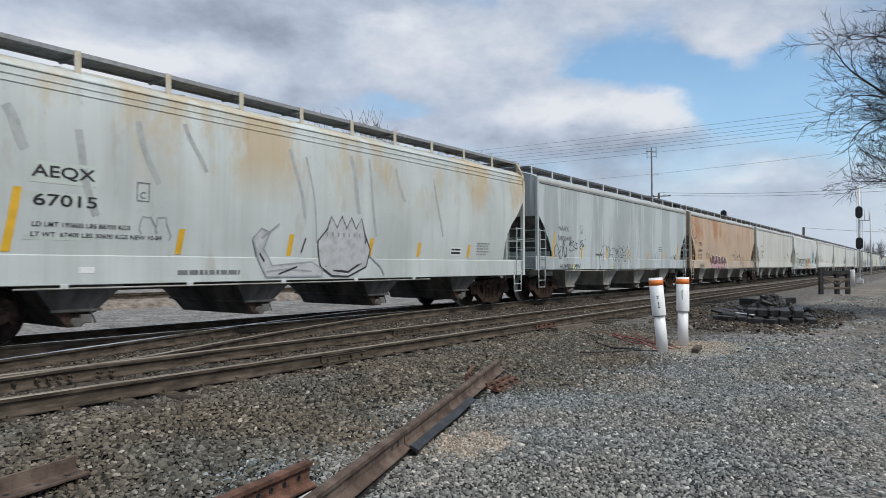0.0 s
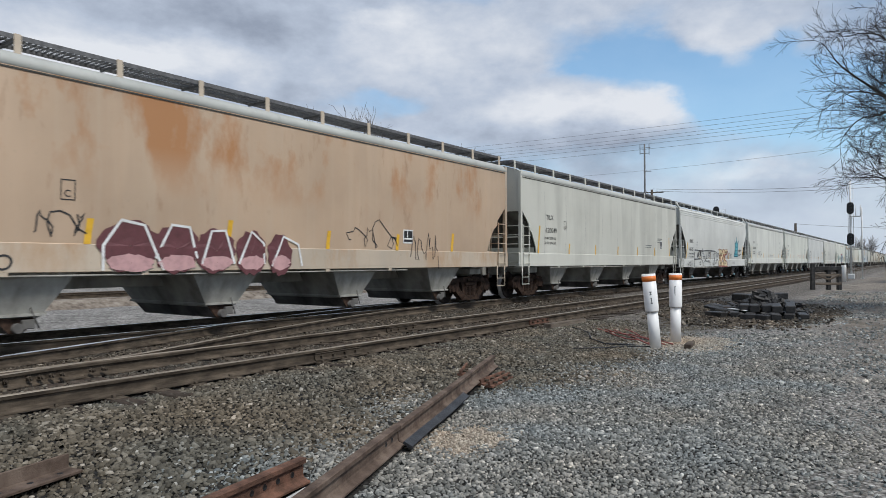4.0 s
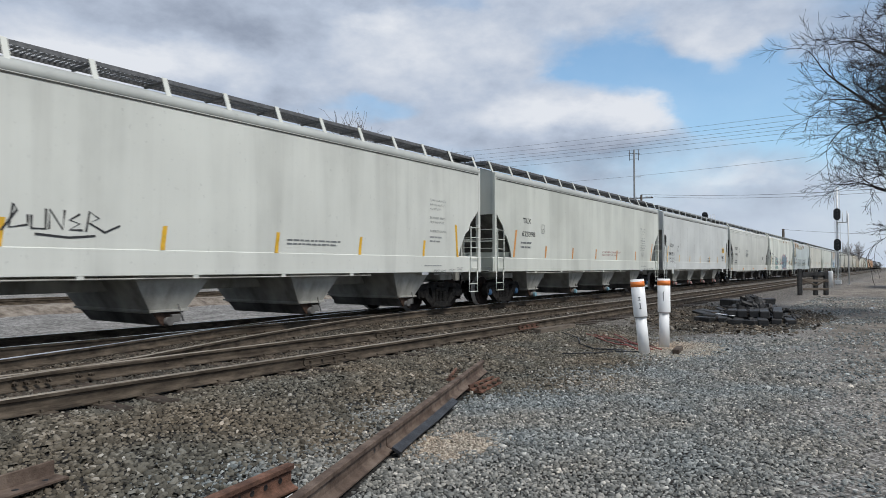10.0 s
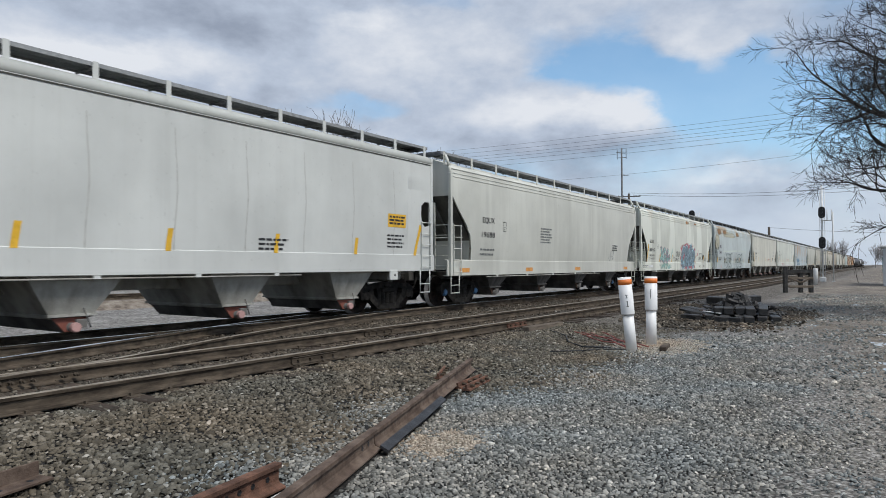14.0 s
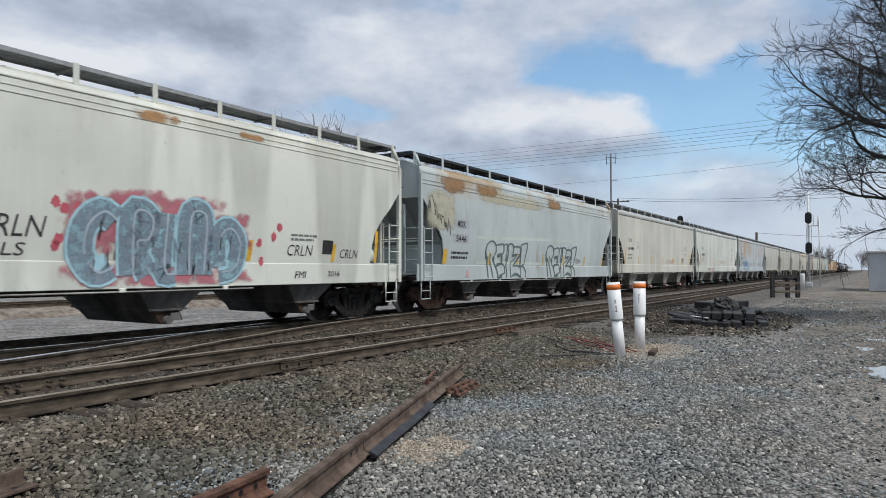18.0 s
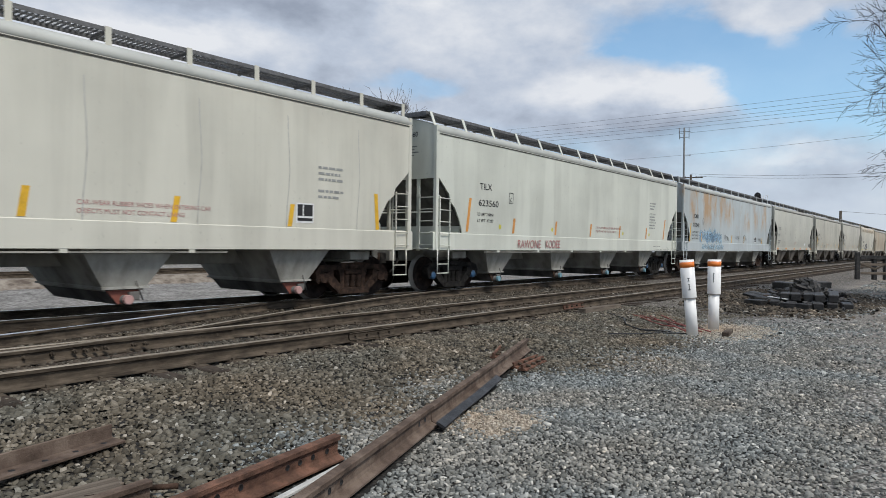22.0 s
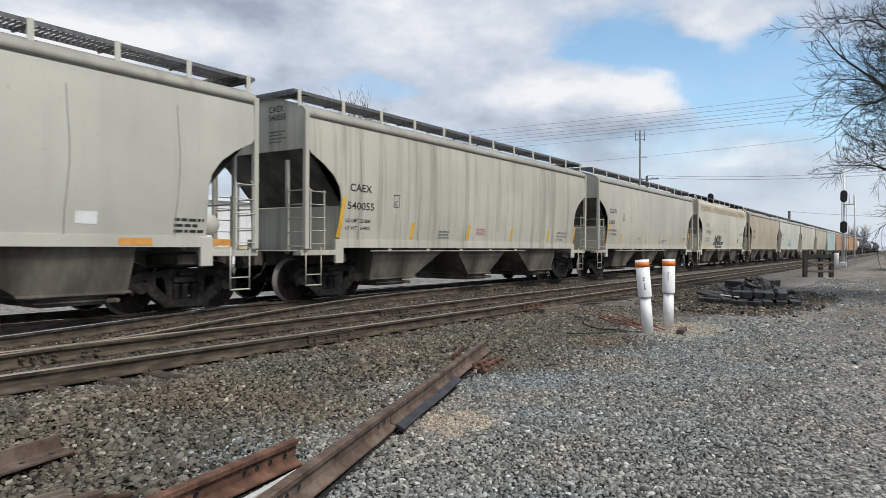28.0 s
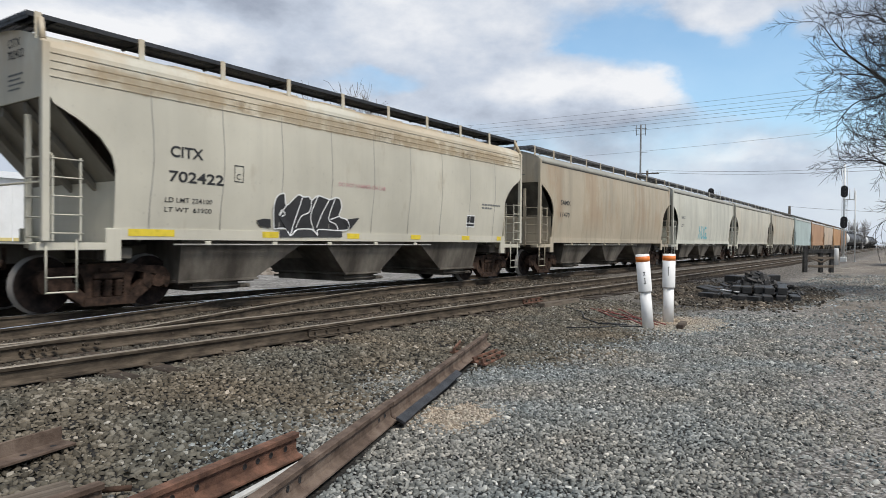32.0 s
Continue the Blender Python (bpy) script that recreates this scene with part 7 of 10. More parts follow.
    for word, u, z, w in (("DROWN", 5.96, 1.68, 0.66), ("OFF", 6.06, 1.48, 0.38), ("THIS", 6.02, 1.16, 0.5), ("DRIP", 8.0, 1.08, 0.34), ("STEIN", 8.2, 1.26, 0.5)):
        lettering(c, st, word, u, z, 0.16 if word in ("DROWN", "OFF", "THIS") else 0.13, w, BLACK_SPRAY, 0.1, "graffiti", 0.006, 0.0, 0.022)
    for outline in ([(8.86, 2.07), (9.68, 1.98), (9.67, 1.7), (9.36, 1.67), (9.33, 1.34), (9.46, 1.22), (9.75, 1.17), (9.74, 0.96), (8.89, 0.96), (8.87, 1.28), (9.12, 1.3), (9.16, 1.66), (8.92, 1.68)],
                    [(9.86, 2.09), (10.24, 2.01), (10.14, 1.65), (9.89, 1.51), (9.7, 1.3), (9.97, 1.22), (10.25, 1.19), (10.23, 0.95), (9.76, 0.95), (9.7, 1.17), (9.41, 1.3), (9.41, 1.46), (9.74, 1.72)],
                    [(10.37, 2.02), (11.23, 2.05), (11.13, 1.79), (10.62, 1.71), (10.51, 1.52), (10.79, 1.48), (11.01, 1.35), (10.57, 1.28), (11.25, 1.24), (11.25, 0.93), (10.28, 0.95), (10.33, 1.17), (10.2, 1.39)]):
        patch(c, st, [(u + 0.14, z - 0.07) for u, z in outline], MAROON, "graffiti_fill", 0.014)
        patch(c, st, outline, CREAM, "graffiti_fill", 0.018)
        strokes(c, st, [outline + outline[:1]], 0.035, MAROON, lift=0.022)
    for word, u, z in (("KBT", 9.15, 1.62), ("KBT", 9.12, 1.02), ("NAK", 10.5, 1.78), ("KBT", 10.35, 1.04)):
        lettering(c, st, word, u, z, 0.2, 0.6, BLACK_SPRAY, 0.1, "graffiti", 0.0, 0.0, 0.027)
    strokes(c, st, scribble(12, 8.12, 1.5, 0.72, 0.42, 4), 0.026, BLACK_SPRAY, lift=0.02)
    strokes(c, st, [[(8.6, 1.98), (8.66, 2.04), (8.72, 1.98), (8.66, 1.9), (8.6, 1.98)], [(8.84, 1.56), (8.9, 1.5)]], 0.035, MAROON, lift=0.02)
    strokes(c, st, [[(7.3, 1.2), (7.42, 0.98), (7.56, 1.2)], [(7.2, 1.1), (7.42, 1.0)], [(7.6, 1.0), (7.7, 1.12), (7.78, 0.98)]], 0.03, BLACK_SPRAY, lift=0.02)
    lettering(c, st, "NAKL", 13.0, 1.08, 0.2, 0.75, GREY_SPRAY, 0.1, "graffiti", 0.0, 0.0, 0.02)
    # a plain teal crown with dark bands
    crown = [(13.46, 1.6), (13.62, 2.2), (13.45, 2.75), (13.75, 2.5), (13.95, 2.6), (14.07, 2.98), (14.2, 2.6), (14.4, 2.5), (14.72, 2.75), (14.55, 2.2), (14.5, 1.9), (14.72, 1.6)]
    s = Shape()
    zs = np.linspace(1.6, 2.56, 9)
    wd = np.interp(zs, [1.6, 1.85, 2.2, 2.56], [0.63, 0.42, 0.45, 0.5])
    for k in range(8):
        s.grid([on_side(st, [(14.08 - wd[k], zs[k]), (14.08 + wd[k], zs[k])], 0.005), on_side(st, [(14.08 - wd[k + 1], zs[k + 1]), (14.08 + wd[k + 1], zs[k + 1])], 0.005)])
    for u0, u1, ut, zt in ((13.58, 13.88, 13.45, 2.75), (13.88, 14.28, 14.07, 2.98), (14.28, 14.58, 14.72, 2.75)):
        s.add(on_side(st, [(u0, 2.55), (u1, 2.55), (ut, zt)], 0.005), [(0, 1, 2)])
    part("graffiti_fill", s, TEAL_SPRAY, c)
    strokes(c, st, [crown + crown[:1]], 0.075, TEAL_DARK, lift=0.009)
    strokes(c, st, [[(13.72, 2.5), (13.9, 2.2), (13.82, 1.95)], [(14.42, 2.5), (14.26, 2.2), (14.36, 1.95)], [(13.86, 1.9), (14.08, 1.68), (14.32, 1.9)], [(14.08, 2.75), (14.08, 2.45)]], 0.035, TEAL_DARK, lift=0.009)
    for z in (1.78, 2.05, 2.3):
        strokes(c, st, [[(13.7, z), (14.08, z - 0.04), (14.46, z)]], 0.045, TEAL_DARK, lift=0.009)
    lettering(c, st, "LINING", 14.85, 2.12, 0.06, 0.34, name="lettering")
    bars(c, st, 14.85, 2.02, (0.9, 0.6), 0.05, 0.09, BLACK_INK)
    lettering(c, st, "PAINT", 14.85, 1.84, 0.06, 0.3, name="lettering")
    bars(c, st, 14.85, 1.75, (1.0, 0.5), 0.05, 0.09, BLACK_INK)
    CARS.append(c)
    # 5
    L = L_of(5)
    st = "flat"
    c = hopper_car(5, st, L, TILX_WHITE[1], "off-white covered hopper car with a black tag and yellow stripes", STEEL_DARK, brackets=14, seams=0)
    marks(c, st, "TILX", "623620", (1.95, 0.56, 2.68), (1.88, 0.95, 2.24), load=(1.8, 0.8, 2.0, "LD LMT 218800", "LT WT  67200"))
    plate_c(c, st, 3.37, 2.38)
    tapes(c, st, L, 1.22, 2.55, 6, 1.52, 0.92, 0.42)
    strokes(c, st, [[(3.85, 1.75), (4.05, 2.05), (4.0, 2.15), (3.95, 1.8), (4.2, 1.85), (4.2, 2.0)], [(4.25, 2.0), (4.25, 1.8), (4.45, 1.8), (4.45, 2.1)], [(4.5, 1.8), (4.5, 2.1), (4.7, 1.8), (4.72, 2.1)], [(4.95, 2.05), (4.8, 1.95), (4.95, 1.9), (4.8, 1.8), (5.0, 1.8)], [(5.05, 1.78), (5.1, 2.1), (5.25, 2.0), (5.1, 1.92), (5.35, 1.78), (5.6, 1.9)], [(4.3, 1.72), (4.8, 1.68), (5.2, 1.72)]], 0.035, BLACK_SPRAY)
    for k, line in enumerate(("EXW 10-8 H 8-3", "EW 8-2 H 15-2", "CU FT 6241", "", "EXTERIOR PAINT", "PLT 442 07-20", "", "INTERIOR LINING")):
        if line:
            lettering(c, st, line, 14.3, 3.02 - 0.12 * k, 0.062, 0.052 * len(line), FAINT_INK, name="lettering", bold=0.0)
    bars(c, st, 14.3, 2.02, (0.6, 0.5), 0.045, 0.11, FAINT_INK)
    bars(c, st, 9.2, 1.78, (1.6, 1.5), 0.035, 0.08)
    patch(c, st, [(1.2, 1.2), (1.6, 1.2), (1.6, 1.32), (1.2, 1.32)], GREY_INK, "sill_panel")
    sill_notes(c, st, L)
    CARS.append(c)
    # 6
    L = L_of(6)
    c = hopper_car(6, st, L, TILX_WHITE[2], "off-white covered hopper car with orange stripes and streaked sides", STEEL_DARK, BEARING_BLUE, brackets=14, gate_cap=CAP_BLUE)
    marks(c, st, "TILX", "623398", (1.89, 0.6, 2.72), (1.84, 0.97, 2.27), load=(1.75, 0.8, 2.02, "", ""))
    plate_c(c, st, 3.32, 2.42, GREY_INK)
    for u, h, ln in ((1.22, 0.9, 0.05), (3.6, 0.42, 0.04), (6.0, 0.42, 0.04), (8.4, 0.42, 0.04), (10.9, 0.42, 0.04), (13.45, 0.42, 0.04), (15.85, 0.86, 0.08)):
        tape(c, st, u, 1.55, h, 0.11, ln, ORANGE_TAPE)
    for k, line in enumerate(("EXW 10-8 H 8-3", "EW 8-2 H 15-2", "CU FT 6241", "", "EXTERIOR PAINT", "", "PLT 442 08-20", "INTERIOR LINING", "", "PLT 442 08-20")):
        if line:
            lettering(c, st, line, 14.28, 3.06 - 0.115 * k, 0.062, 0.052 * len(line), FAINT_INK, name="lettering", bold=0.0)
        elif k > 3:
            bars(c, st, 14.28, 3.06 - 0.115 * k, (0.64,), 0.05, 0.1, FAINT_INK)
    lettering(c, st, "CAR-WEAR RUBBER SHOES WHEN ENTERING CAR", 9.2, 1.84, 0.075, 2.25, FADED_RED, name="lettering", bold=0.0)
    lettering(c, st, "OBJECTS MUST NOT CONTACT LINING", 9.2, 1.71, 0.075, 1.75, FADED_RED, name="lettering", bold=0.0)
    sill_notes(c, st, L)
    strokes(c, st, scribble(61, L - 2.75, 1.72, 0.42, 0.22, 5), 0.016, PATCH_GREY_PALE)
    CARS.append(c)
    # 7: square-windowed ends
    L = L_of(7)
    st = "boxed"
    c = hopper_car(7, st, L, paint("clean white paint", (0.60, 0.62, 0.615), streaks=0.08, seed=41.0), "clean white covered hopper car with yellow stripes", STEEL_DARK, brackets=13, seams=9, windows=True, slope=GRIME_SHADE, gate_cap=CAP_PINK, gate_paint=GATE_RED)
    marks(c, st, "ECUX", "860511", (1.21, 0.77, 2.34), (1.1, 0.98, 1.88), bold=0.016, height=0.19, load=(1.04, 1.08, 1.66, "LD LMT 201300 LBS", "LT WT  66700 LBS"))
    plate_c(c, st, 2.76, 2.1)
    for u, h, ln in ((0.65, 0.86, 0.06), (3.03, 0.4, 0.04), (5.4, 0.4, 0.04), (7.9, 0.4, 0.04), (10.4, 0.4, 0.04), (12.9, 0.4, 0.04), (15.3, 0.83, 0.1)):
        tape(c, st, u, 1.5, h, 0.11, ln)
    patch(c, st, [(14.2, 2.22), (14.95, 2.22), (14.95, 2.56), (14.2, 2.56)], YELLOW, "yellow_panel")
    bars(c, st, 14.25, 2.46, (0.65, 0.6, 0.65), 0.05, 0.085, BLACK_INK)
    bars(c, st, 14.17, 1.98, (0.7, 0.6, 0.7, 0.65), 0.045, 0.095, BLACK_INK)
    bars(c, st, 10.0, 1.75, (0.8, 0.7, 0.65), 0.045, 0.095, BLACK_INK)
    patch(c, st, [(2.0, 1.35), (2.35, 1.38), (2.3, 1.2), (2.1, 1.18)], PATCH_WHITE, "torn_flap", 0.02)
    CARS.append(c)
    # 8
    L = L_of(8)
    st = "ribbed"
    c = hopper_car(8, st, L, paint("worn white paint", (0.57, 0.58, 0.545), streaks=0.3, seed=52.0, chalk=0.3), "worn white covered hopper car with ribbed roof edge", STEEL_DARK, BEARING_BLUE, brackets=12)
    marks(c, st, "EQUX", "19688", (1.85, 0.78, 2.58), (1.8, 0.86, 2.12), bold=0.016, load=(1.75, 0.9, 1.7, "", ""))
    plate_c(c, st, 3.2, 2.35)
    bars(c, st, 6.1, 2.55, (1.0, 0.8, 0.95, 1.0, 0.8, 0.9), 0.05, 0.1)
    for u in (0.6, 5.0, 9.5, 15.6):
        tape(c, st, u, 1.02, 0.13, 0.55, 0.0, ORANGE_TAPE)
    bars(c, st, 13.9, 2.1, (0.7, 0.6, 0.65), 0.05, 0.1, BLACK_INK)
    strokes(c, st, scribble(71, 13.4, 1.5, 0.8, 0.4, 4), 0.018, GREY_SPRAY)
    CARS.append(c)
    # 9
    L = L_of(9)
    c = hopper_car(9, st, L, paint("cream white paint", (0.60, 0.62, 0.57), streaks=0.15, blades=0.9, rust=0.25, rust_from=3.45, seed=61.0), "cream-white covered hopper car covered in teal and red-blue graffiti", STEEL_DARK, brackets=13)
    marks(c, st, "ECUX", "880110", (1.55, 0.73, 2.43), (1.52, 1.0, 1.98), bold=0.014, load=(1.5, 1.0, 1.72, "LD LMT 216900 LBS", "LT WT  57100 LBS"))
    plate_c(c, st, 3.01, 2.16)
    for u, h, ln in ((1.12, 0.92, 0.05), (3.5, 0.42, 0.04), (6.1, 0.42, 0.04), (8.5, 0.42, 0.04), (11.9, 0.42, 0.04), (14.4, 0.42, 0.04), (16.0, 0.8, 0.0)):
        tape(c, st, u, 1.42, h, 0.11, ln)
    teal_mist, red_mist = soft_spray("soft teal mist", (0.28, 0.50, 0.46), 0.6), soft_spray("soft red mist", (0.50, 0.15, 0.19), 0.8)
    teal, rose = spray("thin teal spray", (0.30, 0.50, 0.47), 0.62, 4.0), spray("thin rose spray", (0.47, 0.32, 0.40), 0.6, 5.0)
    cloud(c, st, 3.35, 6.25, 0.96, 1.36, teal_mist, 0.016)
    cloud(c, st, 3.4, 5.9, 1.42, 1.7, teal_mist, 0.004)
    bubble = curved([[(3.62, 2.08), (3.78, 2.14), (3.86, 1.9), (3.8, 1.62), (3.6, 1.5)], [(4.62, 1.98), (4.45, 2.1), (4.2, 2.0), (4.1, 1.75), (4.22, 1.52), (4.5, 1.5), (4.6, 1.72), (4.42, 1.76)], [(5.28, 1.95), (5.06, 2.02), (4.92, 1.86), (5.1, 1.72), (5.3, 1.62), (5.2, 1.48), (4.92, 1.5)], [(5.45, 1.82), (5.58, 1.62), (5.7, 1.5)]])
    strokes(c, st, bubble, 0.36, rose, lift=0.007)
    strokes(c, st, bubble, 0.26, teal, lift=0.010)
    strokes(c, st, [[(6.0, 1.6), (6.05, 2.0), (6.25, 2.2), (6.2, 1.95)]], 0.1, PALE_TEAL)
    for word, u, z, h, w in (("CRLN", 7.0, 1.74, 0.34, 0.95), ("CRLS", 6.9, 1.46, 0.2, 0.8)):
        lettering(c, st, word, u, z, h, w, BLACK_SPRAY, 0.2, "graffiti", -0.004)
    lettering(c, st, "2016", 6.35, 1.62, 0.16, 0.5, BLACK_SPRAY, 0.1, "graffiti", 0.0)
    cloud(c, st, 8.05, 9.6, 1.42, 2.6, red_mist, 0.004)
    cloud(c, st, 8.5, 11.7, 1.75, 2.68, red_mist, 0.005)
    cloud(c, st, 10.6, 12.2, 1.42, 2.42, red_mist, 0.006)
    cloud(c, st, 7.95, 12.3, 0.93, 1.38, red_mist, 0.014)
    words = curved([[(9.08, 2.05), (8.85, 2.2), (8.58, 1.95), (8.55, 1.5), (8.78, 1.2), (9.05, 1.3)], [(9.4, 1.15), (9.38, 2.2), (9.72, 2.15), (9.66, 1.78), (9.45, 1.7), (9.72, 1.15)], [(10.02, 2.25), (10.0, 1.25), (10.24, 1.2)], [(10.5, 1.15), (10.5, 2.2), (10.74, 2.32), (10.85, 2.1), (10.82, 1.15)], [(11.2, 1.3), (11.16, 1.85), (11.42, 2.05), (11.66, 1.75), (11.56, 1.3), (11.22, 1.2)]])
    strokes(c, st, words, 0.50, PALE_BLUE, lift=0.018)
    strokes(c, st, words, 0.40, WASH_SLATE, lift=0.021)
    strokes(c, st, [[(u + 0.06, z) for u, z in run] for run in words], 0.04, GREY_BLUE, lift=0.024)
    rng = random.Random(33)
    for k in range(44):
        u, z = 8.62 + 3.0 * rng.random(), 1.05 + 0.75 * rng.random()
        strokes(c, st, [[(u, z), (u + rng.uniform(-0.04, 0.04), z + rng.uniform(0.15, 0.38))]], rng.uniform(0.012, 0.03), SLATE_SPRAY if k % 3 else BLACK_SPRAY, lift=0.026)
    rng = random.Random(5)
    for k in range(16):
        disc(c, st, rng.choice((8.3, 12.5)) + rng.uniform(-0.3, 0.45), 1.42 + rng.uniform(0, 0.9), 0.07, 0.09, RED_SPRAY, 0.3, k, 0.005)
    for word, u, z, h, w in (("CRLN", 13.0, 1.55, 0.25, 0.75), ("CRLN", 14.7, 1.52, 0.22, 0.62)):
        lettering(c, st, word, u, z, h, w, BLACK_SPRAY, 0.15, "graffiti", -0.004)
    bars(c, st, 13.1, 1.98, (0.8, 0.7), 0.04, 0.09, GREY_INK)
    lettering(c, st, "FMI", 13.25, 1.06, 0.16, 0.32, BLACK_SPRAY, 0.2, "graffiti", -0.003, 0.0, 0.018)
    lettering(c, st, "2016", 14.3, 1.1, 0.12, 0.4, BLACK_SPRAY, 0.1, "graffiti", 0.0, 0.0, 0.016)
    patch(c, st, [(14.1, 1.6), (14.45, 1.6), (14.45, 1.92), (14.1, 1.92)], BLACK_INK, "data_panel")
    bars(c, st, 0.5, 1.18, (0.9, 0.7), 0.04, 0.08, GREY_INK)
    patch(c, st, [(1.5, 1.1), (2.2, 1.1), (2.2, 1.22), (1.5, 1.22)], PATCH_WHITE, "sill_plate", 0.018)
    scrape = soft_spray("orange rust scrape", (0.40, 0.20, 0.07), 0.75, 1.8)
    for u0, u1, z0, z1 in ((9.3, 10.4, 3.82, 4.05), (11.6, 12.4, 3.86, 4.02)):
        cloud(c, st, u0, u1, z0, z1, scrape, 0.016, "rust_stain")
    CARS.append(c)
    # 10
    L = L_of(10, 1.0)
    st = "round"
    c = hopper_car(10, st, L, paint("pale blue faded paint", (0.485, 0.54, 0.55), rust=0.8, rust_colour=(0.33, 0.19, 0.05), rust_from=3.3, streaks=0.2, wide=0.03, seed=70.5, chalk=0.3), "pale blue covered hopper car with roof rust and outlined graffiti", STEEL_BROWN, brackets=12, walk_grey=DARK_WALK, slope=paint("faded end paint", (0.27, 0.295, 0.305), streaks=0.4, seed=75.0))
    patch(c, st, [(1.75, 2.5), (2.65, 2.5), (2.65, 2.78), (1.75, 2.78)], PATCH_GREY, "repaint_patch", 0.003)
    patch(c, st, [(1.68, 2.05), (2.65, 2.05), (2.65, 2.33), (1.68, 2.33)], PATCH_GREY, "repaint_patch", 0.003)
    marks(c, st, "MDIX", "5446", (1.97, 0.47, 2.55), (1.9, 0.6, 2.1), bold=0.02, height=0.19)
    bars(c, st, 1.65, 1.72, (1.0, 0.95), 0.07, 0.14, BLACK_INK)
    tape(c, st, 1.18, 1.42, 0.43, 0.2, 0.03)
    for u in (4.0, 6.1, 8.3, 10.25, 12.66, 14.95):
        tape(c, st, u, 1.42, 0.38, 0.1, 0.02)
    patch(c, st, [(3.2, 1.42), (13.4, 1.42), (13.4, 2.42), (10.7, 2.48), (7.0, 2.42), (3.2, 2.32)], PALE_REPAINT, "repaint_patch", 0.003)
    for du in (-4.82, 0.0):
        strokes(c, st, curved([[(8.59, 1.93), (8.66, 2.06), (8.78, 2.14), (8.95, 2.19), (9.13, 2.17), (9.25, 2.08), (9.3, 1.96), (9.29, 1.85), (9.2, 1.74), (9.06, 1.64)], [(9.06, 1.64), (9.17, 1.52), (9.23, 1.43), (9.32, 1.33), (9.42, 1.18), (9.48, 1.04), (9.42, 0.98)], [(8.59, 1.93), (8.58, 1.86), (8.66, 1.61)], [(8.66, 1.61), (8.75, 1.67), (8.73, 1.49), (8.73, 1.36), (8.77, 1.15), (8.8, 0.97)], [(8.91, 1.76), (8.9, 1.58), (8.95, 1.43), (9.0, 1.32), (9.07, 1.15), (9.13, 0.97)], [(9.31, 2.07), (9.54, 2.1), (9.76, 2.12), (9.84, 2.06), (9.85, 1.9), (9.77, 1.78)]], du), 0.05, GREEN_GREY, lift=0.016)
        strokes(c, st, curved([[(9.77, 1.78), (9.45, 1.76), (9.44, 1.69), (9.74, 1.7), (9.72, 1.47), (9.41, 1.44), (9.39, 1.36)], [(9.39, 1.36), (9.6, 1.42), (9.85, 1.44), (9.96, 1.31), (9.96, 1.14), (9.78, 1.09), (9.61, 1.05), (9.49, 0.96)], [(9.88, 2.09), (10.09, 2.12), (10.09, 1.91), (10.05, 1.72), (10.01, 1.54)], [(10.22, 1.9), (10.19, 2.11), (10.25, 2.13), (10.46, 2.14), (10.59, 2.04), (10.56, 1.84), (10.5, 1.73)], [(10.22, 1.9), (10.18, 1.67), (10.16, 1.53)], [(10.15, 1.76), (10.1, 1.53), (10.07, 1.38), (10.12, 1.14), (10.1, 0.97)], [(10.59, 2.04), (10.85, 2.07), (11.09, 2.04), (11.21, 1.97)]], du), 0.05, GREEN_GREY, lift=0.016)
        strokes(c, st, curved([[(10.5, 1.71), (10.72, 1.76), (10.95, 1.8)], [(11.21, 1.97), (11.15, 1.78), (10.92, 1.6), (10.61, 1.38)], [(10.86, 1.75), (10.63, 1.6), (10.44, 1.51), (10.39, 1.34), (10.42, 0.98)], [(10.61, 1.38), (10.86, 1.4), (11.1, 1.36), (11.22, 1.26), (11.22, 0.97)], [(11.18, 2.13), (11.39, 2.17), (11.71, 2.19), (11.61, 1.83), (11.49, 1.47), (11.36, 1.41), (11.19, 1.41), (11.16, 1.76), (11.18, 2.13)], [(11.28, 1.38), (11.46, 1.33), (11.62, 1.18), (11.62, 1.03), (11.57, 0.96)]], du), 0.05, GREEN_GREY, lift=0.016)
        for outline in [[(8.54, 1.87), (8.6, 1.87), (8.67, 1.63), (8.58, 1.59)], [(8.69, 1.66), (8.75, 1.73), (8.74, 1.36), (8.68, 1.39)], [(8.9, 1.78), (8.97, 1.74), (8.91, 1.64)], [(9.06, 1.63), (9.21, 1.74), (9.19, 1.52)], [(9.42, 1.78), (9.74, 1.8), (9.75, 1.44), (9.43, 1.39), (9.45, 1.46), (9.67, 1.48), (9.69, 1.72), (9.43, 1.69)], [(10.5, 1.78), (10.95, 1.82), (10.74, 1.72), (10.48, 1.69)], [(11.11, 1.84), (11.12, 1.71), (10.8, 1.46), (10.59, 1.37), (10.75, 1.54)], [(9.49, 0.96), (9.61, 1.07), (9.79, 1.11), (9.79, 0.96)]]:
            patch(c, st, [(u + du, z) for u, z in outline], GREEN_GREY, "graffiti_fill", 0.014)
        for outline in [[(10.42, 0.98), (10.58, 1.08), (10.75, 1.14), (10.98, 1.12), (11.2, 1.03), (11.2, 0.96), (10.96, 1.02), (10.75, 1.04)], [(11.12, 1.96), (11.22, 1.97), (11.22, 1.39), (11.13, 1.41)]]:
            patch(c, st, [(u + du, z) for u, z in outline], GREEN_GREY, "graffiti_fill", 0.014)
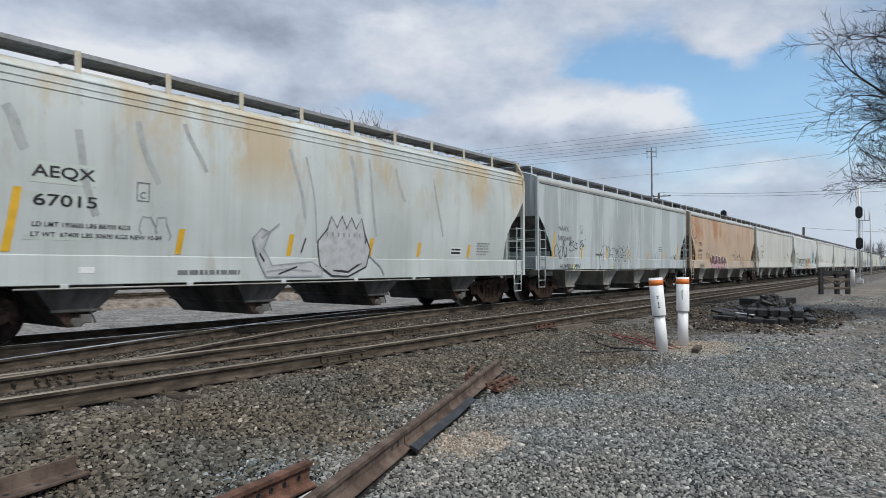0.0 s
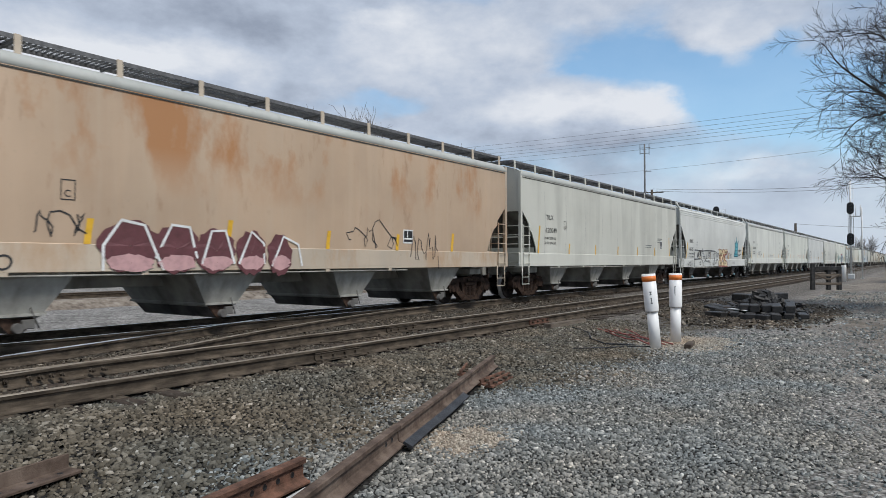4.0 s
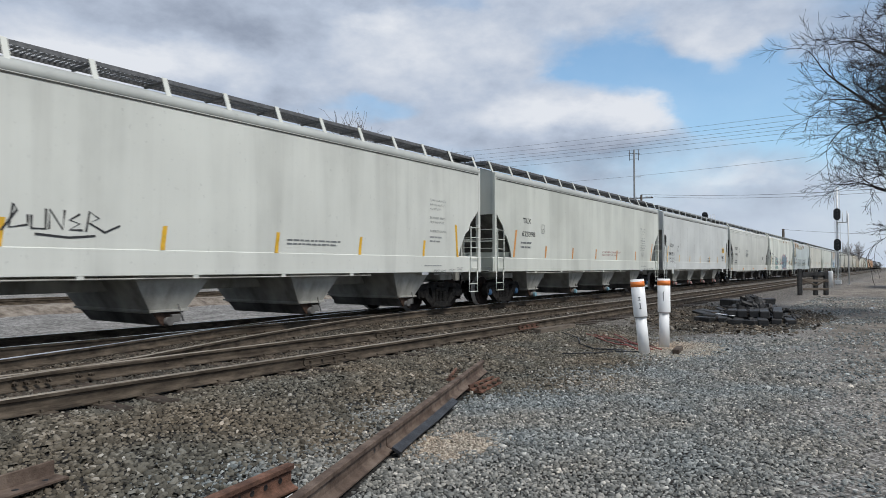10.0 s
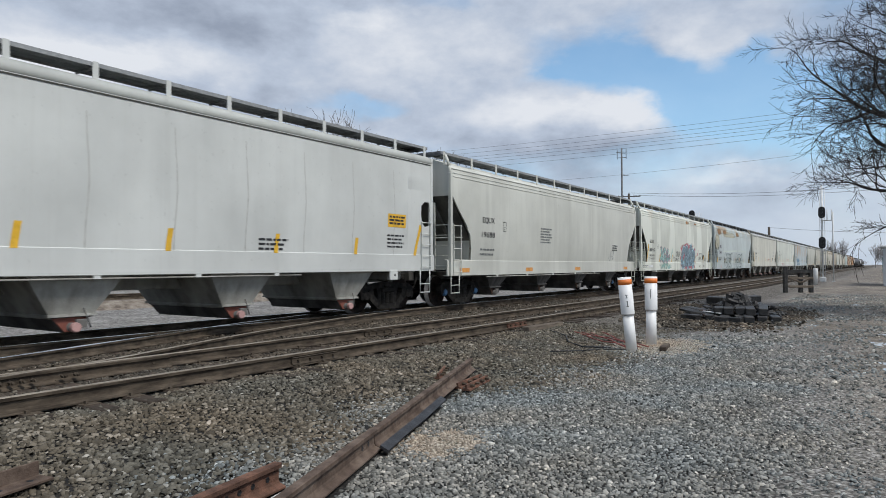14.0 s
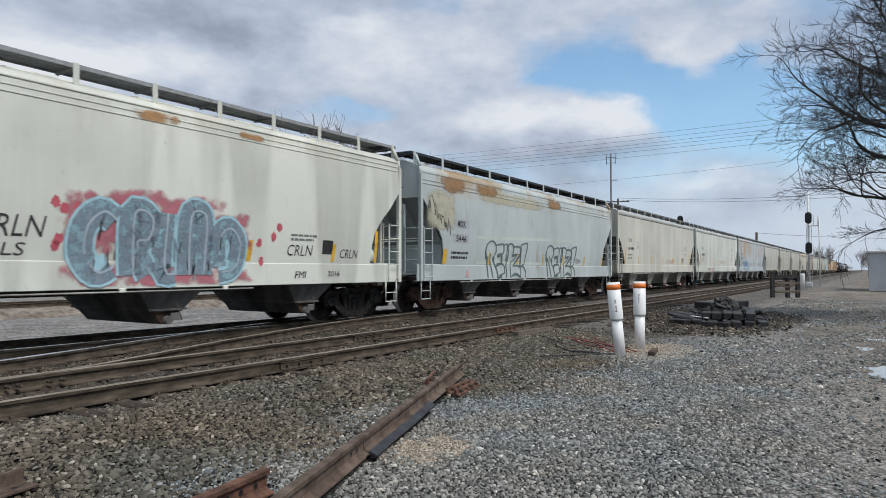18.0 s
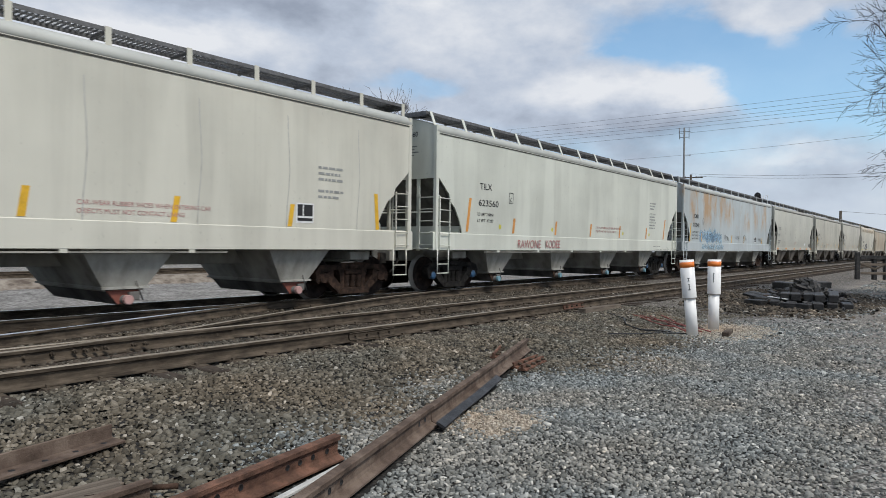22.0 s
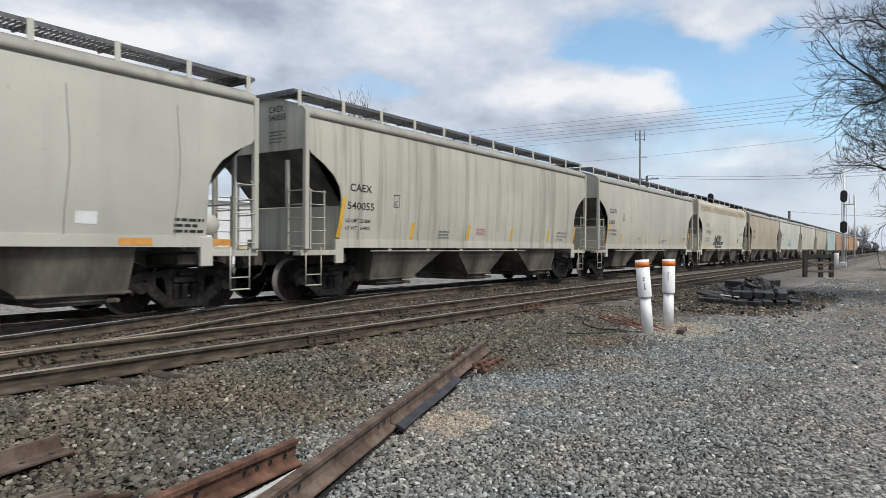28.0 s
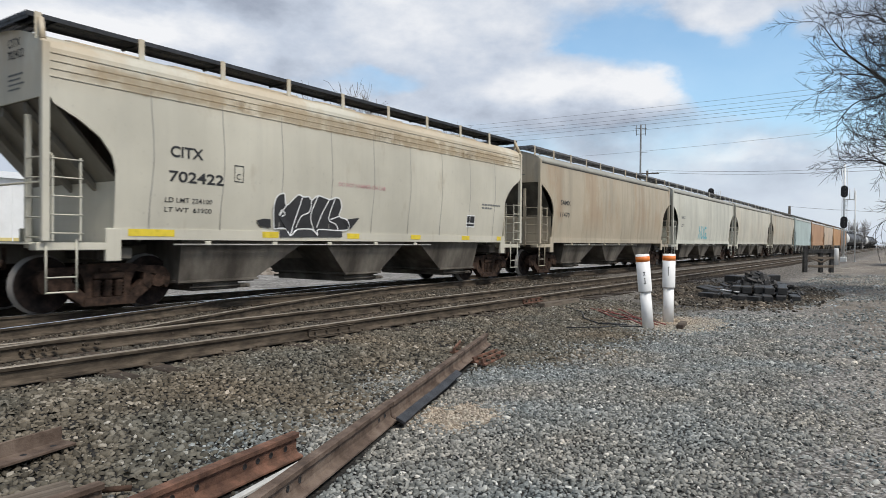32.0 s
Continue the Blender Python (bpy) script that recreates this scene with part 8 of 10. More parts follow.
    strokes(c, st, curved([[(11.69, 1.67), (11.74, 1.71), (11.79, 1.67), (11.66, 1.56), (11.77, 1.57)], [(11.84, 1.68), (11.82, 1.59), (11.9, 1.58), (11.92, 1.67), (11.84, 1.68)], [(11.95, 1.68), (12.02, 1.7), (12.03, 1.66), (11.95, 1.58), (12.03, 1.57)], [(12.09, 1.64), (12.05, 1.57), (12.13, 1.55), (12.15, 1.63), (12.09, 1.64)], [(12.25, 1.71), (12.17, 1.57)], [(11.79, 1.52), (11.98, 1.51)]]), 0.016, BLACK_SPRAY, lift=0.01)
    strokes(c, st, [[(u, z - 0.62 * (u - 0.3)) for u, z in run] for run in scribble(66, 0.32, 3.0, 1.25, 0.45, 7)], 0.024, BLACK_SPRAY, lift=0.009)
    rust_mist, buff_mist = soft_spray("brown rust stain", (0.33, 0.18, 0.075), 0.75, 1.5), soft_spray("buff repaint stain", (0.58, 0.54, 0.40), 0.65, 0.8)
    for u0, u1, z0, z1, ink in ((0.15, 2.0, 2.3, 3.66, buff_mist), (0.9, 2.6, 3.5, 4.06, rust_mist), (3.0, 4.7, 3.62, 4.02, rust_mist), (8.6, 10.2, 3.6, 4.02, rust_mist), (3.0, 8.6, 3.4, 3.9, buff_mist)):
        cloud(c, st, u0, u1, z0, z1, ink, 0.004 if ink == buff_mist else 0.016, "rust_stain")
    patch(c, st, [(2.5, 1.02), (2.75, 1.02), (2.62, 1.28)], PINK_SPRAY, "graffiti_fill", 0.016)
    CARS.append(c)
    # 11
    L = L_of(11)
    st = "flat"
    c = hopper_car(11, st, L, TILX_WHITE[3], "grey-white covered hopper car with yellow stripes", STEEL_BROWN, brackets=13, seams=8, gate_cap=CAP_PINK, gate_paint=GATE_RED)
    marks(c, st, "TILX", "621584", (1.74, 0.56, 2.69), (1.69, 0.95, 2.27), load=(1.62, 0.75, 1.98, "LD LMT 220000", "LT WT  66000"))
    plate_c(c, st, 3.2, 2.4)
    for u, h, ln in ((1.08, 0.9, 0.06), (3.45, 0.44, 0.04), (5.98, 0.44, 0.04), (8.5, 0.44, 0.04), (10.8, 0.44, 0.04), (13.24, 0.44, 0.04), (15.72, 0.8, -0.03)):
        tape(c, st, u, 1.54, h, 0.11, ln)
    bars(c, st, 14.0, 2.75, (0.7, 0.6, 0.7, 0.0, 0.7, 0.6), 0.05, 0.12, FAINT_INK)
    lettering(c, st, "CAR-WEAR RUBBER SHOES WHEN ENTERING CAR", 9.3, 1.76, 0.075, 2.25, FADED_RED, name="lettering", bold=0.0)
    lettering(c, st, "OBJECTS MUST NOT CONTACT LINING", 9.3, 1.63, 0.075, 1.75, FADED_RED, name="lettering", bold=0.0)
    sign_black(c, st, 13.45, 1.62, 0.45, 0.4)
    CARS.append(c)
    # 12
    L = L_of(12)
    c = hopper_car(12, st, L, TILX_WHITE[4], "off-white covered hopper car with orange stripes and red tag", STEEL_DARK, BEARING_BLUE, brackets=14, gate_cap=CAP_BLUE)
    marks(c, st, "TILX", "623560", (1.91, 0.58, 2.75), (1.86, 0.98, 2.3), load=(1.82, 0.77, 2.03, "LD LMT 218800", "LT WT  67200"))
    plate_c(c, st, 3.39, 2.44)
    for u, h, ln in ((1.3, 0.9, 0.04), (3.6, 0.44, 0.04), (6.15, 0.44, 0.04), (8.7, 0.44, 0.04), (11.2, 0.44, 0.04), (13.9, 0.44, 0.04), (15.9, 0.86, 0.06)):
        tape(c, st, u, 1.58, h, 0.11, ln, ORANGE_TAPE)
    lettering(c, st, "RAWONE", 3.89, 1.16, 0.25, 1.35, FADED_RED, 0.05, "graffiti", 0.006, 0.0, 0.02)
    lettering(c, st, "KODEE", 5.55, 1.17, 0.25, 0.95, FADED_RED, 0.05, "graffiti", 0.006, 0.0, 0.02)
    bars(c, st, 14.3, 3.05, (0.7, 0.6, 0.5), 0.05, 0.115, FAINT_INK)
    lettering(c, st, "EXTERIOR PAINT", 14.3, 2.6, 0.06, 0.72, FAINT_INK, name="lettering")
    bars(c, st, 14.3, 2.48, (0.6, 0.62), 0.05, 0.115, FAINT_INK)
    lettering(c, st, "INTERIOR LINING", 14.3, 2.25, 0.06, 0.74, FAINT_INK, name="lettering")
    bars(c, st, 14.3, 2.13, (0.65, 0.62), 0.05, 0.115, FAINT_INK)
    lettering(c, st, "CAR-WEAR RUBBER SHOES WHEN ENTERING CAR", 9.2, 1.88, 0.075, 2.25, FADED_RED, name="lettering", bold=0.0)
    lettering(c, st, "OBJECTS MUST NOT CONTACT LINING", 9.2, 1.75, 0.075, 1.75, FADED_RED, name="lettering", bold=0.0)
    dots = plain("yellow dot", (0.6, 0.55, 0.08))
    for u in (2.95, 6.0, 11.6, 14.3):
        disc(c, st, u, 1.75, 0.06, 0.07, dots, 0.1)
    sill_notes(c, st, L)
    CARS.append(c)
    # 13
    L = L_of(13)
    c = hopper_car(13, st, L, paint("blue grey stained paint", (0.45, 0.50, 0.525), rust=0.8, wide=-0.012, rust_colour=(0.44, 0.25, 0.09), rust_from=2.1, streaks=0.3, seed=83.0, chalk=0.35), "blue-grey covered hopper car with orange rust and blue graffiti", STEEL_BROWN, brackets=13)
    marks(c, st, "XOMX", "717048", (1.48, 0.82, 2.70), (1.44, 0.96, 2.26), height=0.2, bold=0.014, load=(1.36, 0.95, 1.98, "LD LMT 219100 LB", "LT WT   66900 LB"))
    lettering(c, st, "NEW   09-01", 1.36, 1.66, 0.075, 0.92, name="lettering", bold=0.0)
    plate_c(c, st, 2.91, 2.4)
    for u, h, ln in ((0.97, 0.88, 0.04), (2.75, 0.44, 0.04), (5.3, 0.44, 0.04), (8.2, 0.42, 0.04), (10.9, 0.42, 0.04), (15.3, 0.4, 0.04)):
        tape(c, st, u, 1.54, h, 0.11, ln)
    mist = [spray("misty blue spray", (0.38, 0.53, 0.63), 0.6), spray("thin blue spray", (0.26, 0.42, 0.58), 0.6)]
    rng = random.Random(9)
    for k in range(13):
        u = 2.7 + 0.29 * k + rng.uniform(-0.1, 0.1)
        disc(c, st, u, 1.82 + rng.uniform(-0.1, 0.18), rng.uniform(0.22, 0.4), rng.uniform(0.2, 0.36), mist[k % 3 == 1], 0.3, 60 + k, 0.003 + 0.0006 * k)
        if k % 2:
            disc(c, st, u + 0.3, 1.3, 0.4, 0.13, mist[0], 0.3, 80 + k, 0.016 + 0.0004 * k)
    strokes(c, st, scribble(57, 2.6, 1.62, 3.6, 0.5, 14), 0.05, mist[1], lift=0.014)
    strokes(c, st, scribble(58, 4.1, 1.6, 1.0, 0.32, 6), 0.022, BLUE_SPRAY, lift=0.016)
    strokes(c, st, [[(4.45, 1.9), (4.55, 2.35), (4.7, 2.0), (5.0, 2.15), (5.2, 2.25), (5.15, 1.9)]], 0.035, BLUE_SPRAY, lift=0.014)
    strokes(c, st, scribble(52, 4.3, 1.6, 0.9, 0.4, 3) + scribble(53, 6.85, 1.66, 0.9, 0.32, 3) + scribble(54, 9.2, 1.64, 0.65, 0.44, 3) + scribble(55, 10.7, 1.68, 0.85, 0.36, 3) + scribble(56, 14.6, 1.65, 0.7, 0.3, 3), 0.026, BLACK_SPRAY)
    sign_black(c, st, 13.45, 1.62, 0.42, 0.36)
    bars(c, st, 3.6, 1.3, (1.6, 1.5, 1.55), 0.03, 0.06, GREY_INK)
    CARS.append(c)
    # 14
    L = L_of(14, 1.3)
    st = "grain"
    c = hopper_car(14, st, L, paint("dull white paint", (0.50, 0.50, 0.45), streaks=0.2, seed=92.0), "dull white covered hopper car with orange and white sill strips", STEEL_DARK, brackets=12, seams=7)
    for u in (1.3, 4.0, 7.0, 9.4, 12.0, 13.6):
        tape(c, st, u, 1.22, 0.12, 0.6, 0.0, ORANGE_TAPE)
    marks(c, st, "COGX", "5037", (1.45, 0.7, 2.62), (1.4, 0.65, 2.16), GREY_INK, load=(1.4, 0.8, 1.8, "", ""))
    bars(c, st, 13.0, 1.65, (0.6, 0.5, 0.6), 0.05, 0.1, BLACK_INK)
    bars(c, st, 7.3, 1.75, (0.45, 0.5, 0.45, 0.5), 0.025, 0.055, FADED_RED)
    strokes(c, st, scribble(73, 8.0, 1.55, 0.7, 0.5, 3), 0.014, GREY_SPRAY)
    patch(c, st, [(11.3, 1.55), (11.65, 1.55), (11.65, 1.75), (11.3, 1.75)], WHITE_INK, "data_panel")
    CARS.append(c)
    # 15
    L = L_of(15, 1.3)
    c = hopper_car(15, st, L, paint("streaked beige paint", (0.49, 0.475, 0.415), streaks=0.95, dirt=(0.17, 0.16, 0.135), seed=103.0), "beige covered hopper car with dark streaks down its sides", STEEL_DARK, brackets=12, seams=6)
    marks(c, st, "CAEX", "540055", (1.39, 0.75, 2.5), (1.32, 0.92, 2.08), load=(1.28, 0.85, 1.78, "LD LMT 221800", "LT WT   64400"))
    plate_c(c, st, 2.99, 2.2)
    for u, h in ((1.0, 0.92), (3.7, 0.42), (6.4, 0.42), (9.0, 0.42), (11.7, 0.42), (13.9, 0.6)):
        tape(c, st, u, 1.42, h, 0.12, 0.05)
    bars(c, st, 5.0, 1.62, (0.5, 0.45, 0.5), 0.04, 0.08)
    bars(c, st, 6.9, 1.75, (0.5, 0.6, 0.55, 0.6), 0.025, 0.055, FADED_RED)
    for k, line in enumerate(("EXW 10-8 H 9-8", "EW  8-6 H 15-0", "CU FT 5461")):
        lettering(c, st, line, 12.5, 1.72 - 0.12 * k, 0.075, (0.85, 0.82, 0.5)[k], name="lettering", bold=0.0)
    CARS.append(c)
    # 16
    L = L_of(16, 1.3)
    c = hopper_car(16, st, L, paint("grimy cream paint", (0.50, 0.485, 0.43), streaks=0.5, dirt=(0.29, 0.27, 0.23), seed=111.0), "grimy cream covered hopper car with yellow stripes", STEEL_DARK, brackets=11, seams=6)
    marks(c, st, "CGI X", "1628", (1.29, 0.83, 2.75), (1.27, 0.63, 2.26), bold=0.014, load=(1.2, 1.0, 1.95, "LD LMT 224200 LBS", "LT WT   65800 LBS"))
    plate_c(c, st, 2.9, 2.46)
    for u, h in ((1.02, 0.86), (2.72, 0.42), (6.2, 0.4), (8.3, 0.4), (10.2, 0.4), (12.4, 0.4), (13.9, 0.7)):
        tape(c, st, u, 1.42, h, 0.1, 0.05)
    bars(c, st, 5.1, 1.72, (0.45, 0.5, 0.48, 0.5), 0.022, 0.055, FADED_RED)
    bars(c, st, 8.9, 1.6, (0.9, 0.4), 0.04, 0.08)
    sign_black(c, st, 12.9, 1.5, 0.32, 0.34)
    CARS.append(c)
    # 17
    L = L_of(17, 1.3)
    st = "pressed"
    c = hopper_car(17, st, L, paint("cream paint", (0.54, 0.52, 0.45), rust=0.6, rust_colour=(0.40, 0.28, 0.15), rust_from=3.4, streaks=0.15, wide=0.1, seed=121.0), "cream covered hopper car with yellow sill strips and bold black graffiti", STEEL_BROWN, brackets=10, seams=9, walk_grey=DARK_WALK, slope=paint("dirty cream end paint", (0.19, 0.175, 0.15), streaks=0.5, seed=125.0))
    marks(c, st, "CITX", "702422", (2.08, 0.66, 2.64), (2.06, 1.13, 2.21), bold=0.022, height=0.19, load=(2.0, 0.95, 1.85, "LD LMT 224100", "LT WT  61900"))
    plate_c(c, st, 3.42, 2.3)
    lemon = plain("lemon tape", (0.68, 0.52, 0.04))
    for u in (1.36, 4.15, 6.6, 9.0, 11.4, 13.4):
        tape(c, st, u, 1.25, 0.12, 0.85 if u < 2 else 0.42, 0.0, lemon)

    tag = [(4.44, 1.43), (4.39, 1.87), (4.48, 2.1), (4.66, 2.15), (4.72, 1.92), (5.02, 2.15), (5.18, 2.12), (5.34, 2.13), (5.42, 2.06), (5.61, 2.17), (5.96, 2.11), (6.14, 2.16), (6.29, 2.13), (6.35, 1.96), (6.29, 1.75), (6.57, 1.67), (6.63, 1.47), (6.29, 1.43), (5.68, 1.44), (5.65, 1.31), (5.48, 1.44), (5.07, 1.43), (4.87, 1.3), (4.74, 1.44)]
    patch(c, st, tag, BLACK_SPRAY, "graffiti_fill", 0.012)
    for outline in ([(3.98, 1.59), (4.17, 1.63), (4.34, 1.62), (4.36, 1.45), (4.08, 1.48)], [(6.41, 1.67), (6.98, 1.74), (6.7, 1.47)], [(4.59, 1.41), (6.42, 1.44), (6.42, 1.29), (4.59, 1.27)]):
        patch(c, st, outline, BLACK_SPRAY, "graffiti_fill", 0.022)
    strokes(c, st, curved([tag + tag[:1]] + [[(4.72, 1.92), (4.55, 1.7), (4.61, 1.82), (4.7, 1.73), (4.61, 1.69)], [(5.15, 2.1), (5.02, 1.74), (4.87, 1.3)], [(5.42, 2.06), (5.37, 1.81), (5.15, 1.71), (5.02, 1.47)], [(5.61, 2.17), (5.42, 1.76), (5.51, 1.48), (5.65, 1.31)], [(5.96, 2.11), (5.76, 1.81), (5.62, 1.48)], [(6.14, 2.16), (5.96, 1.69), (6.2, 1.57), (6.29, 1.45)], [(6.29, 1.75), (6.02, 1.67)]]), 0.028, WHITE_INK, lift=0.026)
    lettering(c, st, "DO NOT HAMMER ON CAR", 6.25, 2.43, 0.09, 1.64, PINK_SPRAY, name="lettering", bold=0.01)
    bars(c, st, 12.4, 2.3, (1.1, 0.6), 0.05, 0.1)
    sign_black(c, st, 11.6, 1.62, 0.45, 0.36)
    band = soft_spray("tan rust band", (0.40, 0.29, 0.16), 0.4, 2.0)
    for u0, u1 in ((0.2, 4.0), (3.2, 8.5), (7.5, 12.0), (11.0, 14.6)):
        cloud(c, st, u0, u1, 3.55, 3.98, band, 0.016, "rust_stain")
    CARS.append(c)
    # cars that stay far off
    far = [("grain", (0.44, 0.385, 0.30), 0.5, (0.36, 0.24, 0.14), "tan covered hopper car with brown streaks"), ("grain", (0.57, 0.57, 0.51), 0.1, (0.4, 0.3, 0.2), "cream covered hopper car with a teal tag"),
           ("grain", (0.54, 0.52, 0.45), 0.2, (0.4, 0.3, 0.2), "cream covered hopper car with grey streaks"), ("grain", (0.46, 0.43, 0.36), 0.5, (0.38, 0.24, 0.12), "tan covered hopper car with rust streaks"),
           ("flat", (0.40, 0.49, 0.49), 0.1, (0.3, 0.3, 0.3), "pale blue-green covered hopper car"), ("flat", (0.42, 0.24, 0.13), 0.4, (0.3, 0.13, 0.06), "rust-orange covered hopper car"),
           ("grain", (0.52, 0.42, 0.33), 0.3, (0.4, 0.25, 0.15), "pinkish beige covered hopper car"), ("flat", (0.46, 0.25, 0.11), 0.4, (0.3, 0.13, 0.06), "orange-brown covered hopper car"), ("flat", (0.36, 0.21, 0.12), 0.4, (0.28, 0.12, 0.06), "brown covered hopper car")]
    for i, (style, col, r, rc, label) in enumerate(far):
        n = 18 + i
        c = hopper_car(n, style, 15.4, paint("far car paint %d" % i, col, rust=r, rust_colour=rc, rust_from=1.4, streaks=0.7 if style in GRAIN else 0.3, dirt=tuple(0.45 * x for x in col), seed=130.0 + 7 * i), label, STEEL_BROWN, brackets=11)
        if i == 0:
            marks(c, "grain", "SAMX", "11470", (1.7, 0.85, 2.6), (1.7, 0.8, 2.15), bold=0.016)
        if i == 1:
            lettering(c, "grain", "NUGL", 5.6, 1.5, 0.8, 2.2, TEAL_SPRAY, 0.2, "graffiti", 0.02)
            marks(c, "grain", "SMKX", "2071", (1.7, 0.8, 2.6), (1.7, 0.6, 2.15), GREY_INK)
        CARS.append(c)
    x = START[26] + 17.0
    for i in range(12):
        START.append(x)
        c = tank_car(27 + i, 14.6 if i else 12.0, TANK_WHITE if i in (0, 6) else TANK_BLACK, "white tank car far back in the train" if i in (0, 6) else "black tank car with a domed top")
        CARS.append(c)
        x += 15.6 if i else 13.0


DARK_WALK = shader("dark roof walk", [(0.02, 0.022, 0.026), (0.045, 0.048, 0.055)], 9, 4, 0.6, 0.3, 0.2, 60)
make_train()


# ---- things beside the track ----
def make_pipe(x, y, lean, height, joint, glyph):
    t = thing("marker_pipe", "white plastic pipe standing in the ground with an orange band", "pipe", "marker pipes", at=(x, y, 0))
    t.matrix_basis = pose(x, y, -0.36, lean[0], lean[1], 0)
    part("lower_pipe", Shape().lathe([(0.0, 0.0), (0.098, 0.0), (0.098, joint + 0.02), (0.0, joint + 0.02)], 24, "z"), PVC, t)
    part("sleeve", Shape().lathe([(0.09, joint), (0.118, joint), (0.12, joint + 0.02), (0.12, height), (0.106, height), (0.106, height - 0.3), (0.0, height - 0.3)], 24, "z"), PVC, t)
    part("band", Shape().lathe([(0.1205, height - 0.13), (0.1225, height - 0.13), (0.1225, height - 0.035), (0.1205, height - 0.035)], 24, "z"), PIPE_ORANGE, t, "orange painted band")
    part("seam", Shape().lathe([(0.119, joint - 0.005), (0.121, joint), (0.119, joint + 0.008)], 24, "z"), GREY_SEAM, t)
    s = Shape()
    for a_, b_, c_, d_ in glyph:
        w0, w1 = radians(a_), radians(b_)
        ring = [w0 + (w1 - w0) * i / 3 for i in range(4)]
        s.grid([[(0.1215 * math.cos(w), 0.1215 * math.sin(w), height - c_) for w in ring], [(0.1215 * math.cos(w), 0.1215 * math.sin(w), height - d_) for w in ring]])
    part("mark", s, GREY_INK, t)


make_pipe(11.93, 3.82, (-4.4, -2.8), 1.37, 0.70, [(-168, -150, 0.31, 0.325), (-162, -156, 0.31, 0.37), (-170, -150, 0.36, 0.37), (-160, -153, 0.42, 0.52), (-167, -148, 0.51, 0.525), (-164, -152, 0.42, 0.432)])
make_pipe(13.25, 3.85, (0.0, 0.0), 1.36, 0.70, [(-172, -166, 0.25, 0.40), (-172, -160, 0.25, 0.262), (-170, -166, 0.38, 0.43)])


def scrap_rail(name, p0, p1, material, label, z=-0.155, holes=(), roll=0.0):
    a_, b_ = Vector((*p0, 0)), Vector((*p1, 0))
    d = b_ - a_
    L = d.length
    t = thing(name, label, "rail")
    t.matrix_basis = pose(p0[0], p0[1], z, roll, 0, math.degrees(math.atan2(d.y, d.x)))
    part("rail", sweep([(L * i / 6, 0, 0) for i in range(7)], rail_section()), material, t)
    for u in holes:
        for sgn in (-1, 1):
            part("bolt_hole", Shape().lathe([(0.0, sgn * 0.0095), (0.016, sgn * 0.0095), (0.018, sgn * 0.0115), (0.021, sgn * 0.0095)], 12, "y", (u, 0, -0.09)), SIGNAL_BLACK, t)
    return t


SCRAP = shader("brown scrap rail", [(0.06, 0.043, 0.034), (0.122, 0.088, 0.069), (0.19, 0.145, 0.115)], 4, 7, 0.8, 0.15, 0.3, 70)
scrap_rail("loose_rail", (8.36, 5.06), (4.32, 3.557), SCRAP, "long rusty loose rail lying on the gravel", -0.125, roll=4)
scrap_rail("loose_rail", (4.31, 3.553), (0.68, 2.2), SCRAP, "brown rusty rail end with bolt holes on the gravel", -0.118, (0.14, 0.28, 1.65, 1.8))
off = scrap_rail("rail_offcut", (3.27, 3.55), (0.97, 3.16), RAIL_RED, "red rusted rail offcut with bolt holes", -0.135, (0.12, 0.27, 0.40, 0.52, 0.92, 1.1))
part("paint_mark", sweep([(u, 0, 0.0015) for u in (1.55, 1.7, 1.95)], [(0.0365, -0.03), (0.0365, -0.004), (0.029, 0.001), (-0.029, 0.001), (-0.0365, -0.004), (-0.0365, -0.03)]), plain("dull blue paint mark", (0.03, 0.055, 0.08), 0.7), off, "dull blue paint on the rail head")
t = scrap_rail("paint_marked_rail", (2.06, 3.86), (0.7, 3.72), SCRAP, "short brown rail piece beside the offcut", -0.2)
# joint bar lying on its back, with holes along it
jb = thing("old_joint_bar", "brown rusted joint bar with a row of holes", "joint bar", at=(2.42, 5.03, -0.275), turn=-167)
part("web", Shape().box(0, 1.7, -0.045, -0.025, 0.0, 0.12, 0.004), SCRAP, jb)
part("flange", Shape().box(0, 1.72, -0.028, 0.12, 0.0, 0.022, 0.004), SCRAP, jb)
for k in range(7):
    part("bolt_hole", Shape().lathe([(0.0, 0.0235), (0.02, 0.0235), (0.023, 0.0215)], 12, "z", (0.13 + 0.22 * k, 0.05, 0)), SIGNAL_BLACK, jb)
solid("rubber_strip", Shape().prism([(0, 0.05), (0.5, 0.055), (1.2, 0.045), (2.1, 0.054), (2.1, 0.13), (1.1, 0.125), (0, 0.132)], 0.0, 0.022, "z"), RUBBER, "black rubber strip lying along the loose rail", "rubber strip", at=(4.29, 3.33, -0.305), turn=20.3).rotation_euler.x = radians(28)
solid("white_strip", Shape().box(0, 1.7, -0.022, 0.022, 0, 0.03, 0.008), plain("scuffed white plastic", (0.5, 0.5, 0.48), 0.6), "white plastic strip lying between two rails", "plastic strip", at=(1.5, 2.98, -0.31), turn=13.5)
for k, (x, y, a_, L) in enumerate(((2.05, 4.2, 178, 1.0), (1.98, 4.02, 176, 0.9))):
    solid("scrap_board", Shape().box(0, L, -0.07, 0.07, 0, 0.035, 0.006), WOOD_GREY, "weathered grey board among the scrap rails", "board", "scrap boards", at=(x, y, -0.31 + 0.03 * k), turn=a_)
solid("bent_pipe", Shape().pipe([(0, 0, 0.03), (0.18, -0.04, 0.03), (0.35, -0.02, 0.025), (0.5, -0.07, 0.02)], 0.018, 8), STEEL_BROWN, "short bent rusty pipe on the ballast", "pipe", at=(1.75, 4.0, -0.29), turn=-15)
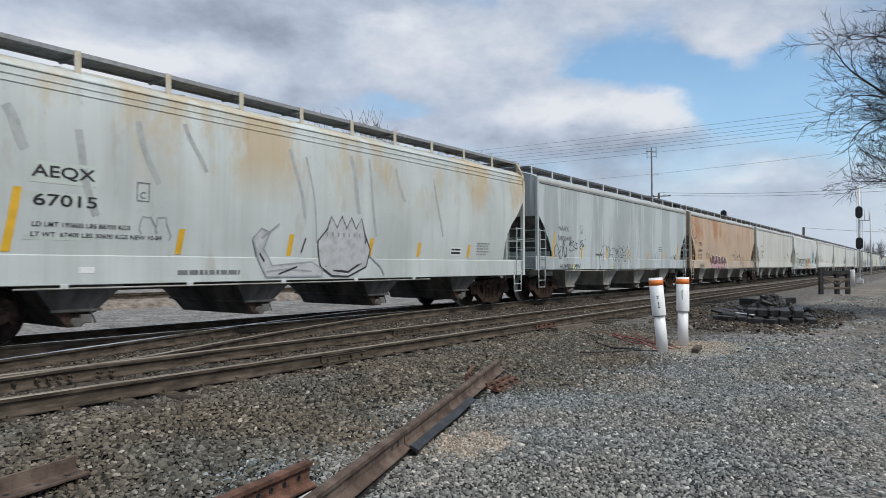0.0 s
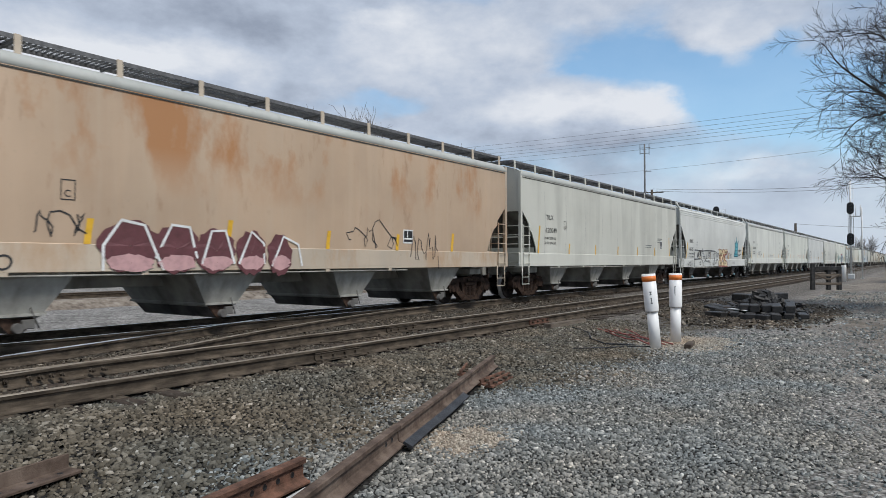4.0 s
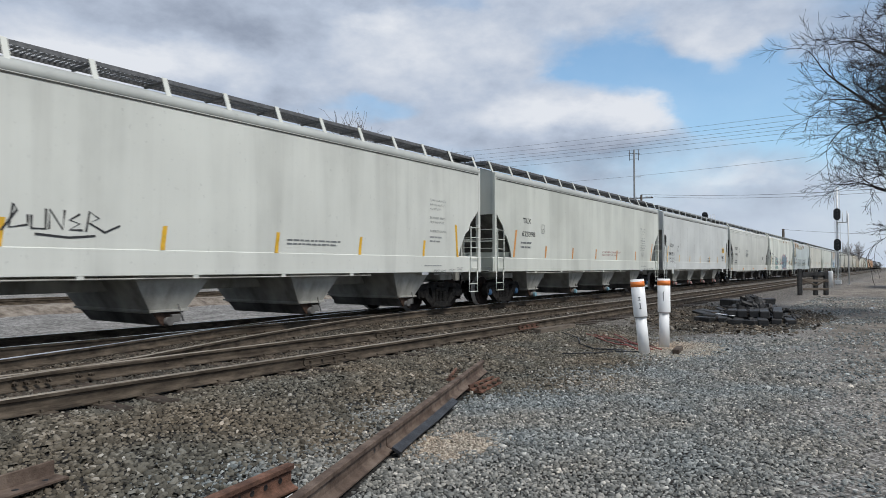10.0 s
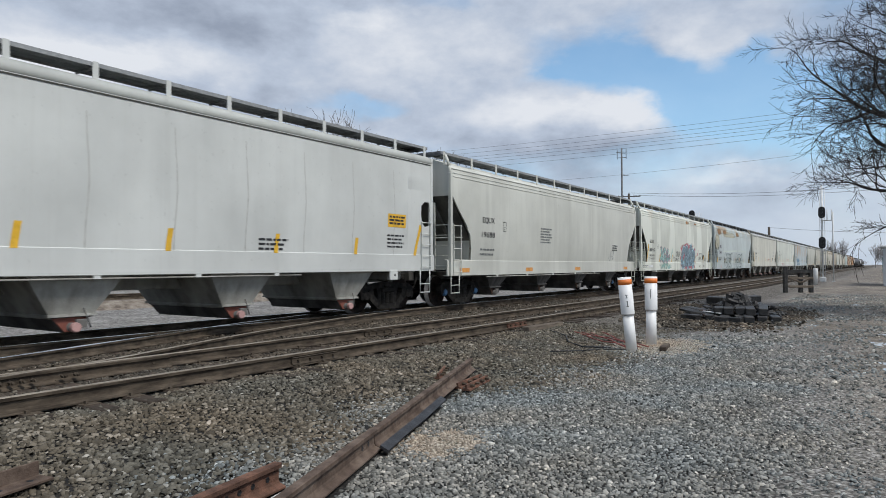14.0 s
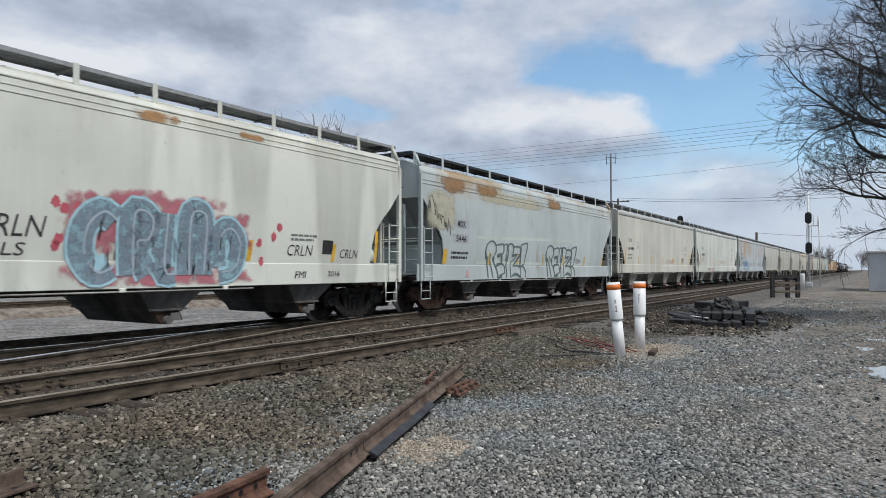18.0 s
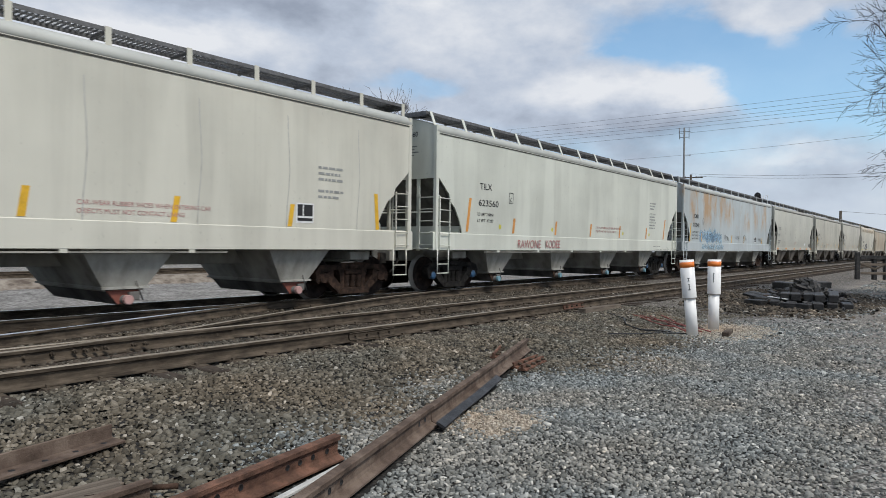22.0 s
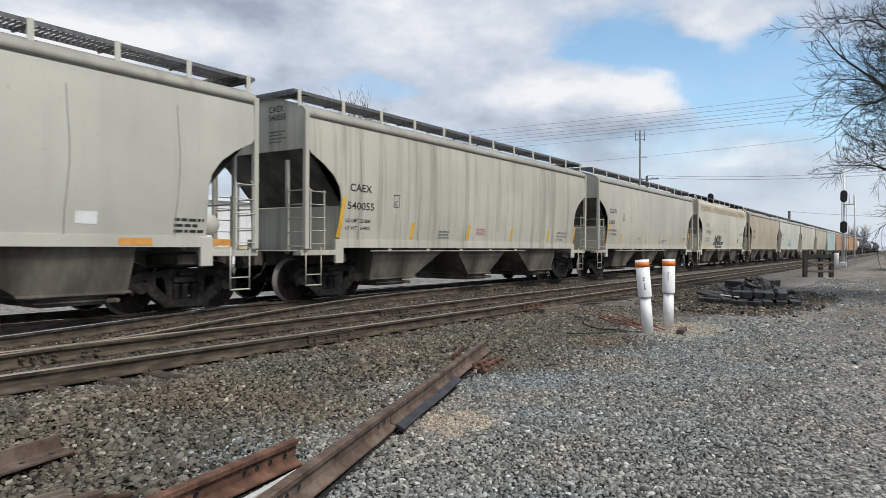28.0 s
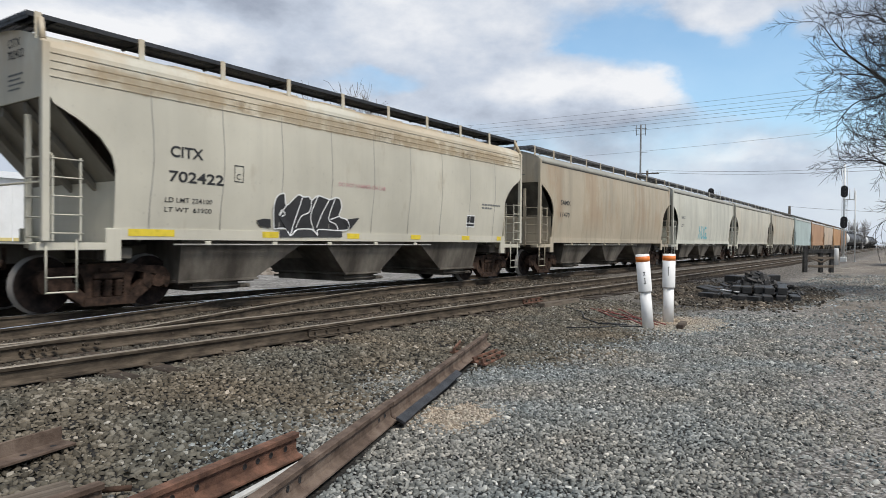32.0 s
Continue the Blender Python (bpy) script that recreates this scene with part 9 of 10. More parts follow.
for k, (x, y, a_) in enumerate(((7.15, 4.52, 8), (7.05, 4.33, 11), (7.5, 5.05, 26))):
    b = thing("scrap_joint_bar", "rusty joint bar thrown down beside the loose rail", "joint bar", "scrap joint bars", at=(x, y, -0.33 + 0.01 * k), turn=a_)
    part("bar", Shape().prism([(-0.05, 0.0), (0.06, 0.0), (0.06, 0.02), (0.015, 0.03), (0.015, 0.075), (-0.01, 0.075), (-0.015, 0.03), (-0.05, 0.02)], 0, 0.8, "x"), RAIL_RED, b)
    for u in (0.12, 0.3, 0.5, 0.68):
        part("bolt", Shape().tube((u, -0.02, 0.05), (u, -0.07, 0.05), 0.018, n=6, smooth=False), RAIL_SIDE, b)
solid("timber_piece", Shape().box(0, 1.7, -0.09, 0.09, 0, 0.11, 0.012), WOOD_GREY, "long dark splintered timber beside the near rail", "timber", at=(12.95, 6.45, -0.205), turn=-2)
solid("short_timber", Shape().box(0, 0.62, -0.06, 0.06, 0, 0.08, 0.012), TIE, "short dark timber beside the pipes", "timber", at=(12.25, 3.36, -0.33), turn=9)


def cable(name, pts, r, mat, label):
    p = [(x, y, max(z, float(swell(x, y)) + 0.03)) for x, y, z in pts]
    return solid(name, Shape().pipe(p, r, 6), mat, label, "cable")


rng = random.Random(11)
for k in range(4):
    y0 = 5.6 - 0.12 * k
    pts = [(13.6 + 0.2 * k - 0.35 * i * (0.8 + 0.1 * k) + rng.uniform(-0.1, 0.1), y0 - 0.32 * i, float(swell(12.5, 4.5)) + 0.03 + 0.04 * rng.random()) for i in range(6)]
    cable("red_cable", pts, 0.012, RED_CABLE, "thin red cable straggling over the gravel")
cable("black_cable", [(13.4, 6.1, -0.22), (12.9, 5.5, -0.27), (12.3, 5.2, -0.29), (11.8, 4.7, -0.3), (11.9, 4.2, -0.3)], 0.012, RUBBER, "black cable lying on the gravel")
cable("black_cable", [(10.8, 4.9, -0.3), (11.3, 4.5, -0.29), (11.6, 4.3, -0.3), (11.9, 3.9, -0.3)], 0.01, RUBBER, "black cable lying on the gravel")


# the heap of burnt ties
def make_heap():
    rng = random.Random(21)
    # x, y, turn, length, layer; the front ends of two layers show side by side
    beams = [(19.3, 4.0, 14, 1.5, 0), (19.2, 3.62, 9, 1.9, 0), (19.25, 3.2, 11, 2.2, 0), (19.4, 2.72, 7, 2.0, 0), (19.3, 4.3, 70, 0.5, 0), (18.8, 3.1, 78, 0.7, 0), (18.9, 2.95, 12, 4.6, 0.1), (19.5, 2.38, 12, 0.9, 0),
             (19.7, 3.86, 10, 2.3, 1), (19.62, 3.58, 12, 2.4, 1), (19.75, 3.3, 9, 2.4, 1), (19.6, 3.02, 11, 2.3, 1), (19.8, 2.74, 8, 2.2, 1), (21.2, 4.4, 30, 2.2, 0), (22.0, 4.9, -15, 2.4, 0), (22.3, 3.2, 12, 2.4, 1), (21.4, 3.7, 40, 1.4, 2), (21.9, 3.5, 75, 1.2, 2), (22.2, 4.1, -25, 1.6, 2), (21.2, 2.8, 10, 2.4, 0)]
    for x, y, a_, L, lev in beams:
        s = Shape().box(0, L, -0.12, 0.12, 0, 0.19, 0.018)
        o = solid("burnt_tie", s, TIE_BLACK, "blackened old railway tie in a tumbled heap", "railway tie", "heap of old ties", at=(x, y, -0.34 + 0.19 * lev), turn=a_)
        o.rotation_euler.x = rng.uniform(-0.06, 0.06)
    s = Shape()
    for k in range(900):
        a_, r = rng.uniform(0, 6.28), abs(rng.gauss(0, 0.75))
        x, y = 21.6 + 1.5 * r * math.cos(a_), 3.7 + 0.62 * r * math.sin(a_)
        h = max(0.0, 0.55 * math.exp(-r * r * 1.3)) * rng.random() ** 0.4
        d = rng.uniform(0.04, 0.17)
        q = Euler((rng.uniform(0, 3), rng.uniform(0, 3), rng.uniform(0, 3))).to_matrix()
        z = -0.3 + h + rng.uniform(-0.03, 0.05)
        vs = [q @ Vector((sx * d * rng.uniform(0.5, 1.2), sy * d * 0.5, sz * d * 0.3)) + Vector((x, y, z)) for sx, sy, sz in product((-1, 1), repeat=3)]
        s.add(vs, [(0, 1, 3, 2), (4, 6, 7, 5), (0, 4, 5, 1), (2, 3, 7, 6), (0, 2, 6, 4), (1, 5, 7, 3)])
    for k in range(30):
        L, w = rng.uniform(0.4, 1.7), rng.uniform(0.05, 0.12)
        x, y = rng.uniform(19.0, 23.2), rng.uniform(3.9, 4.7) if k < 12 else rng.uniform(2.9, 4.1)
        o = solid("charred_board", Shape().box(-L / 2, L / 2, -w, w, -0.03, 0.03, 0.008), TIE_BLACK if k % 3 else TIE, "splintered dark board thrown on the heap", "board", "boards of the heap", at=(x, y, float(swell(x, y)) + 0.06 + 0.28 * rng.random() * max(0, 1 - abs(x - 21.5) / 2.6)))
        o.matrix_basis = pose(*o.matrix_basis.translation, rng.uniform(-12, 12), rng.uniform(-14, 14), rng.uniform(0, 180))
    o = solid("charred_chips", s, TIE_BLACK, "heap of charred wood chips over old ties", "debris", kind="stuff")
    solid("pale_board", Shape().box(0, 0.9, -0.05, 0.05, 0, 0.02, 0.004), PVC, "pale plastic board stuck in the burnt heap", "board", at=(19.6, 3.8, -0.12), turn=40)


make_heap()


# barricade of boards
bar = thing("barricade", "dark wooden barricade with two grey cross boards", "barricade", at=(41.5, 4.6, -0.33), turn=-57)
for u in (0.0, 0.85, 1.42):
    part("post", Shape().box(u - 0.1, u + 0.1, -0.1, 0.1, 0, 1.45 if u == 0 else 1.2, 0.015), TIE_BLACK, bar)
for z, w in ((1.18, 0.2), (0.80, 0.13), (0.34, 0.13)):
    part("rail_board", Shape().box(0.1, 1.5, -0.14, -0.1, z - w / 2, z + w / 2, 0.008), TIE_BLACK if z > 1 else WOOD_GREY, bar)
for k in (0, 1):
    o = part("brace_board", Shape().box(0, 0.7, -0.17, -0.145, -0.05, 0.05, 0.006), WOOD_GREY, bar, at=(0.2 if k == 0 else 0.78, 0, 0.8 if k == 0 else 0.55))
    o.rotation_euler.y = 0.38 if k == 0 else -0.45
part("back_board", Shape().box(0.1, 1.48, 0.1, 0.13, 0.98, 1.2, 0.008), TIE_BLACK, bar)
solid("white_stub", Shape().lathe([(0.0, 0.0), (0.17, 0.0), (0.17, 1.2), (0.15, 1.26), (0.0, 1.26)], 18, "z"), PVC, "short white pipe post beyond the barricade", "post", at=(59, 4.42, -0.33))


# signals
def signal_head(parent, x, y, z, r=0.28):
    h = part("signal_head", Shape().prism([(r * math.cos(w), z + 0.25 * math.copysign(1, math.sin(w)) + r * math.sin(w)) for w in [2 * math.pi * i / 24 + 0.01 for i in range(24)]], y - 0.02, y + 0.02, "y"), SIGNAL_BLACK, parent, "black oval signal backboard")
    h.location = (x, 0, 0)
    h.rotation_euler.z = radians(-90)
    for k in (-0.3, 0.0, 0.3):
        part("hood", Shape().tube((0, -0.02, z + k), (0, -0.24, z + k), 0.1, 0.09, 12), SIGNAL_BLACK, h)


def make_signal(x, y, base, top, heads, label):
    t = thing("railway_signal", label, "railway signal", "railway signals", at=(x, y, base))
    part("mast", Shape().tube((0, 0, 0), (0, 0, top - base), 0.09, n=12), GALV, t)
    part("base", Shape().box(-0.25, 0.25, -0.25, 0.25, 0, 0.4, 0.03), GALV, t)
    for z in heads:
        signal_head(t, -0.12, 0, z - base)
    s = Shape()
    for yy in (-0.2, 0.2):
        s.tube((0.35, yy, 0.2), (0.35, yy, top - base - 0.3), 0.022, n=6)
    k = 0.5
    while k < top - base - 0.4:
        s.tube((0.35, -0.2, k), (0.35, 0.2, k), 0.014, n=5)
        k += 0.35
    part("ladder", s, GALV, t)
    for z in heads:
        zz = z - base - 0.75
        deck = part("platform", Shape().box(-0.3, 0.45, -0.75, 0.1, zz, zz + 0.04), GALV, t)
        for xx in (-0.3, 0.45):
            for yy in (-0.75, -0.4):
                part("rail_post", Shape().tube((xx, yy, zz), (xx, yy, zz + 1.0), 0.02, n=5), GALV, deck)
        for h in (0.5, 1.0):
            part("handrail", Shape().tube((-0.3, -0.75, zz + h), (0.45, -0.75, zz + h), 0.02, n=5), GALV, deck)
    return t


make_signal(69.3, 4.62, -0.33, 8.4, (5.95, 3.2), "galvanised signal mast with two black signal heads")
make_signal(68.1, 15.65, -0.5, 6.3, (6.05,), "signal mast with one black head behind the train")
solid("thin_post", Shape().tube((0, 0, 0), (0, 0, 6.35), 0.06, n=10).box(-0.12, 0.12, -0.12, 0.12, 0, 0.06), GALV, "thin galvanised post beside the signal", "post", at=(69.8, 3.8, -0.33))


# poles, aerial mast, overhead wires
def at_bearing(az, dist, elev=None):
    a_ = radians(az)
    return (dist * math.cos(a_), dist * math.sin(a_), -0.5 if elev is None else 1.23 + elev * dist)


def make_pole(az, dist, elev, arm, label, r=0.16):
    x, y, top = at_bearing(az, dist, elev)
    t = thing("utility_pole", label, "utility pole", "utility poles", at=(x, y, -0.6), turn=az)
    part("pole", Shape().tube((0, 0, 0), (0, 0, top + 0.6), r, r * 0.7, 10), POLE_WOOD, t)
    if arm:
        part("crossarm", Shape().box(-0.06, 0.06, -arm, arm, top + 0.1, top + 0.24, 0.01), POLE_WOOD, t)
        for k in (-0.9, -0.45, 0.45, 0.9):
            part("insulator", Shape().lathe([(0.0, 0.0), (0.06, 0.0), (0.05, 0.16), (0.0, 0.18)], 8, "z", (0, arm * k, top + 0.24)), GREY_SHED, t)
    return (x, y, top)


make_pole(17.83, 100, 0.1035, 1.6, "wooden utility pole with a crossarm", 0.22)
make_pole(7.37, 140, 0.0507, 0, "bare wooden utility pole", 0.3)
make_pole(9.6, 150, 0.052, 1.2, "small utility pole with a crossarm far behind the train", 0.14)
mx, my, mz = at_bearing(18.38, 88, 0.172)
mast = thing("aerial_mast", "slender lattice aerial mast with a radio antenna on top", "aerial mast", at=(mx, my, -0.5), turn=18)
part("mast", Shape().tube((0, 0, 0), (0, 0, mz + 0.3), 0.13, 0.10, 8), MAST_GREY, mast)
s = Shape()
for z, w in ((mz - 0.9, 0.55), (mz - 0.2, 0.7), (mz - 3.2, 0.8)):
    s.tube((0, -w if z > mz - 2 else -0.8, z), (0, w if z > mz - 2 else 0, z), 0.035, n=5)
for y in (-0.55, 0.55):
    s.tube((0, y, mz - 1.1), (0, y, mz + 0.3), 0.04, n=5)
part("antenna", s, MAST_GREY, mast)


def line_tube(pts, r, n=4):
    """One unbroken thin tube along points."""
    pts = [Vector(p) for p in pts]
    rows = []
    for i, p in enumerate(pts):
        d = (pts[min(i + 1, len(pts) - 1)] - pts[max(i - 1, 0)]).normalized()
        side = d.cross(Vector((0, 0, 1)))
        side = side.normalized() if side.length > 1e-4 else Vector((1, 0, 0))
        up = side.cross(d)
        rows.append([p + (side * math.cos(2 * math.pi * k / n) + up * math.sin(2 * math.pi * k / n)) * r for k in range(n + 1)])
    return Shape().grid(rows, True)


def wire(p, q, sag, r, n=14):
    p, q = Vector(p), Vector(q)
    pts = []
    for i in range(n + 1):
        f = i / n
        v = p.lerp(q, f)
        v.z -= sag * 4 * f * (1 - f)
        pts.append(v)
    return solid("overhead_wire", line_tube(pts, r), CABLE, "dark overhead wire across the sky", "wire", "overhead wires")


for k in range(6):
    e = (0.0, 0.007, 0.012, 0.0165, 0.0225, 0.029)[k]
    wire(at_bearing(46, 150, 0.127 + 0.85 * e), at_bearing(-12, 80, 0.176 + e), 1.0, 0.016)
wire(at_bearing(30, 140, 0.121), at_bearing(-10, 90, 0.160), 1.0, 0.016)
wire(at_bearing(17.83, 100, 0.1045), at_bearing(-20, 100, 0.128), 2.2, 0.02)
wire(at_bearing(17.5, 100, 0.101), at_bearing(-20, 100, 0.123), 2.2, 0.02)
wire(at_bearing(7.37, 140, 0.050), at_bearing(-25, 120, 0.050), 2.0, 0.025)


def line_pole(az, dist, lo, hi, label):
    """A tall pole that carries a bundle of wires one above the other."""
    x, y, top = at_bearing(az, dist, hi)
    t = thing("utility_pole", label, "utility pole", "utility poles", at=(x, y, -0.6), turn=az)
    part("pole", Shape().tube((0, 0, 0), (0, 0, top + 1.2), 0.2, 0.13, 10), POLE_WOOD, t)
    z = 1.23 + lo * dist + 0.6
    while z < top + 0.7:
        part("crossarm", Shape().box(-0.05, 0.05, -1.0, 1.0, z - 0.06, z + 0.06, 0.01), POLE_WOOD, t)
        z += 0.95


line_pole(46, 150, 0.127, 0.152, "tall wooden pole carrying wires behind the train")
line_pole(-12, 80, 0.176, 0.205, "tall wooden pole carrying wires")
for az, dist, el in ((30, 140, 0.121), (-10, 90, 0.16), (-20, 100, 0.128), (-25, 120, 0.05)):
    line_pole(az, dist, el, el, "wooden pole carrying a wire")


# ---- bare trees ----
def grow(seed, height, trunk_r, spread, depth, lean=(0, 0), first=0.3, sides=5, twig=0.006, up=0.25, kids=(3, 5)):
    """A bare tree: a tapered trunk, limbs that fork and thin out into twigs."""
    rng = random.Random(seed)
    trunk, crown = Shape(), Shape()

    def limb(p, d, length, r, level, shape):
        n = 4 if level < 2 else 3
        q, way = p, d
        nodes = [(p, r)]
        for i in range(n):
            bend_ = 0.09 + 0.035 * level
            way = (way + Vector((rng.gauss(0, bend_), rng.gauss(0, bend_), rng.gauss(up * 0.25, bend_ * 0.8)))).normalized()
            q = q + way * (length / n)
            nodes.append((q, max(twig, r * (1 - 0.62 * (i + 1) / n))))
        for (a_, ra), (b_, rb) in zip(nodes, nodes[1:]):
            shape.tube(a_, b_, ra, rb, sides if level < 2 else (4 if level < 3 else 3), cap=False)
        if level >= depth:
            return
        k = rng.randint(*kids) + (1 if level == 0 else 0)
        for j in range(k):
            f = first + (1 - first) * (j + rng.random()) / k if level == 0 else 0.25 + 0.75 * (j + rng.random()) / k
            i = min(int(f * n), n - 1)
            p0 = nodes[i][0].lerp(nodes[i + 1][0], f * n - i)
            r0 = nodes[i][1] + (nodes[i + 1][1] - nodes[i][1]) * (f * n - i)
            side = way.orthogonal().normalized()
            side.rotate(Matrix.Rotation(rng.uniform(0, 2 * math.pi), 3, way))
            kid = (way * (1 - spread) + side * spread * rng.uniform(0.75, 1.3) + Vector((0, 0, up * 0.3))).normalized()
            limb(p0, kid, length * rng.uniform(0.5, 0.78), max(twig, r0 * rng.uniform(0.5, 0.72)), level + 1, crown)
        limb(nodes[-1][0], way, length * 0.62, nodes[-1][1], level + 1, crown)

    limb(Vector((0, 0, -0.3)), Vector((lean[0], lean[1], 1)).normalized(), height, trunk_r, 0, trunk)
    return trunk, crown


def make_tree(x, y, z, seed, height, r, spread, depth, label, bark, group="", **kw):
    t = thing("bare_tree", label, "tree", group, at=(x, y, z))
    trunk, crown = grow(seed, height, r, spread, depth, **kw)
    part("trunk", trunk, bark, t)
    part("crown", crown, bark, t)
    return t


def big_crown(seed):
    """Heavy limbs that leave the trunk in arches and break into long sinuous branches and sprays of fine twigs."""
    rng, fine = random.Random(seed), random.Random(seed + 1)
    trunk, crown = Shape(), Shape()
    KIDS, ANGLE, RATIO = (8, 6, 5, 3), (40, 30, 27, 30), (0.5, 0.5, 0.5, 0.55)

    def limb(p, d, length, r, level, shape, lift):
        n = (9, 7, 6, 4, 3)[level]
        way, nodes = d.normalized(), [(p, r)]
        tip = (0.30 * r, 0.28 * r, 0.4 * r, 0.006, 0.0045)[level]
        swing = Vector((rng.gauss(0, 1), rng.gauss(0, 1), rng.gauss(0, 0.7)))
        for i in range(n):
            w = (0.20, 0.21, 0.19, 0.17, 0.12)[level]
            if i % 2 == 0:
                swing = Vector((rng.gauss(0, 1), rng.gauss(0, 1), rng.gauss(0, 0.8)))
            way = (way + swing * w + Vector((0, 0, lift + (0.0, 0.09, 0.07, 0.04, 0.03)[level] * (1 - 1.75 * i / n)))).normalized()
            nodes.append((nodes[-1][0] + way * (length / n), r + (tip - r) * (i + 1) / n))
        for (a_, ra), (b_, rb) in zip(nodes, nodes[1:]):
            shape.tube(a_, b_, ra, rb, (9, 6, 4, 3, 3)[level], cap=False)
        if level >= 4:
            return
        m = len(nodes) - 1
        for j in range(KIDS[level]):
            f = 0.22 + 0.78 * (j + rng.random()) / KIDS[level]
            i = min(int(f * m), m - 1)
            p0 = nodes[i][0].lerp(nodes[i + 1][0], f * m - i)
            r0 = nodes[i][1] + (nodes[i + 1][1] - nodes[i][1]) * (f * m - i)
            ax = (nodes[i + 1][0] - nodes[i][0]).normalized()
            side = ax.orthogonal().normalized()
            side.rotate(Matrix.Rotation(2.4 * j + rng.uniform(-0.7, 0.7), 3, ax))
            w = radians(ANGLE[level] * rng.uniform(0.7, 1.35))
            kid = ax * math.cos(w) + side * math.sin(w) + Vector((0, 0, 0.08))
            limb(p0, kid, length * RATIO[level] * rng.uniform(0.75, 1.3) * (1.2 - 0.5 * f), max((0.02, 0.011, 0.0065, 0.005)[level], r0 * rng.uniform(0.42, 0.62)), level + 1, shape, rng.uniform(-0.035, 0.02))
        limb(nodes[-1][0], way, length * RATIO[level], nodes[-1][1], level + 1, shape, -0.01)

    # trunk: a leaning, slightly crooked stem
    stem = [Vector((0, 0, -0.4)), Vector((0.03, 0.04, 1.6)), Vector((-0.02, 0.10, 3.6)), Vector((0.06, 0.16, 5.6)), Vector((0.02, 0.3, 7.6)), Vector((0.1, 0.3, 9.6)), Vector((0.0, 0.4, 11.6))]
    width = (0.42, 0.34, 0.31, 0.25, 0.17, 0.10, 0.05)
    for k in range(6):
        trunk.tube(stem[k], stem[k + 1], width[k], width[k + 1], 12, cap=False)
    # limbs: height, bearing, rise, length, thickness
    for z, turn, rise, length, r, lift in ((3.5, 94, 10, 4.8, 0.115, 0.0), (4.1, 84, 8, 5.4, 0.16, 0.03), (5.0, 110, 24, 5.2, 0.12, 0.0), (5.3, 80, 34, 5.6, 0.14, 0.0), (6.0, 98, 44, 5.0, 0.12, 0.0), (6.8, 70, 52, 5.0, 0.11, 0.01), (7.6, 112, 60, 4.4, 0.09, 0.0), (6.4, 84, 30, 4.8, 0.13, 0.0),
                                           (5.0, 150, 30, 4.6, 0.11, 0.0), (5.6, 30, 34, 4.6, 0.11, 0.0), (4.4, 200, 20, 4.6, 0.12, 0.0), (6.2, 240, 40, 4.6, 0.11, 0.0), (4.8, 290, 24, 4.8, 0.12, 0.0), (7.0, 330, 46, 4.4, 0.1, 0.0), (8.6, 180, 62, 3.6, 0.08, 0.0), (9.2, 60, 66, 3.4, 0.07, 0.0)):
        k = max(i for i in range(6) if stem[i].z <= z)
        p0 = stem[k].lerp(stem[k + 1], (z - stem[k].z) / (stem[k + 1].z - stem[k].z))
        a_, b_ = radians(turn), radians(rise)
        limb(p0, Vector((math.cos(a_) * math.cos(b_), math.sin(a_) * math.cos(b_), math.sin(b_))), length * 0.90, r * 1.1, 0, crown, lift)
    limb(stem[-1], Vector((0, 0.1, 1)), 2.0, 0.05, 1, crown, 0.0)
    return trunk, crown


big_tree = thing("bare_tree", "large bare deciduous tree with fine dark twigs", "tree", at=(25.6, -3.6, -0.35))
for name, shape in zip(("trunk", "crown"), big_crown(8)):
    part(name, shape, BARK, big_tree)
for k, (az, dist, h) in enumerate(((41.0, 62, 7.0), (38.6, 66, 6.0), (34.4, 74, 6.6))):
    x, y, _ = at_bearing(az, dist)
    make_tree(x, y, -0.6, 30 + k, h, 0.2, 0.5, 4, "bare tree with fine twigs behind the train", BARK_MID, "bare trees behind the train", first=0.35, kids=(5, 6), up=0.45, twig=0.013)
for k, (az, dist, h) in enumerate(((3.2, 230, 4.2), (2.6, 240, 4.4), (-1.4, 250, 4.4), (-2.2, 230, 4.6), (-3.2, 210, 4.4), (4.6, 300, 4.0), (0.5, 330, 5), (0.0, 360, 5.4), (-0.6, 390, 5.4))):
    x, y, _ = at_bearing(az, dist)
    make_tree(x, y, -0.6, 50 + k, h, 0.2, 0.5, 3, "bare tree in the hazy distance", BARK_HAZE, "far bare trees", first=0.3, kids=(5, 6), up=0.45, twig=0.035)


def far_woods():
    rng = random.Random(77)
    s = Shape()
    for k in range(520):
        x = rng.uniform(330, 1500)
        y = rng.choice((-1, 1)) * rng.uniform(25, 160) if rng.random() < 0.7 else rng.uniform(60, 700)
        h = rng.uniform(6, 11)
        s.tube((x, y, -0.5), (x + rng.uniform(-1, 1), y, h * 0.7), 0.2, 0.1, 3, cap=False)
        for j in range(14):
            b_ = h * rng.uniform(0.3, 0.7)
            s.tube((x, y, b_), (x + rng.gauss(0, 2.4), y + rng.gauss(0, 2.4), b_ + rng.uniform(1, 4)), 0.12, 0.04, 3, cap=False)
    solid("far_woods", s, BARK_HAZE, "hazy bare woods along the horizon", "woods", kind="stuff")


far_woods()

# ---- buildings ----
ROOF_SHEET = plain("pale roof sheet", (0.55, 0.56, 0.56), 0.7)
shed = thing("equipment_shed", "grey sheet-metal equipment shed with a dark door", "shed", at=(60.0, -2.0, -0.33))
part("wall", Shape().box(-3.5, 3.5, -2.2, 2.05, 0, 2.75, 0.03), GREY_SHED, shed)
part("roof", Shape().box(-3.65, 3.65, -2.35, 2.2, 2.75, 2.9, 0.03), GALV, shed)
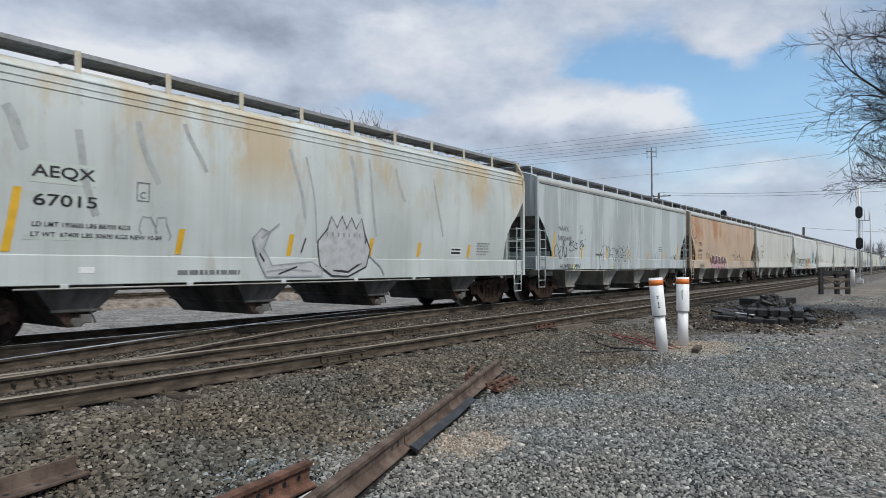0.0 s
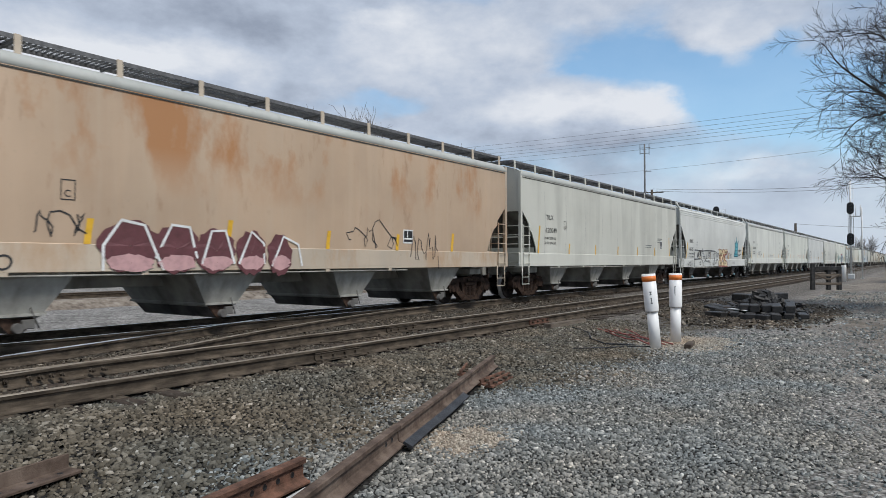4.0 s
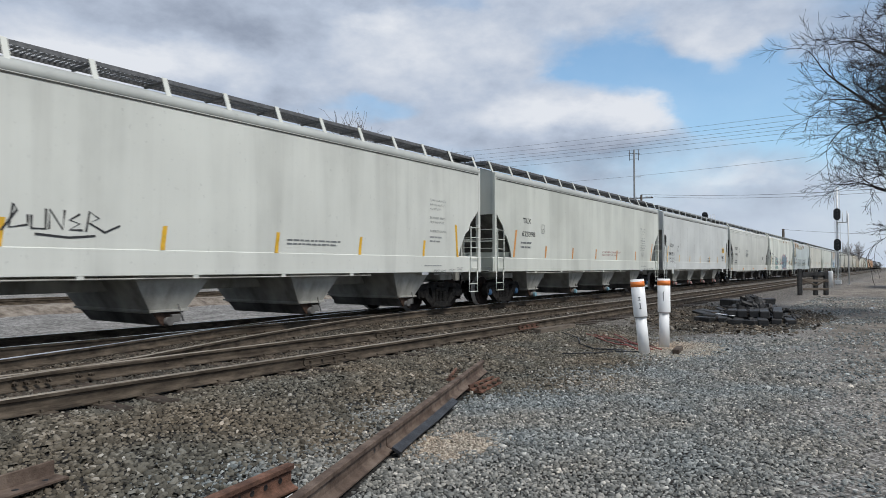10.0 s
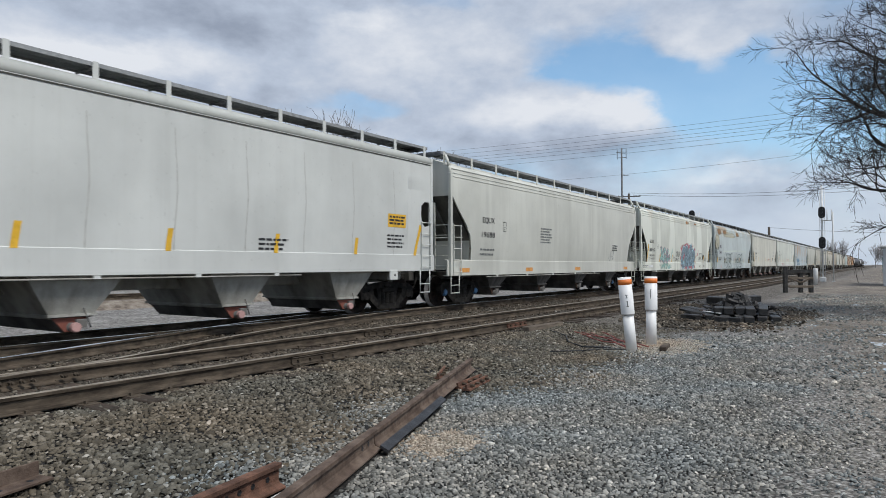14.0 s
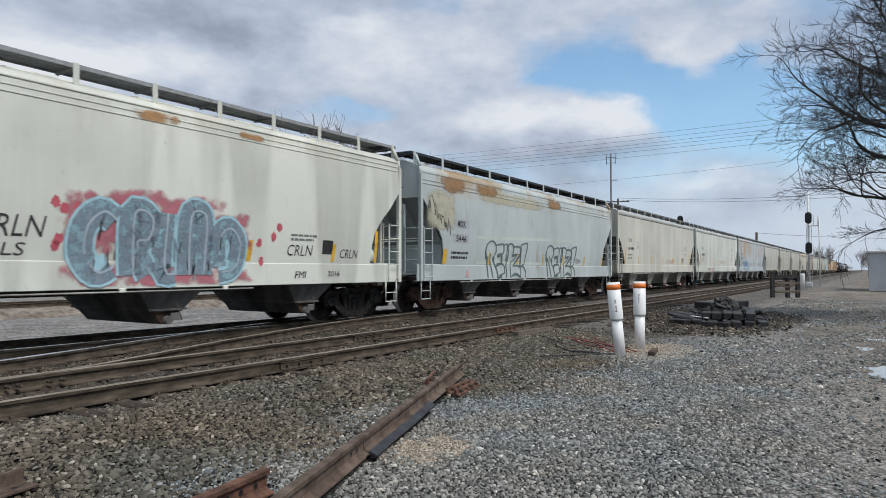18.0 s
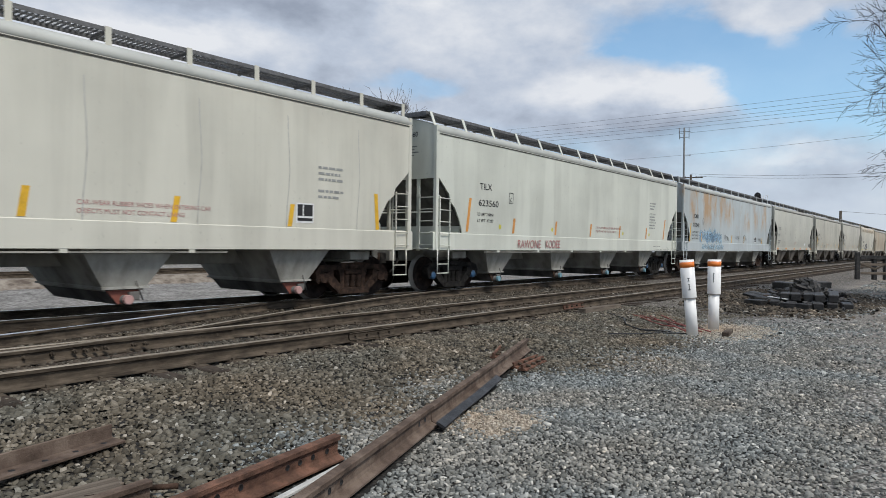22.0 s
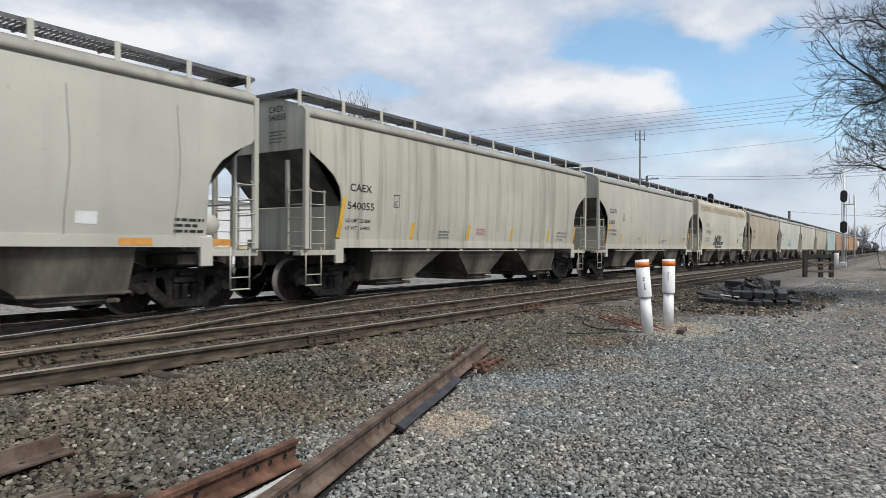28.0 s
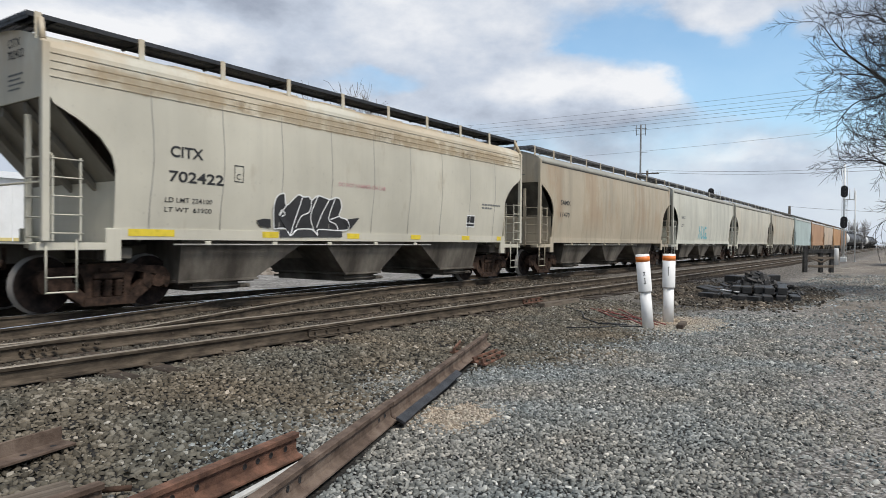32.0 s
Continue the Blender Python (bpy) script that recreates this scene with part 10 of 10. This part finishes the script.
part("door", Shape().box(-3.56, -3.5, -1.2, 0.2, 0.05, 2.4, 0.01), SIGNAL_BLACK, shed)
part("door_handle", Shape().box(-3.6, -3.56, 0.05, 0.1, 1.1, 1.2), GALV, shed)
teal = thing("trackside_hut", "dark teal trackside hut far down the road", "hut", at=(150, -1.8, -0.33))
part("wall", Shape().box(-3, 3, -3, 2, 0, 2.9, 0.03), TEAL_WALL, teal)
part("roof", Shape().box(-3.2, 3.2, -3.2, 2.2, 2.9, 3.1, 0.03), GREY_SHED, teal)

house = thing("white_building", "white metal-sided building with a yellow band behind the train", "building", at=(24.0, 51.0, -0.6))
part("wall", Shape().box(-22, 26, 0, 12, 0.0, 5.9, 0.03), WHITE_WALL, house)
part("band", Shape().box(-22.03, 26.03, -0.03, 12.03, 1.0, 1.8, 0.01), YELLOW_WALL, house, "yellow painted band")
part("roof", Shape().prism([(-0.3, 5.9), (12.3, 5.9), (6.0, 6.9)], -22.3, 26.3, "x"), ROOF_SHEET, house)
for u in range(-21, 26, 2):
    part("siding_rib", once("rib", lambda: Shape().box(-0.04, 0.04, -0.04, 0.0, 0.0, 5.6).mesh("siding_rib")), WHITE_WALL, house, at=(u, 0, 0))

# puddles on the dirt road
PUDDLE = bpy.data.materials.new("puddle water")
PUDDLE.use_nodes = True
PUDDLE.node_tree.nodes["Principled BSDF"].inputs["Base Color"].default_value = (0.30, 0.29, 0.27, 1)
PUDDLE.node_tree.nodes["Principled BSDF"].inputs["Roughness"].default_value = 0.04
for k, (x, y, rx, ry) in enumerate(((21.5, 1.5, 0.45, 0.35), (19.6, 1.55, 0.3, 0.12), (21.9, 0.0, 0.5, 0.35), (17.7, -0.2, 0.45, 0.25), (12.25, -0.12, 0.7, 0.27), (15.6, 0.12, 0.4, 0.14), (24.5, -0.4, 0.6, 0.3), (29, 0.9, 1.2, 0.3))):
    rng = random.Random(k)
    n = 28
    ring = []
    for i in range(n):
        w = 2 * math.pi * i / n
        r = 1 + 0.25 * math.sin(3 * w + k) + 0.15 * math.sin(5 * w + 2 * k)
        ring.append((rx * r * math.cos(w), ry * r * math.sin(w)))
    z = sum(float(swell(x + a_, y + b_)) for a_, b_ in ring) / n + 0.003
    solid("puddle", Shape().prism(ring, -0.03, 0, "z"), PUDDLE, "shallow rain puddle on the dirt road", "puddle", "puddles on the road", "structure", at=(x, y, z))


# ---- movement ----
def motions():
    times = [0, 4, 8, 12, 16, 20, 24, 28, 32]
    for car, x0 in zip(CARS, START):
        walk(car, [(t, pose(x0 - travelled(t), FAR_Y, 0)) for t in times])
    begin = dict(zip(CARS, START))
    for car, wheel, u, du in WHEELS:
        x0 = begin[car] + u
        if x0 > 330:
            continue
        rows = []
        for k in range(0, 481):
            t = k / 15
            x = x0 - travelled(t)
            if x > 45 or x < -8:
                continue
            rows.append((t, pose(du, 0, 0.458, 0, -math.degrees(travelled(t) / 0.458) % 360, 0)))
        if not rows:
            continue
        if rows[0][0] > 0:
            rows.insert(0, (0.0, rows[0][1]))
        if rows[-1][0] < 32:
            rows.append((32.0, rows[-1][1]))
        walk(wheel, rows)


motions()
